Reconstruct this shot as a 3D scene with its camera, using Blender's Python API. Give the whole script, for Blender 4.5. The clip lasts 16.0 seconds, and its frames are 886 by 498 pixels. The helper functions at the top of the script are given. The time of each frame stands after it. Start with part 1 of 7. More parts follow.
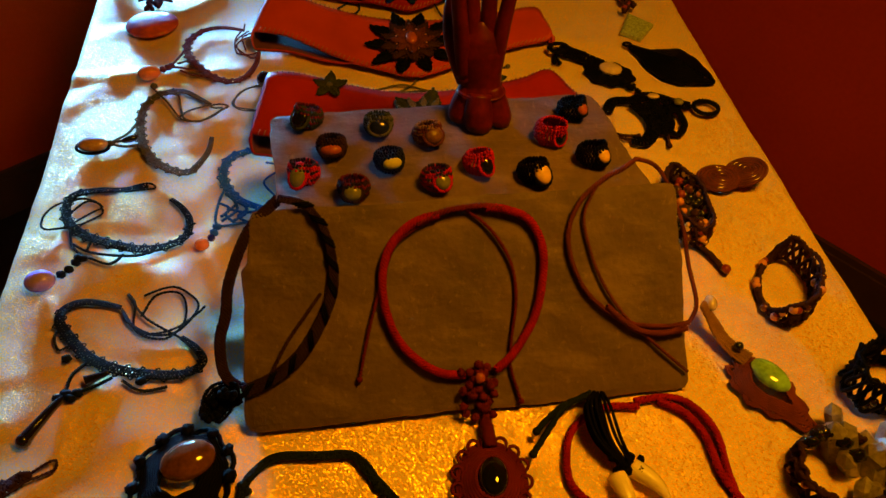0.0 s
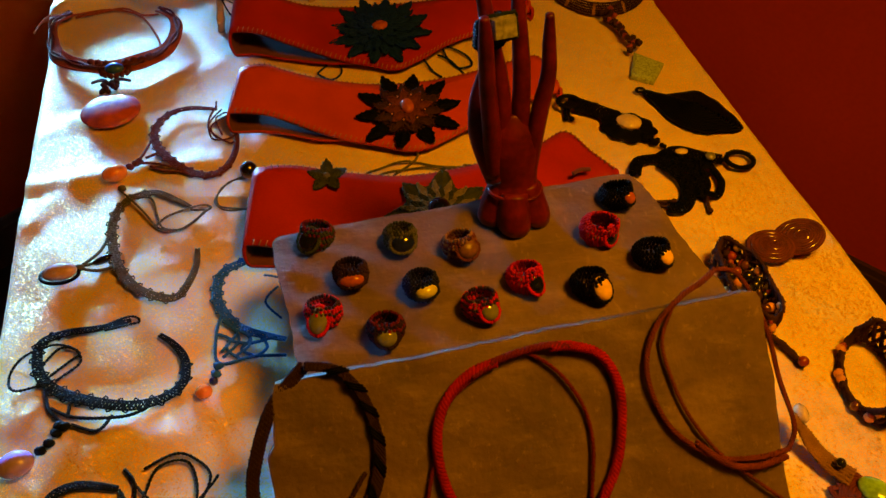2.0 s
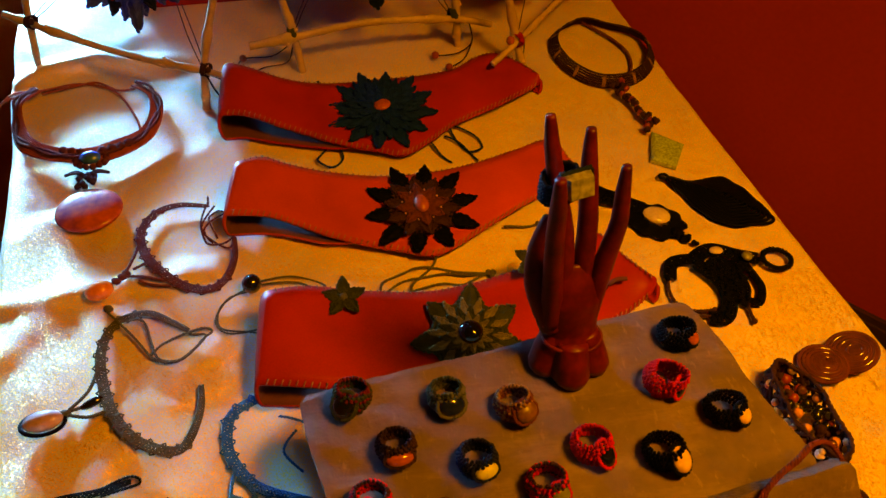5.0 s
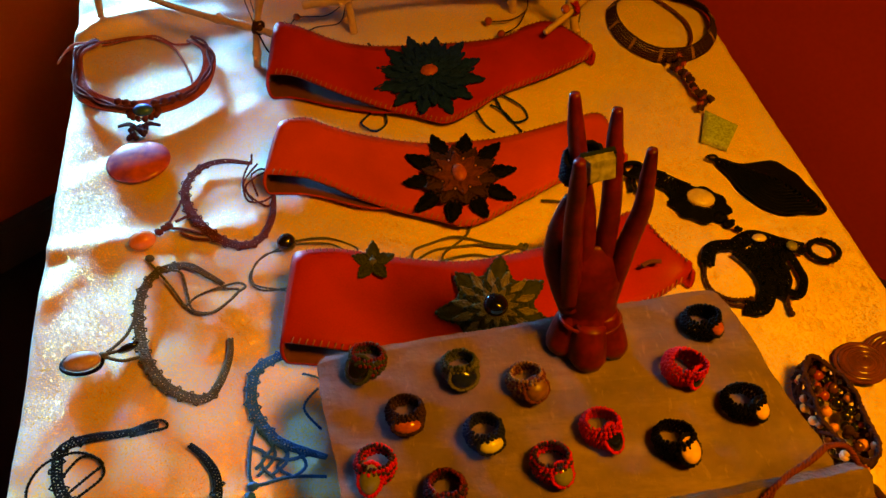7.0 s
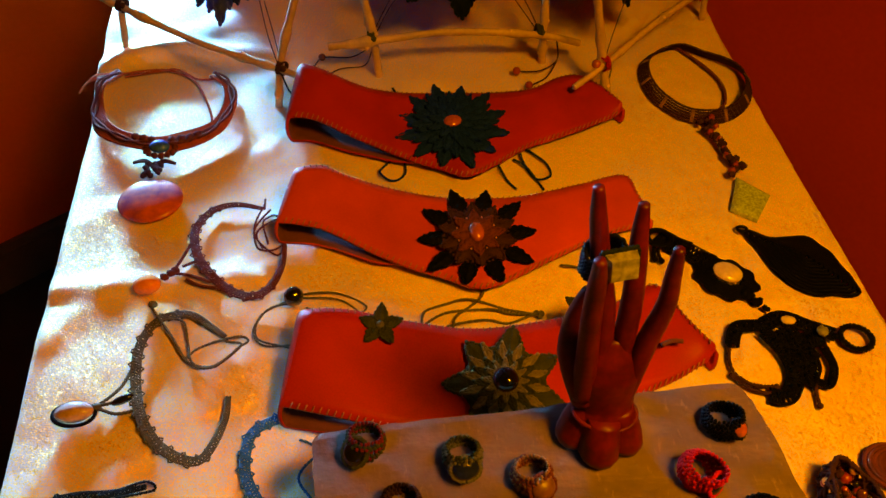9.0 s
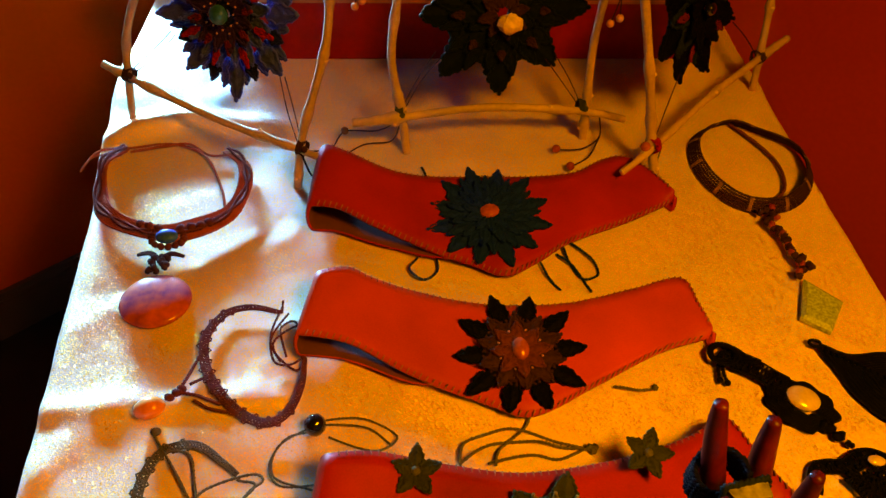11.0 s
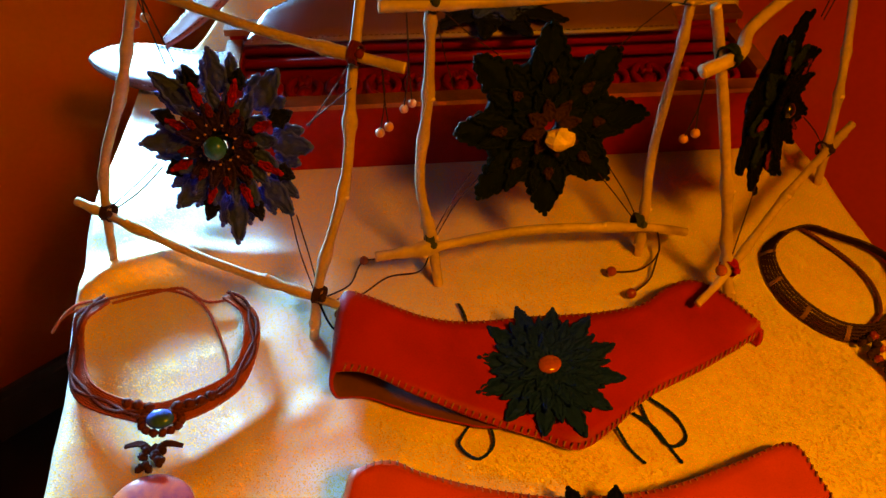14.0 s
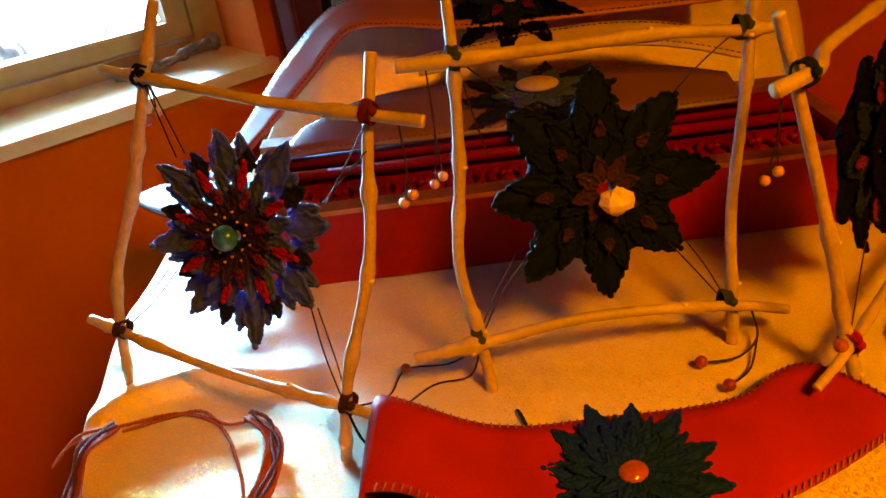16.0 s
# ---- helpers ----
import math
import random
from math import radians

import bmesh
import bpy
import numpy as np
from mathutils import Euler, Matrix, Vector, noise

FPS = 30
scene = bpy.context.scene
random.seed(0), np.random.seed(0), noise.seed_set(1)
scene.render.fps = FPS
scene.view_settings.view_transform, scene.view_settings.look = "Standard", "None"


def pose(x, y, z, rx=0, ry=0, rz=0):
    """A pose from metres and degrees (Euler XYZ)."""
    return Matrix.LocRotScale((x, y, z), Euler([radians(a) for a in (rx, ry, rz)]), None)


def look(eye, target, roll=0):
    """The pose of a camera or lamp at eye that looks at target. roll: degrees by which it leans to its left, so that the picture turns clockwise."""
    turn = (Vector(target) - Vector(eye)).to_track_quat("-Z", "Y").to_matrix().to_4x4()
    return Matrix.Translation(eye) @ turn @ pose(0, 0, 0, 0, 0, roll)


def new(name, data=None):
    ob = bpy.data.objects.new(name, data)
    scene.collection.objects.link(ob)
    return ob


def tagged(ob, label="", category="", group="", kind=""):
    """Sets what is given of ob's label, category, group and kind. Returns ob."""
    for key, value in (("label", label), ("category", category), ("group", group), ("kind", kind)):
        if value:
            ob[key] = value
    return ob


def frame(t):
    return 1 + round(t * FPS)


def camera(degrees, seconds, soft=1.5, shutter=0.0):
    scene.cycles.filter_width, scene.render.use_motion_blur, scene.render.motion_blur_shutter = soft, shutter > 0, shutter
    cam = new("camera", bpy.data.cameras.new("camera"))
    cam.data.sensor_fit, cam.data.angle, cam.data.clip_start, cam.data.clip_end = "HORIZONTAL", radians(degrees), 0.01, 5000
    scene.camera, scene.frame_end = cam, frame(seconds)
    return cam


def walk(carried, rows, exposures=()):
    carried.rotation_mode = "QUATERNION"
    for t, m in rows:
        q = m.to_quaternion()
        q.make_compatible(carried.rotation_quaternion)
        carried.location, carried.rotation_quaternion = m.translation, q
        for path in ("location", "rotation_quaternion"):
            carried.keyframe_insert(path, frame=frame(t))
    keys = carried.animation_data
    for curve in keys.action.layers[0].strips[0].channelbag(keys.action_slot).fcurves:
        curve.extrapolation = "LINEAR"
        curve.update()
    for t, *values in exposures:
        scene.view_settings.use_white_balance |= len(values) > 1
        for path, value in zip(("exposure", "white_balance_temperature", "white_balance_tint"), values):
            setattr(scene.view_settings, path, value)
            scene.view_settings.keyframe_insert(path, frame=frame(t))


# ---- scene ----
cam = camera(62.3, 16.0)
# the camera brightens and warms its picture as it moves towards the window
EXPOSURES = [(0, -0.7, 6600, 11), (1, -0.6, 6600, 11), (2, -0.38, 6800, 14), (4, -0.2, 7000, 18), (6.5, 0.0, 7300, 20), (8, 0.0, 7000, 14), (10, 0.1, 7700, 20), (12, 0.25, 8200, 20), (14.5, 0.45, 8500, 20), (16, 0.9, 8600, 20)]
PATH = [
    (0, (0.018, 0.004, 1.164), (0.047, 1.364, -0.301), 2.0),
    (0.5, (0.007, 0.017, 1.158), (0.07, 1.387, -0.297), 0.9),
    (1, (0.001, 0.047, 1.16), (0.085, 1.399, -0.311), 1.1),
    (1.5, (-0.011, 0.083, 1.163), (0.093, 1.422, -0.319), 0.2),
    (2, (-0.026, 0.117, 1.167), (0.101, 1.463, -0.307), -0.2),
    (2.5, (-0.035, 0.14, 1.171), (0.127, 1.457, -0.325), 0.5),
    (3, (-0.038, 0.159, 1.18), (0.169, 1.488, -0.3), 1.5),
    (3.5, (-0.045, 0.175, 1.184), (0.207, 1.503, -0.291), 2.5),
    (4, (-0.063, 0.196, 1.186), (0.226, 1.519, -0.285), 3.1),
    (4.2, (-0.069, 0.205, 1.184), (0.215, 1.543, -0.274), 2.7),
    (6.5, (-0.064, 0.228, 1.199), (0.091, 1.528, -0.313), 2.9),
    (7, (-0.047, 0.223, 1.192), (0.035, 1.501, -0.345), 0.8),
    (7.5, (-0.037, 0.227, 1.193), (-0.017, 1.474, -0.37), 0.1),
    (8, (-0.023, 0.223, 1.193), (-0.02, 1.497, -0.348), 0.9),
    (8.5, (-0.03, 0.235, 1.199), (-0.002, 1.503, -0.347), 2.6),
    (9, (-0.041, 0.26, 1.196), (-0.014, 1.583, -0.304), 2.2),
    (9.5, (-0.053, 0.287, 1.197), (0.0, 1.614, -0.298), 3.0),
    (10, (-0.06, 0.309, 1.197), (-0.019, 1.653, -0.284), 3.1),
    (12.3, (-0.079, 0.397, 1.177), (-0.091, 1.778, -0.269), 1.6),
    (12.5, (-0.081, 0.402, 1.17), (-0.088, 1.813, -0.247), 1.1),
    (13, (-0.085, 0.437, 1.173), (-0.074, 1.84, -0.251), 0.8),
    (13.2, (-0.087, 0.449, 1.173), (-0.082, 1.858, -0.245), 0.5),
    (13.5, (-0.098, 0.465, 1.176), (-0.081, 1.874, -0.243), 0.7),
    (14, (-0.115, 0.485, 1.181), (-0.05, 1.916, -0.215), 1.3),
    (14.5, (-0.118, 0.502, 1.176), (-0.006, 1.997, -0.148), 1.5),
    (15, (-0.108, 0.51, 1.154), (-0.021, 2.085, -0.075), -0.2),
    (15.3, (-0.107, 0.507, 1.142), (-0.019, 2.086, -0.082), -2.6),
    (15.5, (-0.103, 0.508, 1.129), (-0.058, 2.116, -0.059), -3.8),
    (15.8, (-0.1, 0.506, 1.109), (-0.135, 2.178, 0.012), -5.4),
    (16, (-0.09, 0.51, 1.091), (-0.233, 2.22, 0.063), -7.3),
]
walk(cam, [(t, look(eye, target, roll)) for t, eye, target, roll in PATH], EXPOSURES)

# ---- world and lights ----
scene.view_settings.exposure = 0.0
world = bpy.data.worlds.new("sky")
world.use_nodes = True
scene.world = world
wn = world.node_tree.nodes
sky = wn.new("ShaderNodeTexSky")
sky.sky_type, sky.sun_disc, sky.sun_elevation, sky.sun_rotation = "NISHITA", False, math.radians(35), math.radians(300)
wn["Background"].inputs["Strength"].default_value = 0.1
world.node_tree.links.new(sky.outputs[0], wn["Background"].inputs["Color"])


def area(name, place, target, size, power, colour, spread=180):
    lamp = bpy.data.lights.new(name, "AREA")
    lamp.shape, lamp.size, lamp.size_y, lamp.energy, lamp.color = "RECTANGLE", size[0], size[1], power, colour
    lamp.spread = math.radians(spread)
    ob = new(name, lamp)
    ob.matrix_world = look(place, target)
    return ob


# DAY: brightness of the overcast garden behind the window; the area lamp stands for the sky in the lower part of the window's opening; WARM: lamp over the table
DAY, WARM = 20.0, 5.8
area("window_daylight", (-0.712, 1.661, 0.895), (-0.33, 0.20, 0.78), (0.36, 0.09), 17.5, (0.13, 0.51, 1.0), 58)
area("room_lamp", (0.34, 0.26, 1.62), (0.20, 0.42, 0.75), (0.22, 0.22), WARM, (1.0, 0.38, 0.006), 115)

# ---- materials ----


def material(name, colour, rough=0.6, metal=0.0, vary=0.25, scale=60.0, bump=0.3, fine=600.0, depth=0.0006, sheen=0.0, coat=0.0, spec=0.5, second=None):
    m = bpy.data.materials.new(name)
    m.use_nodes = True
    nt = m.node_tree
    b = nt.nodes["Principled BSDF"]
    b.inputs["Roughness"].default_value, b.inputs["Metallic"].default_value = rough, metal
    b.inputs["Sheen Weight"].default_value, b.inputs["Coat Weight"].default_value = sheen, coat
    b.inputs["Specular IOR Level"].default_value = spec
    co = nt.nodes.new("ShaderNodeTexCoord")
    a, c = nt.nodes.new("ShaderNodeTexNoise"), nt.nodes.new("ShaderNodeTexNoise")
    for n, sc in ((a, scale), (c, fine)):
        n.inputs["Scale"].default_value, n.inputs["Detail"].default_value = sc, 4.0
        nt.links.new(co.outputs["Object"], n.inputs["Vector"])
    mix = nt.nodes.new("ShaderNodeMix")
    mix.data_type = "RGBA"
    mix.inputs[6].default_value = (*[x * (1 - vary) for x in colour], 1)
    mix.inputs[7].default_value = (*(second or [min(1.0, x * (1 + vary)) for x in colour]), 1)
    add = nt.nodes.new("ShaderNodeMath")
    add.operation = "MULTIPLY_ADD"
    add.inputs[1].default_value, add.inputs[2].default_value = 0.45, 0.0
    nt.links.new(c.outputs["Fac"], add.inputs[0])
    tot = nt.nodes.new("ShaderNodeMath")
    nt.links.new(a.outputs["Fac"], tot.inputs[0])
    nt.links.new(add.outputs[0], tot.inputs[1])
    ramp = nt.nodes.new("ShaderNodeMapRange")
    ramp.inputs[1].default_value, ramp.inputs[2].default_value = 0.45, 1.0
    nt.links.new(tot.outputs[0], ramp.inputs[0])
    nt.links.new(ramp.outputs[0], mix.inputs[0])
    nt.links.new(mix.outputs[2], b.inputs["Base Color"])
    bm_ = nt.nodes.new("ShaderNodeBump")
    bm_.inputs["Strength"].default_value, bm_.inputs["Distance"].default_value = bump, depth
    nt.links.new(c.outputs["Fac"], bm_.inputs["Height"])
    nt.links.new(bm_.outputs[0], b.inputs["Normal"])
    return m


def cord_mat(name, colour, rough=0.75):
    return material(name, colour, rough, vary=0.35, scale=90, bump=0.7, fine=1400, depth=0.0008, spec=0.05)


def stone_mat(name, colour, vary=0.4, scale=120, rough=0.12, coat=0.6):
    return material(name, colour, rough, vary=vary, scale=scale, bump=0.05, fine=400, coat=coat)


BLACK = cord_mat("black waxed cord", (0.0014, 0.0014, 0.0018), 0.6)
DARKGREEN = cord_mat("dark green cord", (0.008, 0.013, 0.011), 0.6)
BLUE = cord_mat("blue cord", (0.025, 0.11, 0.26))
NAVY = cord_mat("navy cord", (0.045, 0.062, 0.26), 0.6)
BLACKGREEN = cord_mat("black-green cord", (0.0035, 0.0065, 0.0045), 0.6)
INK = cord_mat("blue-black cord", (0.009, 0.010, 0.026), 0.6)
VIOLETCORD = cord_mat("violet cord", (0.026, 0.012, 0.055), 0.6)
TEAL = cord_mat("teal cord", (0.004, 0.018, 0.30), 0.6)
OLIVE = cord_mat("olive cord", (0.085, 0.08, 0.04))
MOSS = cord_mat("moss green cord", (0.032, 0.036, 0.009))
KHAKI = cord_mat("khaki cord", (0.15, 0.12, 0.03))
BROWN = cord_mat("red-brown cord", (0.095, 0.024, 0.014))
DEEPBROWN = cord_mat("deep brown cord", (0.035, 0.014, 0.012))
PLUM = cord_mat("plum brown cord", (0.024, 0.011, 0.016))
RUST = cord_mat("rust cord", (0.115, 0.024, 0.010))
RUSSET = cord_mat("russet cord", (0.28, 0.06, 0.02))
RED = cord_mat("red cord", (0.25, 0.007, 0.008))
MAROON = cord_mat("dark red cord", (0.11, 0.010, 0.010))
SCARLET = cord_mat("scarlet cord", (0.42, 0.008, 0.008))
GOLDCORD = cord_mat("gold brown cord", (0.22, 0.11, 0.03))
LEATHER = material("red-brown leather", (0.28, 0.014, 0.004), 0.42, vary=0.26, scale=20, bump=0.25, fine=900, depth=0.0005, spec=0.09)
TAN = material("orange tan leather", (0.40, 0.042, 0.008), 0.42, vary=0.24, scale=20, bump=0.25, fine=900, depth=0.0005, spec=0.09)
VIOLET = material("brown-violet leather", (0.17, 0.068, 0.075), 0.40, vary=0.12, scale=14, bump=0.25, fine=900, depth=0.0005)
HIDE = material("pink tan leather", (0.45, 0.14, 0.10), 0.42, vary=0.12, scale=14, bump=0.25, fine=900, depth=0.0005)
SUEDE = material("leather flesh side", (0.09, 0.02, 0.012), 0.9, vary=0.2, scale=60)
THREAD = material("waxed stitching thread", (0.28, 0.10, 0.04), 0.6, vary=0.2)
SLATE = material("grey slate", (0.102, 0.060, 0.044), 0.68, vary=0.35, scale=22, bump=0.5, fine=160, depth=0.0018)
SLATE_EDGE = material("broken slate edge", (0.085, 0.058, 0.034), 0.8, vary=0.4, scale=60, bump=0.9, fine=220, depth=0.004)
STICK = material("peeled hazel stick", (0.42, 0.27, 0.11), 0.55, vary=0.32, scale=34, bump=0.4, fine=260, depth=0.0012)
STICK_END = material("sawn stick end", (0.62, 0.40, 0.18), 0.8, vary=0.2, scale=300)
MAHOGANY = material("polished dark red wood", (0.085, 0.005, 0.003), 0.38, vary=0.6, scale=70, bump=0.25, fine=300, spec=0.2)
CHEST = material("dark red lacquered wood", (0.24, 0.004, 0.003), 0.4, vary=0.25, scale=18, bump=0.1, fine=160, spec=0.15)
GILT = material("worn gilt edge", (0.34, 0.10, 0.02), 0.35, metal=0.5, vary=0.35, scale=60)
WALL = material("orange-red painted wall", (0.74, 0.072, 0.004), 0.85, vary=0.10, scale=3, bump=0.15, fine=120, depth=0.001, spec=0.08)
SILL = material("orange painted sill", (0.80, 0.34, 0.09), 0.35, vary=0.10, scale=6, bump=0.1, fine=120)
FRAMEWOOD = material("honey varnished window wood", (0.52, 0.26, 0.07), 0.35, vary=0.2, scale=12, bump=0.1, fine=90)
SKIRT = material("brown skirting board", (0.10, 0.045, 0.025), 0.5, vary=0.25, scale=12)
FLOOR = material("dark wooden floor", (0.010, 0.005, 0.004), 0.7, vary=0.3, scale=8)
CEILING = material("ochre ceiling paint", (0.22, 0.08, 0.02), 0.8, vary=0.05, scale=3)
DEALWOOD = material("plain table wood", (0.30, 0.17, 0.08), 0.6, vary=0.25, scale=20)
CURTAIN = material("dark red curtain", (0.14, 0.008, 0.012), 0.85, vary=0.2, scale=30, sheen=0.3)
WHITECLOTH = material("white curtain", (0.72, 0.68, 0.60), 0.85, vary=0.08, scale=30)
BLUECLOTH = material("pale blue cloth", (0.22, 0.42, 0.72), 0.8, vary=0.15, scale=12)
DRIFT = material("weathered driftwood", (0.20, 0.13, 0.08), 0.75, vary=0.4, scale=40, bump=0.6, fine=160, depth=0.002)
BONE = material("ivory tooth", (0.80, 0.68, 0.42), 0.3, vary=0.1, scale=30)
WOODDISC = material("pale wooden disc", (0.45, 0.30, 0.16), 0.6, vary=0.35, scale=60)
WOODBEAD = material("orange wooden bead", (0.50, 0.20, 0.06), 0.4, vary=0.2, scale=90)
REDBEAD = material("dark red seed bead", (0.20, 0.02, 0.012), 0.3, vary=0.2)
PALEBEAD = material("cream bead", (0.75, 0.55, 0.32), 0.3, vary=0.2)
JET = stone_mat("jet black stone", (0.006, 0.006, 0.008), 0.2, rough=0.06)
LAPIS = stone_mat("lapis blue stone", (0.03, 0.09, 0.30), 0.4)
DEEPBLUE = stone_mat("deep blue stone", (0.008, 0.012, 0.10), 0.4)
TIGER = stone_mat("brown tiger stone", (0.13, 0.045, 0.015), 0.6, 70)
AMBER = stone_mat("amber orange stone", (0.70, 0.20, 0.03), 0.25)
CARNELIAN = stone_mat("carnelian stone", (0.30, 0.065, 0.02), 0.35)
AMETHYST = stone_mat("pale amethyst", (0.36, 0.24, 0.78), 0.3)
PEARL = stone_mat("grey-pink agate", (0.42, 0.26, 0.20), 0.3)
MILK = stone_mat("milky cream stone", (0.50, 0.38, 0.22), 0.2)
IVORY = stone_mat("ivory yellow stone", (0.70, 0.42, 0.11), 0.2)
LIME = stone_mat("yellow-green stone", (0.50, 0.46, 0.10), 0.25)
SAGE = stone_mat("olive green stone", (0.15, 0.145, 0.045), 0.25)
TURQ = stone_mat("green turquoise stone", (0.20, 0.44, 0.14), 0.5, 130)
SPECKLE = stone_mat("speckled green stone", (0.26, 0.33, 0.10), 0.5, 420, rough=0.35, coat=0.1)
SHELL = material("violet and orange shell", (0.13, 0.02, 0.11), 0.22, vary=0.2, scale=42, bump=0.05, fine=200, spec=0.4, second=(0.66, 0.12, 0.03))
AGATE = stone_mat("brown agate", (0.085, 0.024, 0.012), 0.55, 60)
OPALBLUE = stone_mat("blue-green glass stone", (0.02, 0.10, 0.13), 0.5, 90)
DULLCRYSTAL = stone_mat("dull grey crystal", (0.20, 0.17, 0.12), 0.4, 200, rough=0.3, coat=0.1)
OCHRESTONE = stone_mat("raw ochre stone", (0.72, 0.50, 0.22), 0.3, 90, rough=0.5, coat=0.0)
BROWNSTONE = stone_mat("rough brown stone", (0.13, 0.055, 0.03), 0.4, 150, rough=0.4, coat=0.0)


def glass_mat(name, colour, rough):
    m = bpy.data.materials.new(name)
    m.use_nodes = True
    b = m.node_tree.nodes["Principled BSDF"]
    b.inputs["Base Color"].default_value = (*colour, 1)
    b.inputs["Transmission Weight"].default_value, b.inputs["Roughness"].default_value, b.inputs["IOR"].default_value = 1.0, rough, 1.48
    return m


QUARTZ = stone_mat("clear quartz", (0.20, 0.19, 0.14), 0.7, 160)
PANE = glass_mat("window glass", (1, 1, 1), 0.0)


def cloth_material():
    m = material("cream cloth with gold shimmer", (0.72, 0.56, 0.37), 0.5, vary=0.09, scale=10, bump=0.35, fine=900, depth=0.0006, sheen=0.2)
    nt = m.node_tree
    b = nt.nodes["Principled BSDF"]
    co = nt.nodes["Texture Coordinate"]
    # tiny metallic glints woven into the cloth
    v = nt.nodes.new("ShaderNodeTexVoronoi")
    v.inputs["Scale"].default_value = 1300
    nt.links.new(co.outputs["Object"], v.inputs["Vector"])
    pick = nt.nodes.new("ShaderNodeSeparateColor")
    nt.links.new(v.outputs["Color"], pick.inputs[0])
    gate = nt.nodes.new("ShaderNodeMath")
    gate.operation = "GREATER_THAN"
    gate.inputs[1].default_value = 0.66
    nt.links.new(pick.outputs[0], gate.inputs[0])
    scaled = nt.nodes.new("ShaderNodeMath")
    scaled.operation = "MULTIPLY"
    scaled.inputs[1].default_value = 0.85
    nt.links.new(gate.outputs[0], scaled.inputs[0])
    nt.links.new(scaled.outputs[0], b.inputs["Metallic"])
    gold = nt.nodes.new("ShaderNodeMix")
    gold.data_type = "RGBA"
    gold.inputs[7].default_value = (0.95, 0.58, 0.14, 1)
    nt.links.new(gate.outputs[0], gold.inputs[0])
    nt.links.new(nt.nodes["Mix"].outputs[2], gold.inputs[6])
    nt.links.new(gold.outputs[2], b.inputs["Base Color"])
    gloss = nt.nodes.new("ShaderNodeMath")
    gloss.operation = "MULTIPLY_ADD"
    gloss.inputs[1].default_value, gloss.inputs[2].default_value = -0.12, 0.50
    nt.links.new(gate.outputs[0], gloss.inputs[0])
    nt.links.new(gloss.outputs[0], b.inputs["Roughness"])
    # each glint tilts its own way
    nm = nt.nodes.new("ShaderNodeNormalMap")
    nm.space = "OBJECT"
    tilt = nt.nodes.new("ShaderNodeMix")
    tilt.data_type = "RGBA"
    tilt.inputs[0].default_value = 0.30
    tilt.inputs[6].default_value = (0.5, 0.5, 1.0, 1)
    nt.links.new(v.outputs["Color"], tilt.inputs[7])
    lean = nt.nodes.new("ShaderNodeVectorMath")
    lean.operation = "MULTIPLY_ADD"
    lean.inputs[1].default_value, lean.inputs[2].default_value = (0.6, 0.6, 0.0), (-0.3, -0.3, 0.0)
    nt.links.new(v.outputs["Color"], lean.inputs[0])
    bump = nt.nodes["Bump"]
    summed = nt.nodes.new("ShaderNodeVectorMath")
    nt.links.new(bump.outputs[0], summed.inputs[0])
    sc = nt.nodes.new("ShaderNodeVectorMath")
    sc.operation = "SCALE"
    nt.links.new(lean.outputs[0], sc.inputs[0])
    nt.links.new(gate.outputs[0], sc.inputs["Scale"])
    nt.links.new(sc.outputs[0], summed.inputs[1])
    norm = nt.nodes.new("ShaderNodeVectorMath")
    norm.operation = "NORMALIZE"
    nt.links.new(summed.outputs[0], norm.inputs[0])
    nt.links.new(norm.outputs[0], b.inputs["Normal"])
    nt.nodes.remove(nm)
    nt.nodes.remove(tilt)
    return m


CLOTH = cloth_material()


def scratched(m, colour, low, high):
    """Pale scuffs and streaks along the cleavage of a stone."""
    nt = m.node_tree
    b = nt.nodes["Principled BSDF"]
    co = nt.nodes["Texture Coordinate"]
    under = b.inputs["Base Color"].links[0].from_socket
    for stretch, lo, hi, strength in (((14, 60, 14), low, high, 0.55), ((230, 90, 230), low + 0.06, high + 0.06, 0.8)):
        mp, n = nt.nodes.new("ShaderNodeMapping"), nt.nodes.new("ShaderNodeTexNoise")
        mp.inputs["Scale"].default_value, mp.inputs["Rotation"].default_value = stretch, (0, 0, 1.1)
        n.inputs["Scale"].default_value, n.inputs["Detail"].default_value, n.inputs["Roughness"].default_value = 1.0, 8.0, 0.65
        nt.links.new(co.outputs["Object"], mp.inputs["Vector"])
        nt.links.new(mp.outputs[0], n.inputs["Vector"])
        r = nt.nodes.new("ShaderNodeMapRange")
        r.inputs[1].default_value, r.inputs[2].default_value, r.inputs[4].default_value = lo, hi, strength
        nt.links.new(n.outputs["Fac"], r.inputs[0])
        x = nt.nodes.new("ShaderNodeMix")
        x.data_type = "RGBA"
        x.inputs[7].default_value = (*colour, 1)
        nt.links.new(r.outputs[0], x.inputs[0])
        nt.links.new(under, x.inputs[6])
        under = x.outputs[2]
    nt.links.new(under, b.inputs["Base Color"])


scratched(SLATE, (0.28, 0.185, 0.125), 0.52, 0.78)


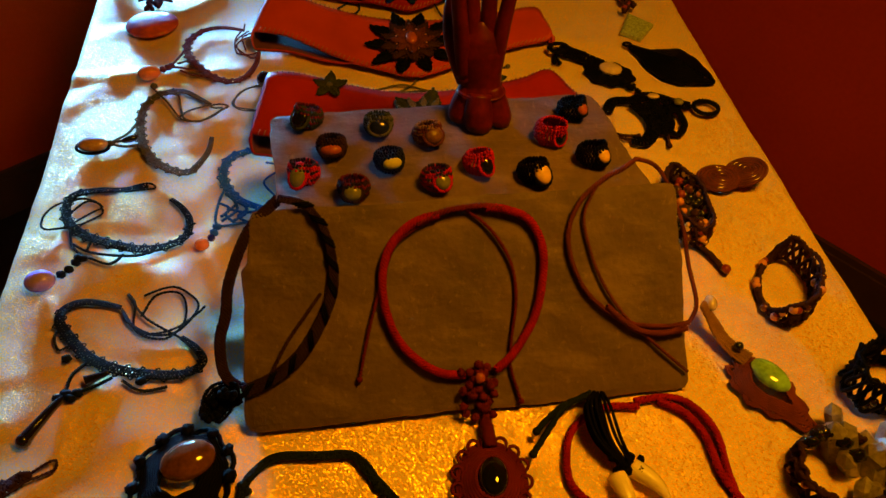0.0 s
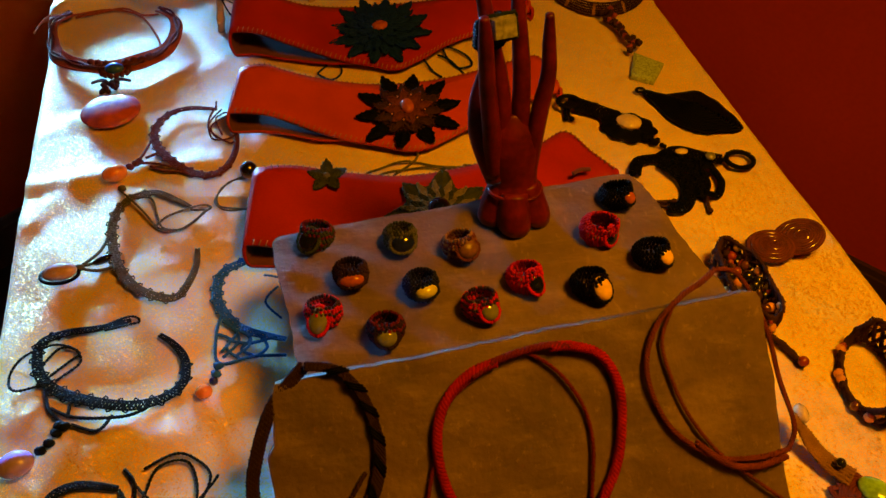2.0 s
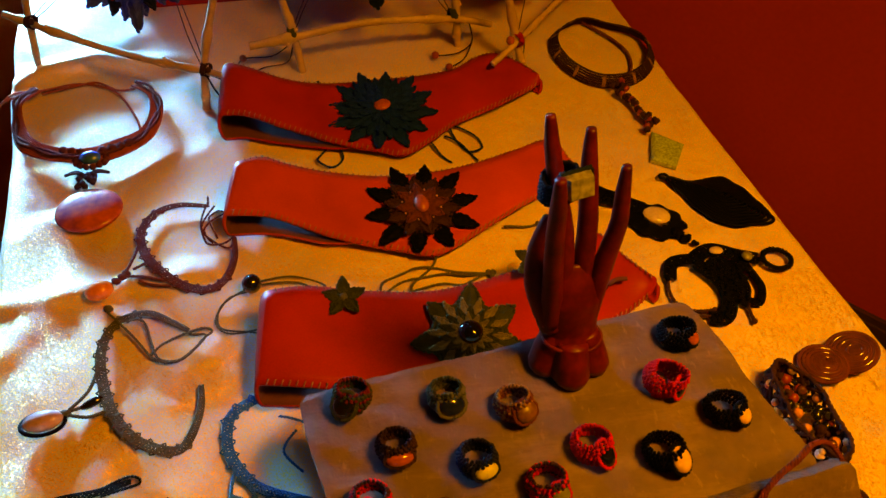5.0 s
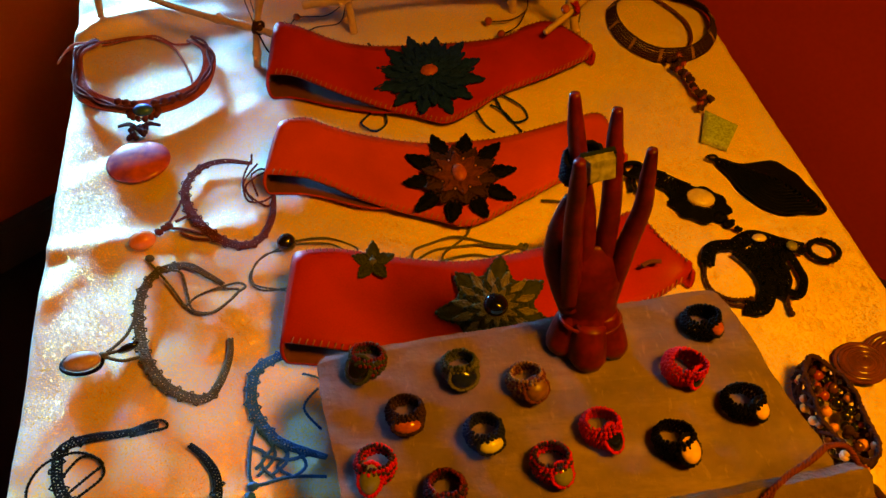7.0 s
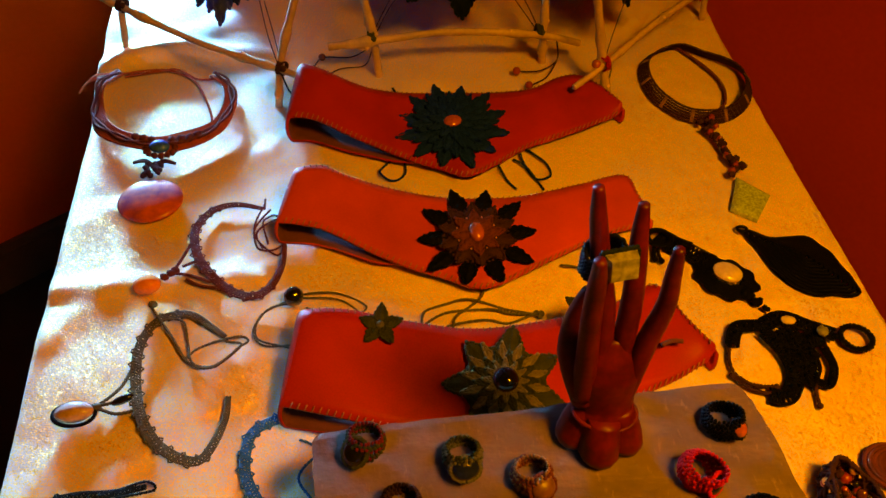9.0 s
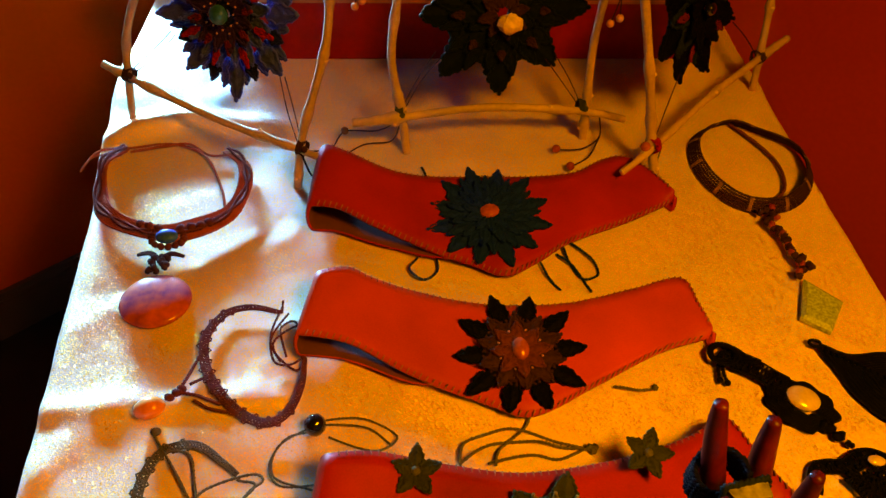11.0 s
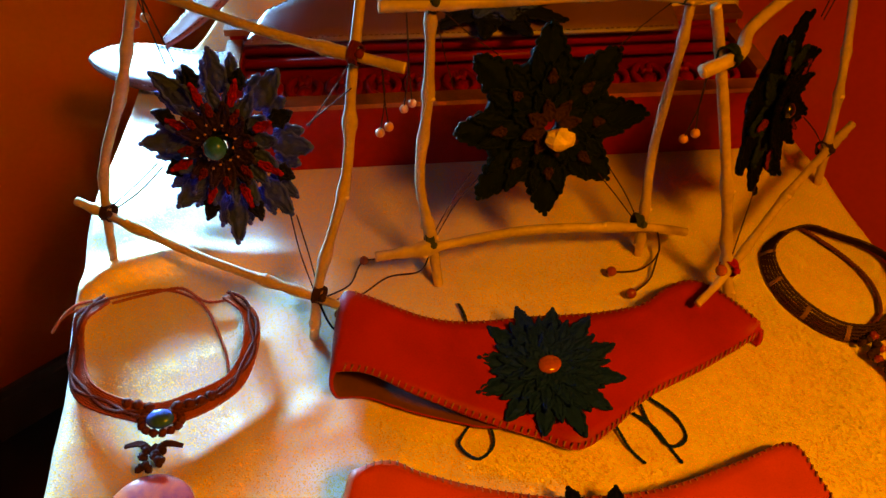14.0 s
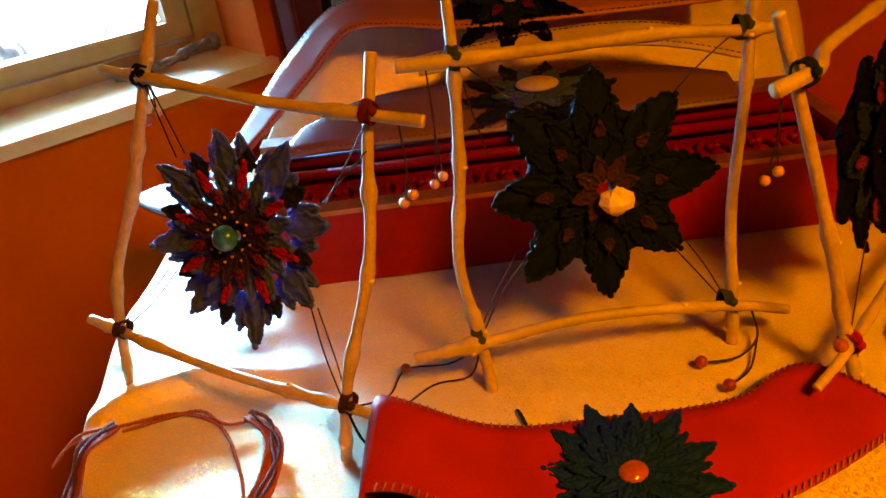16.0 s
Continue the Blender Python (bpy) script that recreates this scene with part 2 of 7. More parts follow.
def outdoors_material():
    m = bpy.data.materials.new("bright garden outside")
    m.use_nodes = True
    nt = m.node_tree
    nt.nodes.remove(nt.nodes["Principled BSDF"])
    em = nt.nodes.new("ShaderNodeEmission")
    em.inputs["Strength"].default_value = DAY
    co, n = nt.nodes.new("ShaderNodeTexCoord"), nt.nodes.new("ShaderNodeTexNoise")
    n.inputs["Scale"].default_value, n.inputs["Detail"].default_value, n.inputs["Distortion"].default_value = 4.5, 9.0, 1.6
    nt.links.new(co.outputs["Object"], n.inputs["Vector"])
    r = nt.nodes.new("ShaderNodeValToRGB")
    r.color_ramp.elements[0].position, r.color_ramp.elements[0].color = 0.38, (0.006, 0.009, 0.010, 1)
    r.color_ramp.elements[1].position, r.color_ramp.elements[1].color = 0.62, (0.17, 0.38, 0.68, 1)
    mid = r.color_ramp.elements.new(0.50)
    mid.color = (0.014, 0.022, 0.036, 1)
    nt.links.new(n.outputs["Fac"], r.inputs[0])
    nt.links.new(r.outputs[0], em.inputs["Color"])
    nt.links.new(em.outputs[0], nt.nodes["Material Output"].inputs["Surface"])
    return m


OUTDOORS = outdoors_material()

# ---- building helpers ----
rng = random.Random(7)
PLACE = {}


class Geo:
    """Vertices and faces of one part, in world metres."""

    def __init__(self):
        self.v, self.f = [], []

    def add(self, verts, faces):
        k = len(self.v)
        self.v += [Vector(p) for p in verts]
        self.f += [tuple(i + k for i in q) for q in faces]
        return self

    def moved(self, m):
        self.v = [m @ p for p in self.v]
        return self


def thing(name, label, category, at, group="", kind=""):
    ob = new(name)
    ob.location = at
    ob.empty_display_size = 0.01
    PLACE[ob] = Vector(at)
    return tagged(ob, label, category, group, kind)


def part(name, geo, mat, parent=None, label="", flat=False, mats=()):
    c = sum(geo.v, Vector()) / max(1, len(geo.v))
    if parent is None:
        c = Vector((c.x, c.y, min(p.z for p in geo.v)))
    me = bpy.data.meshes.new(name)
    me.from_pydata([p - c for p in geo.v], [], geo.f)
    for m in (mat, *mats):
        me.materials.append(m)
    if not flat:
        me.shade_smooth()
    ob = new(name, me)
    PLACE[ob] = c
    if parent is not None:
        ob.parent = parent
        ob.location = c - PLACE[parent]
    else:
        ob.location = c
    if label:
        tagged(ob, label)
    return ob


def spline(pts, k=6, closed=False):
    """Catmull-Rom through the points."""
    P = [Vector(p) for p in pts]
    n, out = len(P), []
    last = n if closed else n - 1
    for i in range(last):
        if closed:
            a, b, c, d = P[(i - 1) % n], P[i], P[(i + 1) % n], P[(i + 2) % n]
        else:
            a, b, c, d = P[max(i - 1, 0)], P[i], P[i + 1], P[min(i + 2, n - 1)]
        for j in range(k):
            t = j / k
            out.append(0.5 * ((2 * b) + (c - a) * t + (2 * a - 5 * b + 4 * c - d) * t * t + (3 * b - a - 3 * c + d) * t ** 3))
    if not closed:
        out.append(P[-1])
    return out


def even(pts, step):
    """Points at even steps along a line."""
    out, left = [pts[0].copy()], step
    for a, b in zip(pts, pts[1:]):
        d = (b - a).length
        pos = 0.0
        while d - pos >= left:
            pos += left
            out.append(a.lerp(b, pos / d))
            left = step
        left -= d - pos
    return out


def tube(g, pts, r, n=6, closed=False):
    """A round cord along points; r is a number or a list of radii."""
    m = len(pts)
    if m < 2:
        return g
    verts, up = [], None
    for i, p in enumerate(pts):
        a = pts[(i - 1) % m] if closed else pts[max(i - 1, 0)]
        b = pts[(i + 1) % m] if closed else pts[min(i + 1, m - 1)]
        t = (b - a)
        t = t.normalized() if t.length > 1e-9 else Vector((1, 0, 0))
        if up is None:
            up = Vector((0, 0, 1)) if abs(t.z) < 0.9 else Vector((0, 1, 0))
        up = (up - t * up.dot(t))
        up = up.normalized() if up.length > 1e-6 else t.orthogonal().normalized()
        side = t.cross(up)
        rad = r[i] if isinstance(r, (list, tuple)) else r
        for j in range(n):
            q = 2 * math.pi * j / n
            verts.append(p + side * (rad * math.cos(q)) + up * (rad * math.sin(q)))
    faces = []
    for i in range(m if closed else m - 1):
        for j in range(n):
            a, b = i * n + j, i * n + (j + 1) % n
            c, d = ((i + 1) % m) * n + (j + 1) % n, ((i + 1) % m) * n + j
            faces.append((a, b, c, d))
    if not closed:
        faces += [tuple(range(n))[::-1], tuple((m - 1) * n + j for j in range(n))]
    return g.add(verts, faces)


def ball(g, c, r, m=None, nu=14, nv=9, lump=0.0, seed=0):
    """An ellipsoid; r is a number or three radii; m turns it; lump makes it uneven."""
    r = (r, r, r) if isinstance(r, (int, float)) else r
    R = random.Random(seed)
    verts, faces = [], []
    for i in range(nv + 1):
        th = math.pi * i / nv
        for j in range(nu):
            ph = 2 * math.pi * j / nu
            k = 1 + lump * (R.random() - 0.5)
            p = Vector((r[0] * k * math.sin(th) * math.cos(ph), r[1] * k * math.sin(th) * math.sin(ph), r[2] * k * math.cos(th)))
            verts.append((m @ p if m else p) + Vector(c))
    for i in range(nv):
        for j in range(nu):
            faces.append((i * nu + j, (i + 1) * nu + j, (i + 1) * nu + (j + 1) % nu, i * nu + (j + 1) % nu))
    return g.add(verts, faces)


def box(g, lo, hi, m=None):
    v = [Vector((x, y, z)) for x in (lo[0], hi[0]) for y in (lo[1], hi[1]) for z in (lo[2], hi[2])]
    v = [m @ p for p in v] if m else v
    return g.add(v, [(0, 1, 3, 2), (4, 6, 7, 5), (0, 4, 5, 1), (2, 3, 7, 6), (0, 2, 6, 4), (1, 5, 7, 3)])


def rope(g, pts, radius, strand, strands=3, pitch=0.012, step=0.0015, n=5, closed=False):
    """Twisted strands round a line."""
    P = even(pts + ([pts[0]] if closed else []), step)
    lines = [[] for _ in range(strands)]
    up = Vector((0, 0, 1))
    for i, p in enumerate(P):
        t = (P[min(i + 1, len(P) - 1)] - P[max(i - 1, 0)]).normalized()
        u = (up - t * up.dot(t))
        u = u.normalized() if u.length > 1e-4 else t.orthogonal().normalized()
        s = t.cross(u)
        for k in range(strands):
            q = 2 * math.pi * (i * step / pitch + k / strands)
            lines[k].append(p + s * (radius * math.cos(q)) + u * (radius * math.sin(q)))
    for l in lines:
        tube(g, l, strand, n)
    return g


def lace(g, pts, width, strand, strands=4, pitch=0.014, step=0.0014, n=5, edges=True, squeeze=0.0):
    """A flat plaited band: strands that weave from side to side, between two edge cords."""
    P = even(pts, step)
    if len(P) < 3:
        return g
    lines = [[] for _ in range(strands)]
    rims = [[], []]
    m = len(P)
    for i, p in enumerate(P):
        t = (P[min(i + 1, m - 1)] - P[max(i - 1, 0)]).normalized()
        s = Vector((-t.y, t.x, 0))
        s = s.normalized() if s.length > 1e-6 else Vector((1, 0, 0))
        w = width * (1 - squeeze * abs(2 * i / m - 1) ** 3)
        for k in range(strands):
            q = 2 * math.pi * (i * step / pitch + k / strands)
            lines[k].append(p + s * (0.5 * w * math.sin(q)) + Vector((0, 0, strand * 0.9 * math.sin(2 * q + k))))
        for j, e in enumerate((-1, 1)):
            rims[j].append(p + s * (e * 0.5 * w))
    for l in lines + (rims if edges else []):
        tube(g, l, strand, n)
    return g


def on_cloth(pts, lift=0.004):
    return [Vector((x, y, cloth_z(x, y) + lift)) for x, y in pts]


def frame_of(place, normal, turn=0.0):
    """A matrix with its z along normal."""
    q = Vector(normal).to_track_quat("Z", "Y").to_matrix().to_4x4()
    return Matrix.Translation(place) @ q @ Matrix.Rotation(turn, 4, "Z")

# ---- the room: two walls meet behind the table, the window is in the one with the sill ----
CORNER = Vector((-0.055, 1.982, 0))
LEFTWARD, RIGHTWARD = Vector((-0.735, -0.678, 0)), Vector((0.678, -0.735, 0))
ROOM_A, ROOM_B, HEIGHT = 3.6, 3.6, 2.45


def wall_frame(start, along, inward):
    m = Matrix.Identity(4)
    m.col[0][:3], m.col[1][:3], m.col[2][:3], m.col[3][:3] = along, -inward, (0, 0, 1), start
    return m


def wall(name, start, along, inward, length, hole=None, label="orange-red painted plaster wall"):
    """A wall 0.24 m thick, outside its inner face; hole: a list of (from, to, sill, head)."""
    m = wall_frame(start, along, inward)
    g = Geo()
    if hole:
        end = -0.24
        for a, b, lo, hi in hole:
            box(g, (end, 0, 0), (a, 0.24, HEIGHT), m)
            box(g, (a, 0, 0), (b, 0.24, lo), m)
            box(g, (a, 0, hi), (b, 0.24, HEIGHT), m)
            end = b
        box(g, (end, 0, 0), (length, 0.24, HEIGHT), m)
    else:
        box(g, (0, 0, 0), (length, 0.24, HEIGHT), m)
    return tagged(part(name, g, WALL, flat=True), label, "wall", kind="structure")


HOLE = (0.50, 1.55, 0.765, 1.17)
LW = wall_frame(CORNER, LEFTWARD, RIGHTWARD)
wall("wall_window", CORNER, LEFTWARD, RIGHTWARD, ROOM_A, [HOLE], "orange-red wall with a deep window opening")
wall("wall_plain", CORNER, RIGHTWARD, LEFTWARD, ROOM_B)
wall("wall_near", CORNER + LEFTWARD * ROOM_A, RIGHTWARD, -LEFTWARD, ROOM_B)
wall("wall_side", CORNER + RIGHTWARD * ROOM_B, LEFTWARD, -RIGHTWARD, ROOM_A)
ROOM = wall_frame(CORNER, LEFTWARD, RIGHTWARD)
tagged(part("floor", box(Geo(), (-0.3, -ROOM_B - 0.3, -0.1), (ROOM_A + 0.3, 0.3, 0), ROOM), FLOOR, flat=True), "dark brown wooden floor", "floor", kind="structure")
tagged(part("ceiling", box(Geo(), (-0.3, -ROOM_B - 0.3, HEIGHT), (ROOM_A + 0.3, 0.3, HEIGHT + 0.1), ROOM), CEILING, flat=True), "plain ochre ceiling", "ceiling", kind="structure")
for along, inward, length in ((LEFTWARD, RIGHTWARD, ROOM_A), (RIGHTWARD, LEFTWARD, ROOM_B)):
    g = Geo()
    m = wall_frame(CORNER, along, inward)
    box(g, (0.02, -0.018, 0), (length, -0.003, 0.09), m)
    box(g, (0.02, -0.013, 0.09), (length, -0.003, 0.105), m)
    tagged(part("baseboard", g, SKIRT, flat=True), "brown wooden skirting board along the wall", "baseboard", kind="structure")

# window: sill, casing, sash and panes
win = thing("window_1", "honey-coloured wooden window over a bright painted sill", "window", LW @ Vector((1.1, 0.1, 0.77)), kind="structure")
a, b, lo, hi = HOLE
g = Geo()
box(g, (a - 0.01, -0.022, lo + 0.002), (b + 0.01, 0.15, lo + 0.022), LW)
part("window_sill", g, SILL, win, "orange painted sill, washed out by daylight", flat=True)
g = Geo()
for lo_, hi_ in (((a + 0.001, 0.13, lo + 0.024), (b - 0.001, 0.20, lo + 0.050)), ((a + 0.001, 0.13, hi - 0.05), (b - 0.001, 0.20, hi - 0.001)),
                 ((a + 0.001, 0.13, lo + 0.050), (a + 0.05, 0.20, hi - 0.05)), ((b - 0.05, 0.13, lo + 0.050), (b - 0.001, 0.20, hi - 0.05)),
                 ((1.10, 0.13, lo + 0.050), (1.15, 0.20, hi - 0.05))):
    box(g, lo_, hi_, LW)
part("window_frame", g, FRAMEWOOD, win, flat=True)
for x0, x1 in ((a + 0.051, 1.099), (1.151, b - 0.051)):
    sash = Geo()
    for lo_, hi_ in (((x0, 0.14, lo + 0.052), (x1, 0.175, lo + 0.080)), ((x0, 0.14, hi - 0.09), (x1, 0.175, hi - 0.052)),
                     ((x0, 0.14, lo + 0.080), (x0 + 0.035, 0.175, hi - 0.09)), ((x1 - 0.035, 0.14, lo + 0.080), (x1, 0.175, hi - 0.09))):
        box(sash, lo_, hi_, LW)
    s = part("sash", sash, FRAMEWOOD, win, flat=True)
    p = part("pane", box(Geo(), (x0 + 0.036, 0.155, lo + 0.081), (x1 - 0.036, 0.159, hi - 0.091), LW), PANE, s, flat=True)
    p.visible_shadow = False
g = box(Geo(), (-3.5, 3.0, -0.01), (6.0, 3.05, 3.5), LW)
tagged(part("backdrop", g, OUTDOORS, flat=True), "bright blurred garden beyond the window", "backdrop", kind="structure")
g = box(Geo(), (-6, 0.25, -0.12), (9, 8, -0.02), LW)
tagged(part("ground", g, material("grass outside", (0.06, 0.09, 0.03), 0.9, scale=4), flat=True), "grass outside the window", "ground", kind="structure")


def hanging(name, x0, x1, z0, z1, off, folds, amp, mat, label, category):
    """A cloth that hangs in folds before the window wall."""
    g, n = Geo(), 60
    rows = 8
    verts, faces = [], []
    for side in (0, 0.004):
        for j in range(rows + 1):
            for i in range(n + 1):
                s = i / n
                y = -off - amp * math.sin(s * folds * 2 * math.pi + 0.3 * j) - side
                verts.append(LW @ Vector((x0 + (x1 - x0) * s, y, z0 + (z1 - z0) * j / rows)))
    w = n + 1
    for k in (0, (rows + 1) * w):
        for j in range(rows):
            for i in range(n):
                q = (k + j * w + i, k + j * w + i + 1, k + (j + 1) * w + i + 1, k + (j + 1) * w + i)
                faces.append(q if k else q[::-1])
    g.add(verts, faces)
    return tagged(part(name, g, mat), label, category)


hanging("window_curtain", 0.37, 0.485, 0.74, 2.2, 0.045, 2.5, 0.018, CURTAIN, "dark red curtain drawn back beside the window", "curtain")
hanging("wall_cloth", 0.02, 0.24, 0.80, 2.1, 0.05, 6, 0.012, WHITECLOTH, "white cloth hanging in narrow folds on the wall", "curtain")
hanging("blue_cloth", 0.31, 0.435, 0.70, 1.3, 0.10, 1.2, 0.015, BLUECLOTH, "pale blue cloth hanging beside a dark red curtain", "cloth")

# driftwood on the sill
g = Geo()
line = spline([LW @ Vector(p) for p in ((0.545, 0.085, 0.812), (0.575, 0.095, 0.808), (0.61, 0.09, 0.800), (0.65, 0.10, 0.797), (0.70, 0.105, 0.796))], 8)
tube(g, line, [0.0075 + 0.003 * math.sin(i * 0.9) * math.sin(i * 0.35) for i in range(len(line))], 9)
ball(g, LW @ Vector((0.540, 0.085, 0.811)), (0.010, 0.010, 0.013), lump=0.3)
ball(g, LW @ Vector((0.690, 0.10, 0.797)), (0.018, 0.011, 0.009), lump=0.4, seed=3)
tagged(part("driftwood", g, DRIFT), "weathered grey piece of driftwood on the sill", "driftwood")

# ---- table and cloth ----
LEFT_EDGE = [(-0.245, 0.02), (-0.270, 0.20), (-0.294, 0.37), (-0.304, 0.437), (-0.339, 0.650), (-0.363, 0.805), (-0.399, 1.0), (-0.415, 1.200), (-0.300, 1.34), (-0.250, 1.47)]
RIGHT_EDGE = [(0.372, 0.02), (0.347, 0.20), (0.327, 0.37), (0.318, 0.456), (0.297, 0.650), (0.281, 0.830), (0.268, 1.02), (0.255, 1.20), (0.250, 1.34), (0.245, 1.47)]
RIDGES = [((-0.34, 0.602), (-0.17, 0.622), 0.0045, 0.010), 
          ((-0.30, 0.69), (-0.19, 0.77), 0.004, 0.014), ((-0.32, 0.56), (-0.27, 0.63), 0.003, 0.012), ((-0.22, 0.50), (-0.14, 0.57), 0.003, 0.014),
          ((-0.28, 0.38), (-0.14, 0.345), 0.003, 0.014), ((-0.24, 0.235), (-0.12, 0.30), 0.003, 0.016), ((-0.33, 0.72), (-0.37, 0.86), 0.003, 0.012),
          ((0.16, 0.70), (0.28, 0.66), 0.002, 0.018), ((-0.02, 0.19), (0.10, 0.20), 0.0015, 0.012),
          ((0.20, 0.92), (0.27, 1.03), 0.005, 0.018), ((-0.30, 0.94), (-0.22, 1.02), 0.006, 0.020), ((-0.09, 0.87), (0.12, 0.90), 0.002, 0.016)]

# one long soft fold that curls in from the table's edge: place and height
FOLD = [(-0.372, 0.835, 0.006), (-0.378, 0.868, 0.009), (-0.352, 0.898, 0.010), (-0.307, 0.915, 0.009), (-0.250, 0.918, 0.006), (-0.200, 0.920, 0.003), (-0.150, 0.930, 0.0)]

# many small creases on the window side of the cloth
crease = random.Random(21)
for _ in range(46):
    cx_, cy_ = crease.uniform(-0.36, -0.08), crease.uniform(0.18, 0.92)
    turn_, half_ = crease.uniform(0.35, 1.25), crease.uniform(0.02, 0.055)
    RIDGES.append(((cx_ - half_ * math.cos(turn_), cy_ - half_ * math.sin(turn_)), (cx_ + half_ * math.cos(turn_), cy_ + half_ * math.sin(turn_)), crease.uniform(0.0006, 0.0020), crease.uniform(0.004, 0.009)))


def smooth_step(a, b, x):
    t = min(1.0, max(0.0, (x - a) / (b - a)))
    return t * t * (3 - 2 * t)


def cloth_z(x, y):
    z = 0.750 + 0.0007 * math.sin(31 * x + 17 * y) * math.sin(23 * y - 9 * x + 1.0)
    z += 0.0011 * noise.noise(Vector((34 * x + 9 * y, 26 * y, 0.0))) + 0.0005 * noise.noise(Vector((95 * x, 70 * y + 20 * x, 4.0)))
    for (ax, ay), (bx, by), amp, w in RIDGES:
        dx, dy = bx - ax, by - ay
        t = min(1.0, max(0.0, ((x - ax) * dx + (y - ay) * dy) / (dx * dx + dy * dy)))
        d2 = (x - ax - t * dx) ** 2 + (y - ay - t * dy) ** 2
        z += 0.55 * amp * math.exp(-d2 / (w * w))
    near, lift = 9.0, 0.0
    for (ax, ay, ah), (bx, by, bh) in zip(FOLD, FOLD[1:]):
        dx, dy = bx - ax, by - ay
        t = min(1.0, max(0.0, ((x - ax) * dx + (y - ay) * dy) / (dx * dx + dy * dy)))
        d2 = (x - ax - t * dx) ** 2 + (y - ay - t * dy) ** 2
        if d2 < near:
            near, lift = d2, ah + (bh - ah) * t
    z += lift * math.exp(-near / 0.00020)
    z += 0.014 * math.exp(-((x + 0.38) ** 2 + (y - 0.955) ** 2) / 0.0065)
    z += 0.145 * smooth_step(1.22, 1.36, y) * smooth_step(-0.42, -0.26, x)
    return z


def edge_at(edge, y):
    for (x0, y0), (x1, y1) in zip(edge, edge[1:]):
        if y <= y1:
            return x0 + (x1 - x0) * (y - y0) / (y1 - y0)
    return edge[-1][0]


tab = thing("table", "long trestle table under a cream cloth", "table", (0.0, 0.75, 0.0))
g = Geo()
ya, yb = 0.06, 1.22
top = [Vector((edge_at(LEFT_EDGE, ya) + 0.02, ya, 0.715)), Vector((edge_at(RIGHT_EDGE, ya) - 0.02, ya, 0.715)), Vector((edge_at(RIGHT_EDGE, yb) - 0.02, yb, 0.715)), Vector((edge_at(LEFT_EDGE, yb) + 0.02, yb, 0.715))]
g.add(top + [p + Vector((0, 0, 0.028)) for p in top], [(3, 2, 1, 0), (4, 5, 6, 7), (0, 1, 5, 4), (1, 2, 6, 5), (2, 3, 7, 6), (3, 0, 4, 7)])
part("tabletop", g, DEALWOOD, tab, flat=True)
for x, y in ((-0.20, 0.12), (0.31, 0.12), (-0.38, 1.14), (0.20, 1.14)):
    part("leg", box(Geo(), (x - 0.025, y - 0.025, 0), (x + 0.025, y + 0.025, 0.715)), DEALWOOD, tab, flat=True)
g = box(Geo(), (-0.28, 1.40, 0.0), (0.20, 1.46, 0.88))
tagged(part("display_step", g, DEALWOOD, flat=True), "plain wooden step under the far end of the cloth", "stand")

g = Geo()
NX, NY, DROP = 150, 330, 8
verts, faces = [], []
for j in range(NY + 1):
    y = 0.05 + (1.45 - 0.05) * j / NY
    xl, xr = edge_at(LEFT_EDGE, y), edge_at(RIGHT_EDGE, y)
    for i in range(-DROP, NX + DROP + 1):
        if i < 0 or i > NX:
            k = -i if i < 0 else i - NX
            out = (0.004 + 0.003 * k * (0.4 + 0.6 * math.sin(y * 21 + (0 if i < 0 else 2)) ** 2)) * (-1 if i < 0 else 1)
            x = (xl if i < 0 else xr) + out
            z = cloth_z(xl if i < 0 else xr, y) - 0.004 - 0.045 * (k - 0.8)
        else:
            x = xl + (xr - xl) * i / NX
            z = cloth_z(x, y)
        verts.append((x, y, z))
w = NX + 2 * DROP + 1
for j in range(NY):
    for i in range(w - 1):
        faces.append((j * w + i, j * w + i + 1, (j + 1) * w + i + 1, (j + 1) * w + i))
g.add(verts, faces)
cl = tagged(part("tablecloth", g, CLOTH), "cream cloth with a gold shimmer, softly creased on the table", "tablecloth")
so = cl.modifiers.new("thickness", "SOLIDIFY")
so.thickness, so.offset = 0.002, -1

# ---- slates ----


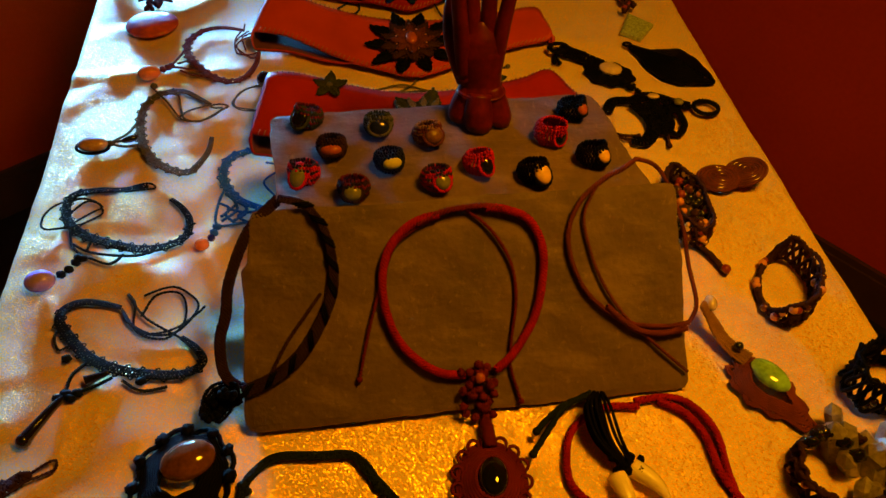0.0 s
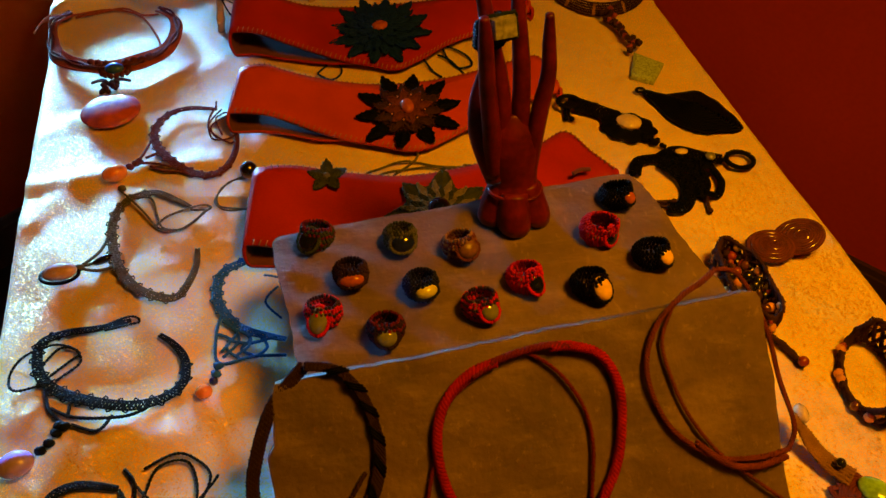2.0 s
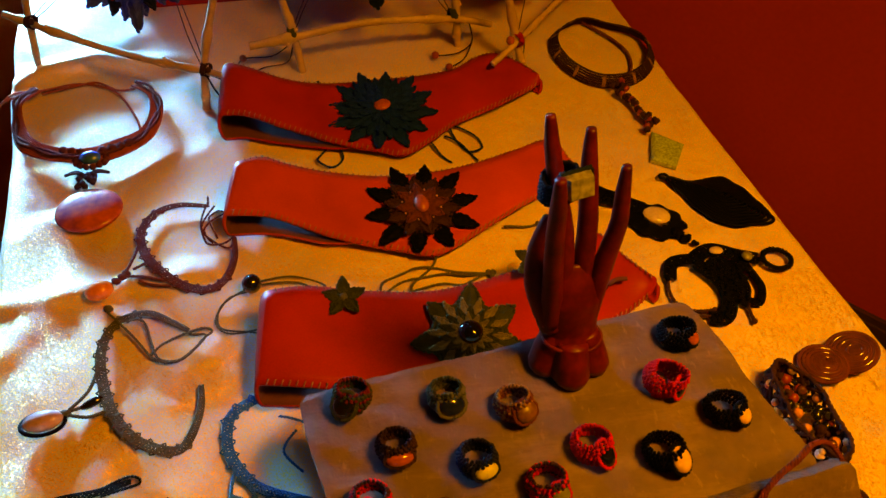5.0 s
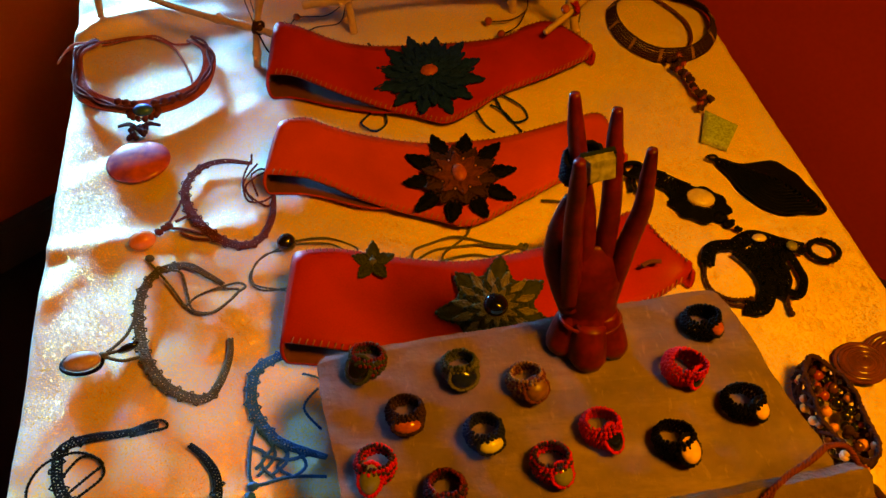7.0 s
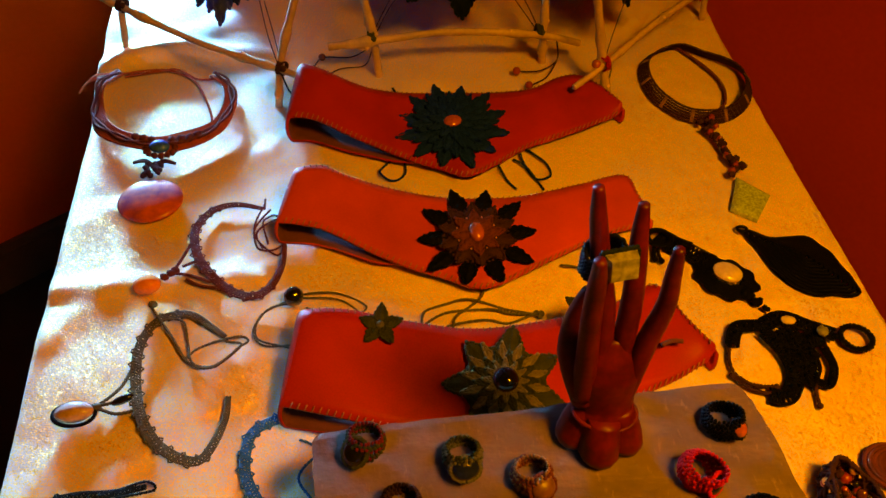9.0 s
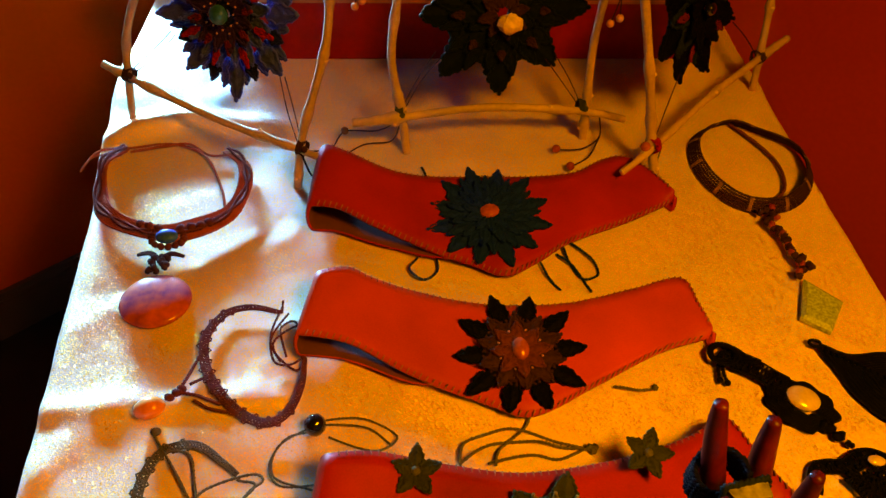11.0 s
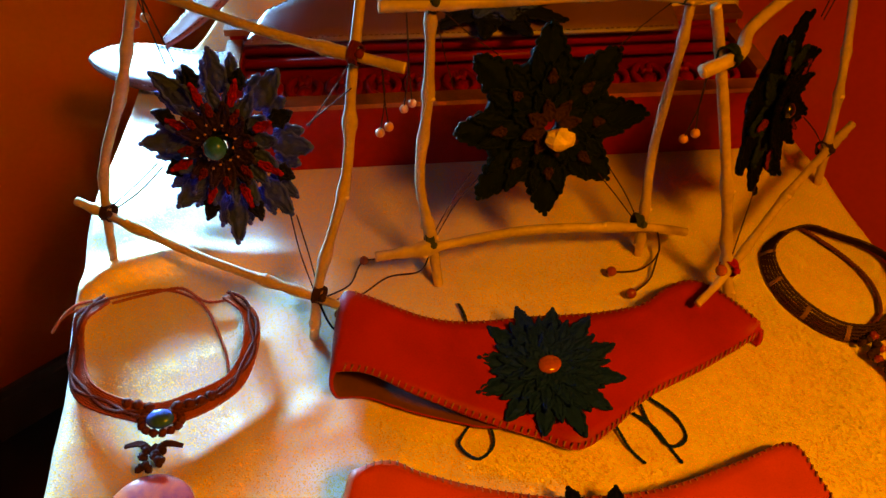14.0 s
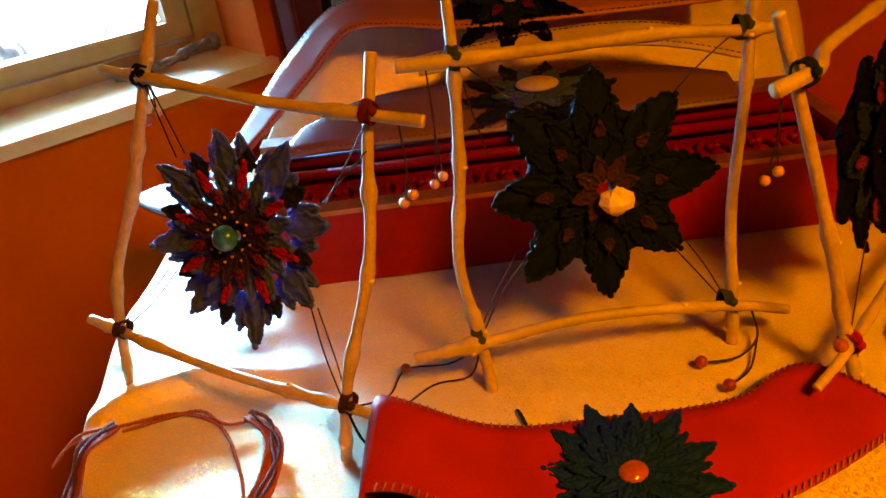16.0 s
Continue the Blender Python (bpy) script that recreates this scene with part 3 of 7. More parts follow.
def slab(name, corners, thick, label, seed, notch=2.0):
    """A split slate: uneven outline, rough broken edge, slightly wavy face."""
    R = random.Random(seed)
    a, b, c, d = [Vector(p) for p in corners]
    n = (b - a).cross(d - a).normalized()
    nx, ny = 44, 26
    verts, faces = [], []

    def rough(s, t):
        p = a.lerp(b, s).lerp(d.lerp(c, s), t)
        return p + n * (0.0006 * math.sin(37 * s + 9 * t) * math.sin(19 * t + 5 * s))
    jit = [[R.uniform(-1, 1) for _ in range(60)] for _ in range(4)]
    ctr = (a + b + c + d) / 4
    for side in (0, 1):
        for j in range(ny + 1):
            for i in range(nx + 1):
                p = rough(i / nx, j / ny)
                inn = (ctr - p).normalized()
                k = (jit[0][i] if j == 0 else jit[1][i] if j == ny else jit[2][j] if i == 0 else jit[3][j] if i == nx else 0)
                rim = i in (0, nx) or j in (0, ny)
                if rim:
                    run = (i / nx) if j in (0, ny) else (j / ny)
                    wave = 0.0007 * (1 + math.sin(run * 11 + seed * (1 + (j == 0) + 2 * (i == 0))))
                    chip = 0.0030 * math.exp(-min(run, 1 - run) / 0.018)
                    p = p + inn * (0.0005 * (1 + k) + wave + chip)
                    if i == 0 and j / ny > notch:
                        p = p + (b - a).normalized() * 0.0042
                p = p - n * (thick * side)
                if rim and side == 0:
                    p -= n * 0.0004
                verts.append(p)
    w, off = nx + 1, (nx + 1) * (ny + 1)
    for j in range(ny):
        for i in range(nx):
            q = (j * w + i, j * w + i + 1, (j + 1) * w + i + 1, (j + 1) * w + i)
            faces += [q, tuple(x + off for x in q[::-1])]
    first_edge = len(faces)
    for i in range(nx):
        faces += [(i, off + i, off + i + 1, i + 1), (ny * w + i + 1, ny * w + off + i + 1, ny * w + off + i, ny * w + i)]
    for j in range(ny):
        faces += [((j + 1) * w, (j + 1) * w + off, j * w + off, j * w), (j * w + nx, j * w + nx + off, (j + 1) * w + nx + off, (j + 1) * w + nx)]
    ob = part(name, Geo().add(verts, faces), SLATE, mats=(SLATE_EDGE,), flat=True)
    for i, p in enumerate(ob.data.polygons):
        p.material_index = 1 if i >= first_edge else 0
    return tagged(ob, label, "slate", "display slates")


slab("slate", ((-0.081, 0.330, 0.827), (0.172, 0.368, 0.827), (0.142, 0.489, 0.827), (-0.107, 0.449, 0.827)), 0.008, "grey slate laid level on a block, holding rings", 3)
SA, SU, SV, SN = Vector((-0.099, 0.319, 0.85)), Vector((0.989, 0.1475, 0)), Vector((0.104, -0.699, -0.7076)), Vector((0.1043, -0.6999, 0.7066))


def on_slate(pts, lift=0.004):
    return [SA + SU * u + SV * v + SN * lift for u, v in pts]


slab("slate", on_slate(((-0.010, 0.133), (0.277, 0.137), (0.278, 0.0), (0.0, -0.003)), 0), 0.009, "brown-grey slate leaning against the raised slate, with necklaces on it", 5, 0.74)
g = box(Geo(), (-0.075, 0.335, 0.752), (0.125, 0.42, 0.8185))
tagged(part("support_block", g, DEALWOOD, flat=True), "plain wooden block hidden under the slates", "block")

# ---- leather belts ----


def resample(pts, n):
    P = spline([(x, y, 0) for x, y in pts], 10)
    L = [0.0]
    for a, b in zip(P, P[1:]):
        L.append(L[-1] + (b - a).length)
    out, k = [], 0
    for i in range(n):
        d = L[-1] * i / (n - 1)
        while k < len(P) - 2 and L[k + 1] < d:
            k += 1
        t = (d - L[k]) / max(1e-9, L[k + 1] - L[k])
        out.append(P[k].lerp(P[k + 1], t))
    return out


def belt(rear, front, mat, label, z_left, z_mid, z_right, rear_lift, reach):
    """A wide strap closed into a flattened loop: upper layer between two rails, folded ends, lower layer beneath."""
    N = 72
    A, B = resample(front, N), resample(rear, N)
    mid = (A[N // 2] + B[N // 2]) / 2
    body = thing("leather_belt", label, "belt", (mid.x, mid.y, 0.752), "belts across the table")
    up_a, up_b = [], []
    for i in range(N):
        s = i / (N - 1)
        z = z_mid + (z_left - z_mid) * (1 - smooth_step(0, 0.42, s)) + (z_right - z_mid) * smooth_step(0.6, 1, s)
        up_a.append(Vector((A[i].x, A[i].y, z)))
        up_b.append(Vector((B[i].x, B[i].y, z + rear_lift + 0.006 * (1 - smooth_step(0, 0.2, s)))))
    # lower layer, a little forward of the upper one near the fold
    lo_a = [Vector((p.x, p.y - 0.005 * (1 - smooth_step(0, reach, i / N)) + 0.012 * smooth_step(reach * 0.6, reach, i / N), 0.7545)) for i, p in enumerate(up_a)]
    lo_b = [Vector((p.x, p.y - 0.008, 0.7545)) for p in up_b]

    def bend(p, q, out):
        c, r = (p + q) / 2, (p - q) / 2
        h = max(0.004, r.length)
        return [c + r * math.cos(t) + out * (h * math.sin(t)) for t in (math.pi * k / 8 for k in range(1, 8))]
    oa = (up_a[0] - up_a[4]).normalized()
    ob_ = (up_a[-1] - up_a[-5]).normalized()
    ra = up_a + bend(up_a[-1], lo_a[-1], ob_ * 0.2) + lo_a[::-1] + bend(lo_a[0], up_a[0], oa * 0.45)
    rb = up_b + bend(up_b[-1], lo_b[-1], ob_ * 0.2) + lo_b[::-1] + bend(lo_b[0], up_b[0], oa * 0.45)
    m, W, T = len(ra), 8, 0.0028
    verts, faces = [], []
    cen = [(p + q) / 2 for p, q in zip(ra, rb)]
    for i in range(m):
        t = cen[(i + 1) % m] - cen[(i - 1) % m]
        n = t.cross(rb[i] - ra[i])
        n = n.normalized() if n.length > 1e-9 else Vector((0, 0, 1))
        for side in (0, 1):
            for k in range(W + 1):
                s = k / W
                p = ra[i].lerp(rb[i], s)
                verts.append(p + n * (0.0 if side == 0 else -T) + n * (0.0006 * (math.sin(math.pi * s) - 0.5)))
    w = 2 * (W + 1)
    inner_from = []
    for i in range(m):
        j = (i + 1) % m
        for k in range(W):
            faces.append((i * w + k, j * w + k, j * w + k + 1, i * w + k + 1))
            inner_from.append(0)
            faces.append((i * w + W + 1 + k, i * w + W + 2 + k, j * w + W + 2 + k, j * w + W + 1 + k))
            inner_from.append(1)
        faces += [(i * w, i * w + W + 1, j * w + W + 1, j * w), (i * w + W, j * w + W, j * w + 2 * W + 1, i * w + 2 * W + 1)]
        inner_from += [0, 0]
    strap = part("strap", Geo().add(verts, faces), mat, body, mats=(SUEDE,))
    for p, q in zip(strap.data.polygons, inner_from):
        p.material_index = q
    # stitches over both edges
    g = Geo()
    for rail, other in ((up_a, up_b), (up_b, up_a)):
        line = even(rail, 0.0048)
        for i in range(1, len(line) - 1):
            t = (line[i + 1] - line[i - 1]).normalized()
            s = min(len(other) - 1, int(len(other) * i / len(line)))
            inn = (other[s] - line[i]).normalized()
            base = line[i] + Vector((0, 0, 0.0012))
            tube(g, [base - inn * 0.0003 - Vector((0, 0, 0.0022)), base + inn * 0.0002 + t * 0.0004 - Vector((0, 0, 0.0004)), base + inn * 0.0030 + t * 0.0014 + Vector((0, 0, 0.0004))], 0.0005, 5)
    tagged(part("stitching", g, THREAD, body, "row of slanted tan stitches"), kind="stuff")
    return body


BELT_TEAL = belt([(-0.165, 0.838), (-0.120, 0.825), (-0.086, 0.824), (-0.037, 0.834), (0.010, 0.837), (0.050, 0.845), (0.076, 0.863), (0.098, 0.869), (0.118, 0.852), (0.135, 0.826)],
                 [(-0.171, 0.780), (-0.150, 0.779), (-0.119, 0.766), (-0.071, 0.750), (-0.040, 0.741), (-0.013, 0.731), (0.014, 0.747), (0.042, 0.770), (0.087, 0.793), (0.134, 0.820)],
                 LEATHER, "red leather belt with stitched edges and a teal star", 0.781, 0.760, 0.761, 0.010, 0.45)
BELT_BROWN = belt([(-0.152, 0.704), (-0.133, 0.710), (-0.113, 0.704), (-0.064, 0.696), (-0.016, 0.694), (0.033, 0.699), (0.083, 0.715), (0.122, 0.728), (0.131, 0.704), (0.136, 0.682)],
                  [(-0.163, 0.656), (-0.128, 0.652), (-0.084, 0.633), (-0.033, 0.616), (0.001, 0.607), (0.049, 0.634), (0.099, 0.664), (0.135, 0.676)],
                  TAN, "orange tan leather belt with stitched edges and a brown star", 0.775, 0.760, 0.760, 0.008, 0.4)
BELT_GREEN = belt([(-0.127, 0.558), (-0.096, 0.562), (-0.056, 0.560), (-0.016, 0.559), (0.025, 0.565), (0.067, 0.576), (0.101, 0.590), (0.126, 0.604), (0.143, 0.574), (0.158, 0.550)],
                  [(-0.135, 0.494), (-0.108, 0.490), (-0.05, 0.482), (0.00, 0.478), (0.05, 0.485), (0.097, 0.513), (0.135, 0.532), (0.157, 0.546)],
                  LEATHER, "bright red leather belt with green stars, partly under the slate", 0.775, 0.760, 0.760, 0.012, 0.4)


# ---- knotted stars ----


def petal(r0, r1, half, nest, strand, z, cup=0.0, seed=0):
    """A solid pointed leaf of knotted ribs along +x: chevron ribs either side of a raised midrib, knobbly rim."""
    g = Geo()
    R = random.Random(seed)
    nu, nv = 22, 5
    thick = max(0.0012, 0.16 * half)
    ribs = max(3, nest)

    def profile(s):
        w = (s / 0.42) ** 0.65 if s < 0.42 else ((1 - s) / 0.58) ** 0.8
        return half * (0.16 + 0.84 * w) * (1 + 0.13 * math.sin(s * ribs * 2 * math.pi))

    def at(s, v, side):
        x = r0 + (r1 - r0) * s
        y = v * profile(s)
        rib = abs(math.sin(math.pi * ribs * (s + 0.30 * abs(v))))
        lift = thick * (0.75 * (1 - abs(v)) + 0.95 * rib * (1 - 0.4 * abs(v)) + (0.5 if abs(v) < 0.1 else 0.0))
        return Vector((x, y, z + cup * s * s + (lift if side == 0 else -0.35 * thick)))
    verts, faces = [], []
    for side in (0, 1):
        for i in range(nu + 1):
            for j in range(-nv, nv + 1):
                verts.append(at(0.015 + 0.97 * i / nu, j / nv, side))
    w, off = 2 * nv + 1, (nu + 1) * (2 * nv + 1)
    for i in range(nu):
        for j in range(w - 1):
            q = (i * w + j, (i + 1) * w + j, (i + 1) * w + j + 1, i * w + j + 1)
            faces += [q, tuple(k + off for k in q[::-1])]
        for e in (0, w - 1):
            q = (i * w + e, i * w + e + off, (i + 1) * w + e + off, (i + 1) * w + e)
            faces.append(q if e == 0 else q[::-1])
    for i in (0, nu):
        for j in range(w - 1):
            q = (i * w + j, i * w + j + 1, i * w + j + 1 + off, i * w + j + off)
            faces.append(q if i == 0 else q[::-1])
    g.add(verts, faces)
    # knobbly rim cord and a knotted tip
    for e in (-1, 1):
        rim = [at(k / 26, e, 0) + Vector((0, 0, R.uniform(0, 0.4) * strand)) for k in range(2, 26)]
        tube(g, rim, [strand * (0.75 + 0.45 * (k % 2)) for k in range(len(rim))], 5)
    ball(g, at(0.99, 0, 0), (strand * 1.9, strand * 1.6, strand * 1.4), nu=7, nv=5, lump=0.25, seed=seed)
    return g


def star(name, label, m, layers, centre, centre_r, centre_shape, category="macrame star", back=None, seeds=0.0):
    """layers: (count, r0, r1, half width, nested cords, strand, height, material, turn, cup)."""
    body = thing(name, label, category, m @ Vector((0, 0, 0)), "knotted stars")
    for li, (count, r0, r1, half, nest, strand, z, mat, turn, cup) in enumerate(layers):
        for k in range(count):
            g = petal(r0, r1 * (1 + 0.05 * math.sin(k * 2.3 + li)), half, nest, strand, z, cup=cup, seed=k + 31 * li)
            part("petal", g.moved(m @ Matrix.Rotation(turn + 2 * math.pi * k / count, 4, "Z")), mat, body)
    if back:
        g = Geo()
        for k in range(7):
            r = back[0] * (1 - k / 7.5)
            tube(g, [Vector((r * math.cos(t), r * math.sin(t), back[1] + 0.0006 * k)) for t in (2 * math.pi * i / 40 for i in range(40))], back[0] / 11, 5, closed=True)
        part("knotted_disc", g.moved(m), back[2], body)
    if seeds:
        g = Geo()
        for k in range(16):
            t = 2 * math.pi * k / 16
            r = seeds * (0.75 + 0.25 * (k % 2))
            ball(g, (r * math.cos(t), r * math.sin(t), centre_shape[2] * 0.8), 0.0009, nu=6, nv=4)
        tagged(part("seed_beads", g.moved(m), WOODBEAD, body, "ring of tiny pale seed beads"), kind="stuff")
    if centre:
        g = ball(Geo(), (0, 0, centre_shape[2]), centre_r, nu=20, nv=12)
        part("stone", g.moved(m), centre, body, "polished stone set in the middle")
    return body


flatm = lambda x, y, z, turn=0.0, tilt=(0, 0): Matrix.Translation((x, y, z)) @ Matrix.Rotation(tilt[0], 4, "X") @ Matrix.Rotation(tilt[1], 4, "Y") @ Matrix.Rotation(turn, 4, "Z")
star("knotted_star", "teal and blue knotted star sewn on a leather belt", flatm(-0.026, 0.789, 0.7665, 0.35, (0.13, 0)),
     [(12, 0.026, 0.051, 0.0062, 4, 0.0011, 0.0015, TEAL, 0.0, 0.0), (12, 0.018, 0.040, 0.0042, 4, 0.0010, 0.0034, TEAL, 0.26, 0.0), (12, 0.014, 0.033, 0.0040, 4, 0.0010, 0.0046, TEAL, 0.0, 0.0), (10, 0.006, 0.022, 0.0042, 3, 0.001, 0.0060, TEAL, 0.1, 0.0)],
     CARNELIAN, (0.0085, 0.007, 0.003), (0, 0, 0.0075), back=(0.030, 0.0005, TEAL))
star("knotted_star", "black and brown knotted star sewn on an orange belt", flatm(-0.007, 0.653, 0.766, 0.12, (0.12, 0)),
     [(10, 0.024, 0.047, 0.0064, 4, 0.0011, 0.0012, BLACK, 0.0, 0.0), (10, 0.008, 0.031, 0.0062, 4, 0.001, 0.0032, DEEPBROWN, 0.31, 0.0), (8, 0.004, 0.021, 0.005, 3, 0.001, 0.005, BROWN, 0.0, 0.0)],
     CARNELIAN, (0.0062, 0.009, 0.0045), (0, 0, 0.007), back=(0.026, 0.0005, DEEPBROWN), seeds=0.016)
star("knotted_star", "moss green knotted star with a black stone on a red belt", flatm(0.009, 0.517, 0.7695, 0.5, (0.16, 0)),
     [(7, 0.014, 0.040, 0.0090, 7, 0.0011, 0.0012, MOSS, 0.0, 0.0), (14, 0.014, 0.029, 0.0026, 4, 0.0009, 0.0032, KHAKI, 0.22, 0.0), (14, 0.009, 0.021, 0.0026, 3, 0.0009, 0.0045, MOSS, 0.0, 0.0), (12, 0.006, 0.0145, 0.0018, 3, 0.0008, 0.0062, KHAKI, 0.0, 0.0)],
     JET, (0.0088, 0.0088, 0.006), (0, 0, 0.008), back=(0.026, 0.0005, MOSS))
for x, y, t in ((-0.076, 0.553, 0.3), (0.066, 0.570, 0.0)):
    star("knotted_star", "small olive five-pointed knotted star on a red belt", flatm(x, y, 0.7825, t, (0.16, 0)),
         [(5, 0.002, 0.0150, 0.0045, 4, 0.0009, 0.001, MOSS, 0.0, 0.0)], OLIVE, (0.003, 0.003, 0.002), (0, 0, 0.002))

# slit in the red belt's end
g = tube(Geo(), spline([(0.120, 0.549, 0.7725), (0.127, 0.552, 0.7735), (0.135, 0.552, 0.7732)], 5), 0.0018, 6)
part("slit", g, SUEDE, BELT_GREEN, "dark buttonhole slit")


# ---- cords that belong to the belts ----
def loose_cord(name, lines, r, mat, label, ends=False, lift=0.0025, category="cord", group=""):
    first = lines[0][0]
    body = thing(name, label, category, (first[0], first[1], cloth_z(*first)), group)
    for pts in lines:
        P = spline(on_cloth(pts, lift), 8)
        P = [p + Vector((0, 0, 0.0012 * math.sin(i * 0.37))) for i, p in enumerate(P)]
        g = rope(Geo(), P, r * 0.45, r * 0.62, 2, 0.005, 0.0016, 5)
        if ends:
            ball(g, P[-1], r * 2.0, nu=7, nv=5, lump=0.3)
        part("cord", g, mat, body)
    return body


loose_cord("tie_cord", [[(-0.071, 0.760), (-0.067, 0.740), (-0.079, 0.729), (-0.090, 0.740), (-0.081, 0.757)]], 0.0012, TEAL, "thin teal tie cord looping out under a belt", group="tie cords")
loose_cord("tie_cord", [[(0.014, 0.758), (0.021, 0.738), (0.031, 0.724)], [(0.041, 0.776), (0.060, 0.757), (0.062, 0.742), (0.050, 0.736), (0.040, 0.756), (0.036, 0.772)], [(0.030, 0.762), (0.044, 0.748), (0.055, 0.724)]], 0.0012, TEAL, "thin teal tie cords hanging out below a belt", group="tie cords")
loose_cord("tie_cord", [[(-0.085, 0.862), (-0.080, 0.845), (-0.083, 0.828)]], 0.0014, DARKGREEN, "dark tie cord with a knotted end above a belt", group="tie cords")
loose_cord("tie_cord", [[(-0.048, 0.569), (-0.046, 0.588), (-0.028, 0.597), (-0.008, 0.600), (0.018, 0.592), (0.040, 0.586)], [(-0.048, 0.574), (-0.028, 0.588), (0.0, 0.592), (0.020, 0.588), (0.042, 0.590)],
                        [(-0.025, 0.573), (-0.022, 0.585), (-0.004, 0.603), (-0.001, 0.612)], [(-0.030, 0.574), (0.0, 0.582), (0.018, 0.580), (0.038, 0.589)]], 0.0012, OLIVE, "tangled thin olive tie cords behind a red belt", True, group="tie cords")
loose_cord("tie_cord", [[(0.060, 0.636), (0.075, 0.634), (0.090, 0.637)]], 0.0012, OLIVE, "thin olive cord end poking out below a belt", True, group="tie cords")
lava = loose_cord("bead_cord", [[(-0.144, 0.600), (-0.113, 0.604), (-0.090, 0.592), (-0.103, 0.580), (-0.136, 0.590)], [(-0.140, 0.598), (-0.110, 0.597), (-0.094, 0.586)], [(-0.144, 0.592), (-0.163, 0.587), (-0.171, 0.569), (-0.161, 0.554), (-0.134, 0.558)],
                              [(-0.150, 0.594), (-0.168, 0.580), (-0.166, 0.560), (-0.140, 0.552)]], 0.0009, OLIVE, "thin olive cord gathered through a black bead", category="necklace")
part("bead", ball(Geo(), (-0.144, 0.594, 0.760), 0.0075, lump=0.08), JET, lava, "round black bead")

# ---- rings on the slate ----


def finger_ring(x, y, facing, cord, stone, stone_r, label, radius=0.0086, height=0.012, lean=-0.12, second=None):
    """A knotted ring lying on its side: coiled cord band, stone on the outer face."""
    y += 0.003
    m = Matrix.Translation((x, y, 0.8275)) @ Matrix.Rotation(facing, 4, "Z") @ Matrix.Rotation(lean, 4, "Y")
    body = thing("ring", label, "ring", (x, y, 0.8275), "rings on the slate")
    rows = round(height / 0.0015)
    R = random.Random(round(x * 1e4) + round(y * 1e4))
    knots = {True: Geo(), False: Geo()}

    def band_at(t, h, out=0.0):
        front = max(0.0, 0.5 + 0.5 * math.cos(t))
        q = radius + out + 0.0012 * math.sin(math.pi * h) + 0.0012 * front ** 4
        return Vector((q * math.cos(t), q * math.sin(t), 0.0016 + height * (0.62 + 0.55 * front ** 1.5) * h + 0.0012 * (1 - front)))
    for k in range(rows):
        turn = R.uniform(0, 1)
        for i in range(26):
            t = 2 * math.pi * (i + turn) / 26
            main = second is None or (k + i // 3) % 3 != 0
            ball(knots[main], band_at(t, k / (rows - 1), R.uniform(-0.0004, 0.0006)), (0.0013, 0.0012, 0.0010 + R.uniform(0, 0.0003)), Matrix.Rotation(t + R.uniform(-0.5, 0.5), 4, "Z"), nu=6, nv=4)
    for main, g in knots.items():
        if g.v:
            tagged(part("band", g.moved(m), cord if main else second, body), kind="stuff")
    g = Geo()
    for k in range(24):
        t = 2 * math.pi * k / 24 + R.uniform(-0.06, 0.06)
        ball(g, band_at(t, 1.10 + R.uniform(-0.03, 0.08), -0.0002), (0.0010, 0.0010, 0.0015), nu=6, nv=4)
    tagged(part("picot_edge", g.moved(m), second or cord, body), kind="stuff")
    # cord setting round the stone
    face = m @ Matrix.Translation((radius * 1.24, 0, 0.0016 + height * 0.66)) @ Matrix.Rotation(math.pi / 2 - 0.72, 4, "Y")
    stone_r = (stone_r[0] * 0.98, stone_r[1] * 0.98, stone_r[2] * 1.2)
    g = Geo()
    oval = [Vector((stone_r[0] * 1.08 * math.cos(t), stone_r[1] * 1.08 * math.sin(t), -0.0006)) for t in (2 * math.pi * i / 30 for i in range(30))]
    rope(g, oval, 0.0007, 0.001, 2, 0.0035, 0.0012, 5, closed=True)
    part("setting", g.moved(face), cord, body)
    g = ball(Geo(), (0, 0, 0.0), (stone_r[0], stone_r[1], stone_r[2]), nu=18, nv=11)
    part("stone", g.moved(face), stone, body)
    return body


toward = -math.pi / 2
finger_ring(-0.075, 0.438, toward - 0.5, MOSS, JET, (0.0075, 0.0065, 0.003), "moss green knotted ring with a black stone", second=MAROON)
finger_ring(-0.023, 0.431, toward + 0.15, OLIVE, DEEPBLUE, (0.006, 0.0075, 0.003), "gold and dark knotted ring with a deep blue stone", second=MOSS)
finger_ring(0.013, 0.421, toward + 0.5, BROWN, BROWNSTONE, (0.0062, 0.0070, 0.0040), "red-brown knotted ring with a rough brown stone", second=GOLDCORD)
finger_ring(-0.054, 0.404, toward + 0.1, DEEPBROWN, CARNELIAN, (0.004, 0.0075, 0.003), "dark knotted ring with a brown-red stone bar", second=PLUM)
finger_ring(-0.013, 0.391, toward + 0.3, INK, LIME, (0.0042, 0.0068, 0.0035), "dark blue knotted ring with a yellow-green stone")
finger_ring(-0.070, 0.376, toward - 0.25, SCARLET, SAGE, (0.008, 0.0055, 0.003), "bright red knotted ring with an olive stone", second=DEEPBROWN)
finger_ring(-0.035, 0.361, toward + 0.05, PLUM, SAGE, (0.0055, 0.006, 0.003), "plum knotted ring with an olive stone", second=MAROON)
finger_ring(0.020, 0.373, toward + 0.45, SCARLET, SAGE, (0.006, 0.0055, 0.003), "red and brown knotted ring with an olive stone", second=DEEPBROWN)
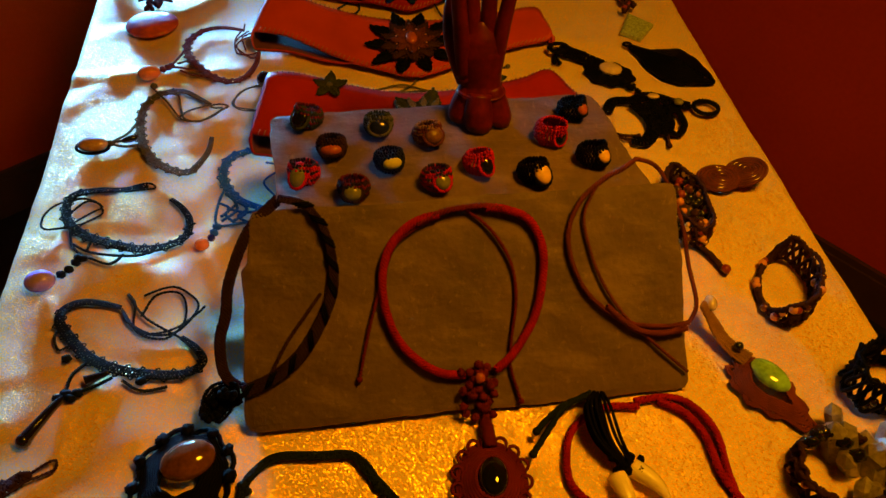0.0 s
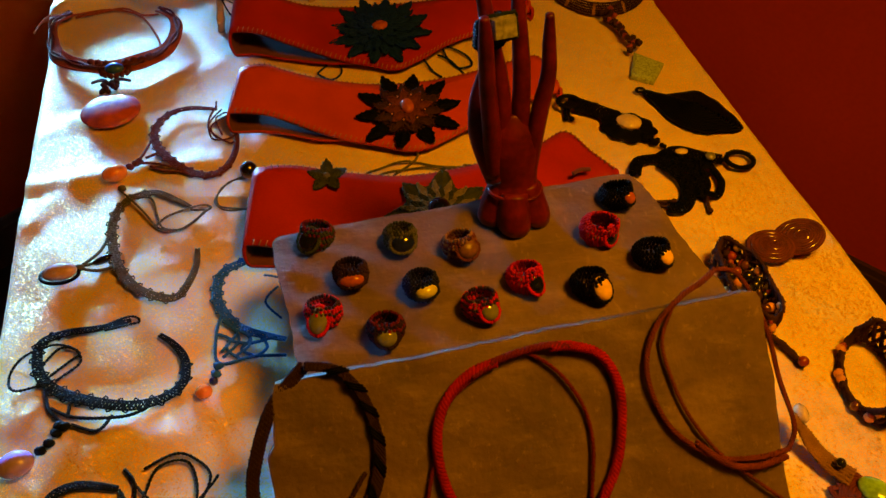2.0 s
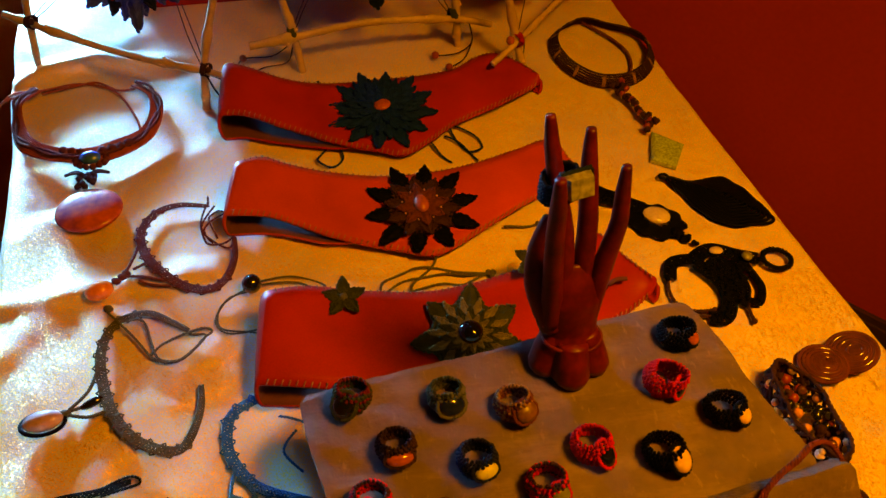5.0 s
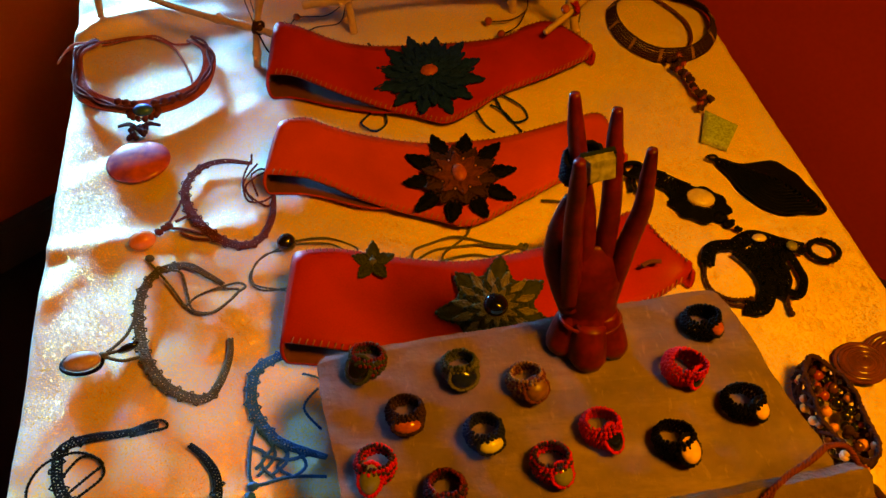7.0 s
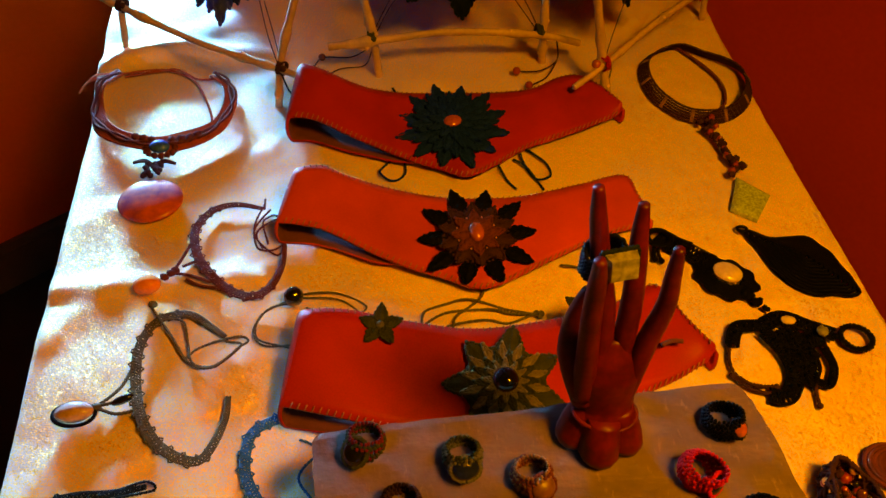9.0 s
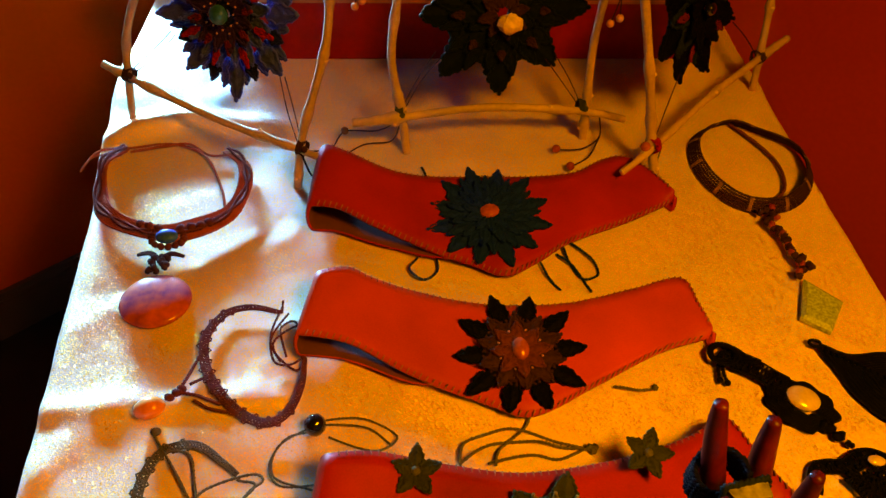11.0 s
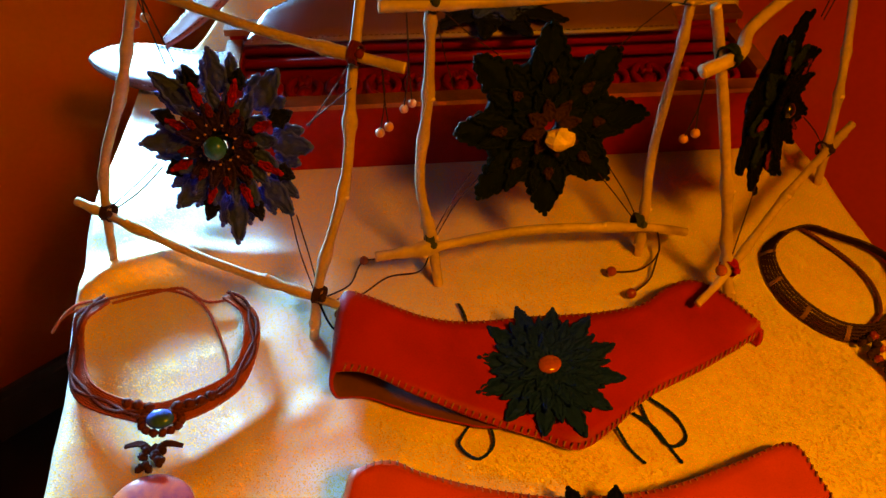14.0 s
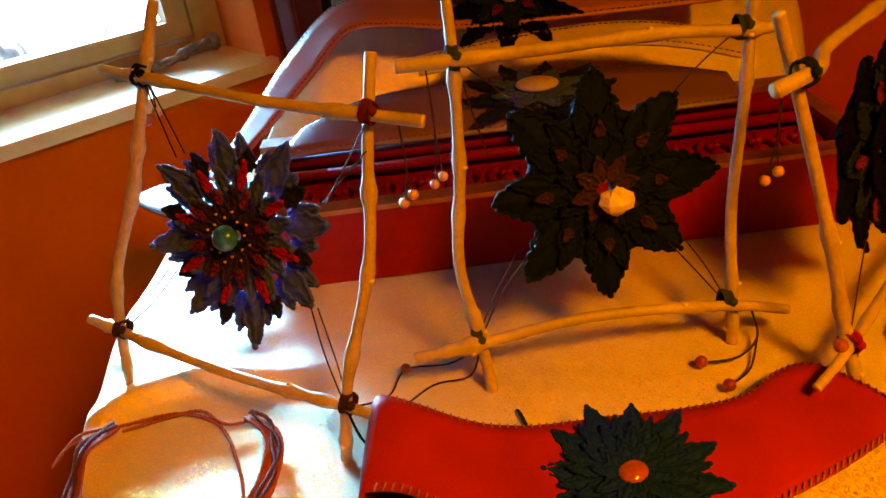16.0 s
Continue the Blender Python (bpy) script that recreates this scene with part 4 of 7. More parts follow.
finger_ring(0.049, 0.391, toward + 0.5, SCARLET, JET, (0.0075, 0.0048, 0.003), "scarlet knotted ring with a black oval stone")
finger_ring(0.086, 0.382, toward + 0.6, BLACK, IVORY, (0.0078, 0.0062, 0.0035), "black knotted ring with an ivory oval stone")
# here the jet disc is no stone: it paints the shade inside the ring's opening
finger_ring(0.099, 0.427, toward + 0.75, SCARLET, JET, (0.0062, 0.0062, 0.0015), "tall red knotted ring, a flat black disc standing for its shaded opening", height=0.016, radius=0.0084, lean=0.3)
finger_ring(0.121, 0.455, toward + 0.7, BLACK, CARNELIAN, (0.005, 0.0045, 0.003), "black knotted ring with a small red stone")
finger_ring(0.129, 0.402, toward + 0.75, BLACK, IVORY, (0.006, 0.0052, 0.003), "black knotted ring with a small ivory stone")

# ---- carved ring display: one plain shape ----
g = Geo()


def limb(pts, radii, flat=1.0, n=12):
    h = Geo()
    P = spline(pts, 6)
    R = [radii[min(int(i / 6), len(radii) - 2)] * (1 - (i % 6) / 6) + radii[min(int(i / 6) + 1, len(radii) - 1)] * ((i % 6) / 6) for i in range(len(P) - 1)] + [radii[-1]]
    tube(h, P, R, n)
    if flat != 1.0:
        c = P[len(P) // 2]
        h.v = [Vector((v.x, c.y + (v.y - c.y) * flat + (1 - flat) * 0.14 * (v.z - c.z), v.z)) for v in h.v]
    g.add(h.v, h.f)


for (x, y), r in (((0.0375, 0.449), 0.0105), ((0.0495, 0.4385), 0.0112), ((0.0640, 0.446), 0.0108)):
    limb([(x, y, 0.8275), (x + 0.0005, y + 0.001, 0.832), (x + (0.0515 - x) * 0.2, y + 0.004, 0.842), (x + (0.0515 - x) * 0.45, y + 0.008, 0.853)], (r * 0.78, r, r * 0.95, r * 0.75))
limb([(0.0515, 0.450, 0.846), (0.0515, 0.453, 0.852), (0.0505, 0.457, 0.863), (0.0495, 0.460, 0.876), (0.0490, 0.463, 0.888), (0.0492, 0.466, 0.900)], (0.0150, 0.0140, 0.0152, 0.0166, 0.0125, 0.004), 0.62, 18)
limb([(0.041, 0.457, 0.858), (0.035, 0.461, 0.872), (0.0295, 0.466, 0.888), (0.0285, 0.470, 0.908), (0.0325, 0.473, 0.928)], (0.0085, 0.0080, 0.0070, 0.0055, 0.0032))
limb([(0.0385, 0.456, 0.862), (0.0345, 0.457, 0.900), (0.0310, 0.456, 0.930), (0.0290, 0.455, 0.955), (0.0275, 0.455, 0.970)], (0.0064, 0.0055, 0.0049, 0.0042, 0.0026))
limb([(0.0455, 0.458, 0.864), (0.0415, 0.469, 0.915), (0.0350, 0.475, 0.945), (0.0302, 0.480, 0.969), (0.0278, 0.483, 0.985)], (0.0062, 0.0054, 0.0048, 0.0040, 0.0024))
limb([(0.0535, 0.459, 0.864), (0.0538, 0.470, 0.915), (0.0520, 0.476, 0.942), (0.0502, 0.480, 0.960), (0.0492, 0.483, 0.9755)], (0.0064, 0.0055, 0.0049, 0.0041, 0.0024))
limb([(0.0590, 0.457, 0.862), (0.0645, 0.464, 0.900), (0.0680, 0.467, 0.925), (0.0668, 0.469, 0.945), (0.0656, 0.470, 0.9615)], (0.0064, 0.0054, 0.0047, 0.0039, 0.0024))
tube(g, [Vector((0.0515 + 0.0168 * math.cos(t), 0.452 + 0.0114 * math.sin(t), 0.8515 + 0.001 * math.sin(2 * t))) for t in (2 * math.pi * i / 36 for i in range(36))], 0.0011, 6, closed=True)
tagged(part("ring_display_stand", g, MAHOGANY), "polished dark red wooden ring stand with tapered prongs on the slate", "ring stand")

# crystal ring slipped over the prongs
cr = thing("crystal_ring", "black knotted ring with a square clear crystal on the wooden stand", "ring", (0.034, 0.473, 0.945))
g = Geo()
for k in range(5):
    z = 0.946 + 0.0024 * k
    circle = [Vector((0.0345 + 0.0084 * math.cos(t), 0.4730 + 0.0090 * math.sin(t), z + 0.003 * math.cos(t))) for t in (2 * math.pi * i / 40 for i in range(40))]
    rope(g, circle, 0.0008, 0.0012, 2, 0.004, 0.0014, 5, closed=True)
part("band", g, BLACK, cr)
m = Matrix.Translation((0.0390, 0.4600, 0.9605)) @ Matrix.Rotation(0.25, 4, "Z") @ Matrix.Rotation(-0.35, 4, "X")
g = Geo().add([(-0.0078, 0.003, -0.0062), (0.0078, 0.003, -0.0062), (0.0078, 0.003, 0.0064), (-0.0078, 0.003, 0.0064), (-0.0062, -0.0035, -0.0048), (0.0062, -0.0035, -0.0048), (0.0062, -0.0035, 0.005), (-0.0062, -0.0035, 0.005)],
              [(0, 3, 2, 1), (4, 5, 6, 7), (0, 1, 5, 4), (1, 2, 6, 5), (2, 3, 7, 6), (3, 0, 4, 7)])
part("crystal", g.moved(m), QUARTZ, cr, "square cut clear crystal", flat=True)
g = Geo()
rope(g, [m @ Vector(p) for p in ((-0.0084, 0.0025, -0.0066), (0.0084, 0.0025, -0.0066), (0.0084, 0.0025, 0.0068), (-0.0084, 0.0025, 0.0068))], 0.0006, 0.0009, 2, 0.004, 0.0014, 5, closed=True)
part("setting", g, DARKGREEN, cr)

# ---- necklaces on the cloth ----


def lumps(g, pts, r, lift=0.004, seed=0):
    for k, (x, y) in enumerate(pts):
        ball(g, (x, y, cloth_z(x, y) + lift), (r, r * 0.85, r * 0.8), nu=9, nv=6, lump=0.35, seed=seed + k)
    return g


def necklace(label, band, width, strand, mat, cords=(), cord_r=0.0010, pendants=(), drops=(), strands=4, pitch=0.0092, lift=0.0045, squeeze=0.6, knots=(), knot_r=0.0035, name="necklace", category="necklace"):
    """A plaited band with loose ties, hanging strands and stones."""
    x, y = band[len(band) // 2]
    body = thing(name, label, category, (x, y, cloth_z(x, y)), "necklaces on the cloth")
    base = spline(on_cloth(band, lift), 10)
    part("plaited_band", lace(Geo(), base, width, strand, strands, pitch, squeeze=squeeze), mat, body)
    if width > 0.005:
        # looser scallops along the band
        part("scalloped_edge", lace(Geo(), base[len(base) // 6:-len(base) // 6], width * 1.75, strand, 1, 0.0105, edges=False, squeeze=0.2), mat, body)
    for pts in cords:
        P = [p + Vector((0, 0, 0.002 * abs(math.sin(i * 0.21)))) for i, p in enumerate(spline(on_cloth(pts, 0.003), 8))]
        part("tie_cord", rope(Geo(), P, cord_r * 0.5, cord_r * 0.65, 2, 0.005, 0.0016, 5), mat, body)
    for pts in drops:
        part("strand", rope(Geo(), spline(on_cloth(pts, 0.004), 8), strand * 1.1, strand * 0.9, 3, 0.007, 0.0015, 5), mat, body)
    if knots:
        tagged(part("knotting", lumps(Geo(), knots, knot_r), mat, body), kind="stuff")
    for (px, py), r, turn, stone, text in pendants:
        g = ball(Geo(), (px, py, cloth_z(px, py) + r[2] * 0.95 + 0.001), r, Matrix.Rotation(turn, 4, "Z"), nu=20, nv=12)
        part("stone", g, stone, body, text)
    return body


tear = necklace("black knotted lace necklace with a long drop on the cream cloth",
                [(-0.199, 0.322), (-0.222, 0.326), (-0.236, 0.321), (-0.237, 0.309), (-0.226, 0.296), (-0.209, 0.281), (-0.188, 0.271), (-0.166, 0.267), (-0.143, 0.268), (-0.132, 0.277), (-0.138, 0.287), (-0.151, 0.297)],
                0.0062, 0.00064, BLACKGREEN,
                cords=[[(-0.199, 0.322), (-0.190, 0.309), (-0.172, 0.301), (-0.155, 0.306), (-0.141, 0.326)], [(-0.151, 0.297), (-0.179, 0.313), (-0.198, 0.334), (-0.190, 0.325), (-0.186, 0.306), (-0.171, 0.299), (-0.153, 0.305), (-0.146, 0.326), (-0.165, 0.341), (-0.186, 0.333)],
                       [(-0.199, 0.322), (-0.180, 0.300), (-0.160, 0.297), (-0.152, 0.312), (-0.160, 0.335), (-0.178, 0.333), (-0.184, 0.315)], [(-0.230, 0.305), (-0.236, 0.297), (-0.230, 0.286), (-0.222, 0.290)]],
                drops=[[(-0.207, 0.278), (-0.214, 0.266), (-0.213, 0.252)], [(-0.187, 0.264), (-0.200, 0.256), (-0.213, 0.252)], [(-0.180, 0.262), (-0.166, 0.255), (-0.150, 0.259)]],
                knots=[(-0.213, 0.252), (-0.209, 0.249), (-0.217, 0.249), (-0.206, 0.253), (-0.168, 0.262), (-0.222, 0.279)])
g = tube(Geo(), spline([(-0.213, 0.249, 0.756), (-0.218, 0.238, 0.7565), (-0.2235, 0.224, 0.7565), (-0.2255, 0.2185, 0.7565)], 5), [0.0022 + 0.0025 * i / 15 for i in range(16)], 10)
ball(g, (-0.2256, 0.2182, 0.7565), 0.0047)
part("drop", g, JET, tear, "long black polished drop")
g = tube(Geo(), spline([(-0.190, 0.268, 0.756), (-0.197, 0.264, 0.756), (-0.203, 0.2605, 0.756)], 5), [0.0015 + 0.0025 * i / 10 for i in range(11)], 9)
part("drop", g, JET, tear, "small black drop")

necklace("black knotted necklace with a pale violet bead on the cloth",
         [(-0.215, 0.448), (-0.235, 0.443), (-0.257, 0.440), (-0.272, 0.434), (-0.271, 0.418), (-0.263, 0.403), (-0.247, 0.391), (-0.223, 0.382), (-0.200, 0.378), (-0.181, 0.382), (-0.171, 0.393), (-0.173, 0.411), (-0.182, 0.424), (-0.193, 0.433)],
         0.0062, 0.00064, BLACKGREEN,
         cords=[[(-0.263, 0.400), (-0.279, 0.396), (-0.287, 0.408), (-0.281, 0.424), (-0.265, 0.431), (-0.248, 0.426), (-0.243, 0.414), (-0.255, 0.401)], [(-0.262, 0.404), (-0.250, 0.416), (-0.245, 0.424), (-0.258, 0.428), (-0.268, 0.416)], [(-0.235, 0.444), (-0.216, 0.451), (-0.210, 0.446), (-0.232, 0.440)]],
         drops=[[(-0.260, 0.396), (-0.252, 0.378), (-0.238, 0.366)], [(-0.241, 0.388), (-0.240, 0.374)], [(-0.236, 0.367), (-0.219, 0.361), (-0.212, 0.372)], [(-0.252, 0.380), (-0.235, 0.372), (-0.205, 0.370), (-0.190, 0.376)]],
         pendants=[((-0.261, 0.341), (0.0105, 0.0085, 0.0075), 0.3, AMETHYST, "pale violet glassy bead")], knots=[(-0.240, 0.366), (-0.244, 0.362), (-0.247, 0.356), (-0.251, 0.351), (-0.243, 0.367)])

necklace("blue knotted necklace with a net front beside the slate",
         [(-0.100, 0.500), (-0.118, 0.499), (-0.141, 0.496), (-0.155, 0.487), (-0.158, 0.473), (-0.155, 0.456), (-0.143, 0.438), (-0.130, 0.429), (-0.105, 0.420)],
         0.0060, 0.00068, BLUE,
         cords=[[(-0.125, 0.482), (-0.112, 0.476), (-0.100, 0.470)], [(-0.114, 0.470), (-0.122, 0.455), (-0.110, 0.440)]],
         drops=[[(-0.152, 0.448), (-0.154, 0.430), (-0.150, 0.406), (-0.128, 0.409), (-0.105, 0.408)], [(-0.148, 0.440), (-0.138, 0.424), (-0.148, 0.410)], [(-0.136, 0.434), (-0.130, 0.420), (-0.140, 0.410)], [(-0.128, 0.430), (-0.118, 0.416), (-0.126, 0.408)], [(-0.146, 0.424), (-0.130, 0.420), (-0.112, 0.424)], [(-0.150, 0.440), (-0.140, 0.430), (-0.146, 0.418), (-0.136, 0.408)], [(-0.140, 0.432), (-0.130, 0.424), (-0.136, 0.416), (-0.126, 0.409)], [(-0.154, 0.430), (-0.144, 0.424), (-0.150, 0.414)]],
         pendants=[((-0.157, 0.384), (0.0055, 0.005, 0.0045), 0.3, AMBER, "small orange bead"), ((-0.152, 0.3925), (0.003, 0.003, 0.003), 0, DEEPBLUE, "tiny dark blue bead")], knots=[(-0.150, 0.404), (-0.151, 0.398)])

gn = necklace("olive knotted necklace with an oval agate on the cloth",
              [(-0.189, 0.560), (-0.200, 0.568), (-0.219, 0.579), (-0.238, 0.576), (-0.246, 0.562), (-0.247, 0.543), (-0.241, 0.518), (-0.231, 0.495), (-0.217, 0.477), (-0.201, 0.467), (-0.187, 0.465), (-0.180, 0.475), (-0.176, 0.495), (-0.177, 0.512)],
              0.0060, 0.00068, OLIVE,
              cords=[[(-0.250, 0.587), (-0.228, 0.560), (-0.209, 0.537), (-0.192, 0.534), (-0.179, 0.550), (-0.172, 0.556), (-0.179, 0.561), (-0.206, 0.550), (-0.214, 0.540)], [(-0.240, 0.575), (-0.222, 0.572), (-0.214, 0.552), (-0.206, 0.536), (-0.190, 0.537), (-0.176, 0.553), (-0.189, 0.557)]],
              drops=[[(-0.247, 0.540), (-0.251, 0.518), (-0.262, 0.504)], [(-0.236, 0.500), (-0.248, 0.497), (-0.261, 0.501)], [(-0.240, 0.512), (-0.252, 0.506), (-0.264, 0.503)], [(-0.230, 0.492), (-0.226, 0.482), (-0.214, 0.473)]],
              pendants=[((-0.275, 0.4965), (0.0125, 0.0072, 0.006), 0.15, PEARL, "oval grey-pink agate"), ((-0.247, 0.508), (0.008, 0.003, 0.003), 0.5, JET, "narrow black stone")], knots=[(-0.263, 0.502), (-0.267, 0.500), (-0.249, 0.589)])
part("setting", tube(Geo(), [Vector((-0.276 + 0.0138 * math.cos(t), 0.4965 + 0.0085 * math.sin(t), 0.754)) for t in (2 * math.pi * i / 30 for i in range(30))], 0.0014, 6, closed=True), BLACK, gn)

necklace("red-brown knotted necklace with an orange bead on the cloth",
         [(-0.184, 0.690), (-0.207, 0.694), (-0.225, 0.687), (-0.234, 0.666), (-0.229, 0.642), (-0.215, 0.620), (-0.197, 0.604), (-0.178, 0.597), (-0.165, 0.605), (-0.159, 0.626), (-0.160, 0.650)],
         0.0060, 0.00068, BROWN,
         cords=[[(-0.184, 0.695), (-0.187, 0.668), (-0.181, 0.646), (-0.168, 0.644), (-0.161, 0.658), (-0.171, 0.680), (-0.181, 0.674), (-0.173, 0.650)], [(-0.178, 0.690), (-0.186, 0.660), (-0.164, 0.640), (-0.160, 0.660), (-0.166, 0.678), (-0.184, 0.662), (-0.176, 0.645)], [(-0.183, 0.690), (-0.184, 0.702)]],
         drops=[[(-0.233, 0.655), (-0.239, 0.628), (-0.243, 0.617)], [(-0.211, 0.609), (-0.228, 0.615), (-0.242, 0.617)], [(-0.224, 0.632), (-0.236, 0.624)], [(-0.205, 0.604), (-0.218, 0.606), (-0.230, 0.612)]],
         pendants=[((-0.256, 0.603), (0.0105, 0.0078, 0.007), 0.35, AMBER, "translucent orange bead")], knots=[(-0.242, 0.617), (-0.246, 0.613), (-0.240, 0.621)])

# ---- shell necklace: a broad woven band that stands on its edge ----
sh = thing("necklace", "brown woven choker with a blue stone and a big violet shell", "necklace", (-0.290, 0.80, cloth_z(-0.29, 0.80)), "necklaces on the cloth")
ring = spline([Vector((x, y, 0)) for x, y in ((-0.264, 0.868), (-0.245, 0.853), (-0.238, 0.823), (-0.243, 0.792), (-0.263, 0.774), (-0.289, 0.764), (-0.318, 0.769), (-0.343, 0.781), (-0.356, 0.805), (-0.362, 0.839), (-0.350, 0.862))], 8)
g, rows = Geo(), 10
for k in range(rows):
    line = []
    for i, p in enumerate(ring):
        s = i / (len(ring) - 1)
        wide = 0.0045 + 0.0075 * math.sin(math.pi * min(1, max(0, s))) ** 0.6 * (1 + 0.25 * math.sin(s * 19))
        q = (k / (rows - 1) - 0.5)
        c = Vector((-0.300, 0.818, 0))
        out = (p - c).normalized()
        line.append(Vector((p.x, p.y, cloth_z(p.x, p.y) + 0.008)) + out * (q * wide) + Vector((0, 0, -q * wide * 0.5)))
    rope(g, line, 0.0006, 0.00085, 2, 0.0045, 0.0016, 5)
part("woven_band", g, RUSSET, sh)
g = Geo()
for amp, ph in ((0.0026, 0.0), (0.0026, 2.2)):
    wave = []
    for i, p in enumerate(ring):
        c = Vector((-0.300, 0.818, 0))
        out = (p - c).normalized()
        wave.append(Vector((p.x, p.y, cloth_z(p.x, p.y) + 0.0105)) + out * (amp * math.sin(i * 0.42 + ph) + 0.002))
    rope(g, wave, 0.0007, 0.001, 2, 0.005, 0.0016, 5)
part("scrollwork", g, BROWN, sh, "curling brown cords")
for pts in ([(-0.384, 0.834), (-0.372, 0.853), (-0.352, 0.866), (-0.318, 0.876), (-0.293, 0.871), (-0.276, 0.856), (-0.257, 0.820), (-0.250, 0.798)], [(-0.264, 0.868), (-0.280, 0.866), (-0.300, 0.878), (-0.320, 0.873), (-0.350, 0.862)], [(-0.384, 0.834), (-0.376, 0.846), (-0.360, 0.858)]):
    part("tie_cord", rope(Geo(), spline(on_cloth(pts, 0.004), 8), 0.0006, 0.0008, 2, 0.005, 0.0016, 5), RUSSET, sh)
g = Geo()
for k in range(14):
    t = 2 * math.pi * k / 14
    ball(g, (-0.287 + 0.013 * math.cos(t), 0.759 + 0.0095 * math.sin(t), 0.757), 0.003, lump=0.3, nu=8, nv=5, seed=k)
for x, y in ((-0.270, 0.770), (-0.263, 0.772), (-0.304, 0.769), (-0.312, 0.771), (-0.278, 0.768), (-0.296, 0.767), (-0.257, 0.776)):
    ball(g, (x, y, 0.760), 0.0038, lump=0.4, nu=8, nv=5, seed=int(-x * 1000))
tagged(part("knotting", g, BROWN, sh), kind="stuff")
part("stone", ball(Geo(), (-0.287, 0.7585, 0.760), (0.0092, 0.0072, 0.005), nu=20, nv=12), LAPIS, sh, "oval blue stone")
g = Geo()
for e in (-1, 1):
    for k in range(4):
        tube(g, spline([(-0.287, 0.737 - 0.0012 * k, 0.757), (-0.287 + e * 0.008, 0.742 - 0.001 * k, 0.759), (-0.287 + e * 0.0185, 0.7405 - 0.0004 * k, 0.757)], 5), 0.001, 5)
for k in range(22):
    ball(g, (-0.285 + rng.uniform(-0.0085, 0.0085), 0.731 + rng.uniform(-0.009, 0.011), 0.757 + rng.uniform(0, 0.004)), 0.0026, lump=0.4, nu=8, nv=5, seed=k)
part("knotted_bow", g, DEEPBROWN, sh)
g = ball(Geo(), (-0.279, 0.6955, 0.7555), (0.0268, 0.0255, 0.0062), nu=36, nv=16)
part("shell", g, SHELL, sh, "large round polished violet and orange shell")

# ---- kite choker ----
kt = thing("necklace", "dark woven choker with a kite-shaped speckled green stone", "necklace", (0.225, 0.87, 0.752), "necklaces on the cloth")
ring = spline([Vector((x, y, 0)) for x, y in ((0.215, 0.940), (0.180, 0.920), (0.170, 0.888), (0.180, 0.850), (0.206, 0.826), (0.243, 0.831), (0.270, 0.863), (0.274, 0.903), (0.247, 0.930))], 8, True)
g, g2 = Geo(), Geo()
for k in range(6):
    line = []
    for p in ring:
        out = (p - Vector((0.222, 0.880, 0))).normalized()
        q = k / 5 - 0.5
        line.append(Vector((p.x, p.y, cloth_z(p.x, p.y) + 0.0072)) + out * (q * 0.0075) + Vector((0, 0, -q * 0.010)))
    rope(g, line, 0.0006, 0.0009, 2, 0.005, 0.0018, 5, closed=True)
part("woven_band", g, DEEPBROWN, kt)
for i in range(4, len(ring), 7):
    p, g2 = ring[i], Geo()
    out = (p - Vector((0.222, 0.880, 0))).normalized()
    for d in (-0.0012, 0, 0.0012):
        side = Vector((-out.y, out.x, 0)) * d
        b0 = Vector((p.x, p.y, cloth_z(p.x, p.y) + 0.008)) + side
        tube(g2, [b0 - out * 0.0046 + Vector((0, 0, 0.005)), b0 + Vector((0, 0, 0.0016)), b0 + out * 0.0048 - Vector((0, 0, 0.005))], 0.0007, 5)
    part("stripe", g2, GOLDCORD, kt, "tan cross stripe woven into the band")
part("tie_cord", rope(Geo(), spline(on_cloth([(0.215, 0.942), (0.240, 0.912), (0.249, 0.880), (0.244, 0.850), (0.228, 0.834)], 0.004), 8), 0.0009, 0.0011, 2, 0.006, 0.0016, 5), BROWN, kt)
g, gr = Geo(), Geo()
for k in range(30):
    t = k / 29
    x, y = 0.217 + 0.0135 * t, 0.820 - 0.076 * t
    s = 0.008 * (0.5 + 0.5 * math.sin(t * 7 + 1))
    ball(gr if k % 4 == 0 else g, (x + rng.uniform(-s, s), y, 0.757 + rng.uniform(0, 0.003)), 0.0034, lump=0.4, nu=8, nv=5, seed=k)
tagged(part("knotted_hanger", g, DEEPBROWN, kt), kind="stuff")
tagged(part("seed_beads", gr, REDBEAD, kt, "dark red and orange beads"), kind="stuff")
K = [(0.2275, 0.742), (0.2515, 0.7195), (0.2325, 0.6895), (0.2130, 0.7025)]
c = Vector((sum(p[0] for p in K) / 4, sum(p[1] for p in K) / 4, 0))
verts = [Vector((x, y, 0.7515)) for x, y in K] + [Vector((x, y, 0.7555)) for x, y in K] + [c.lerp(Vector((x, y, 0)), 0.8) + Vector((0, 0, 0.7575)) - Vector((0, 0, 0)) for x, y in K]
g = Geo().add(verts, [(3, 2, 1, 0), (8, 9, 10, 11)] + [(i, (i + 1) % 4, 4 + (i + 1) % 4, 4 + i) for i in range(4)] + [(4 + i, 4 + (i + 1) % 4, 8 + (i + 1) % 4, 8 + i) for i in range(4)])
part("stone", g, SPECKLE, kt, "flat kite-shaped speckled green stone", flat=True)

# ---- stick frames with hanging stars ----


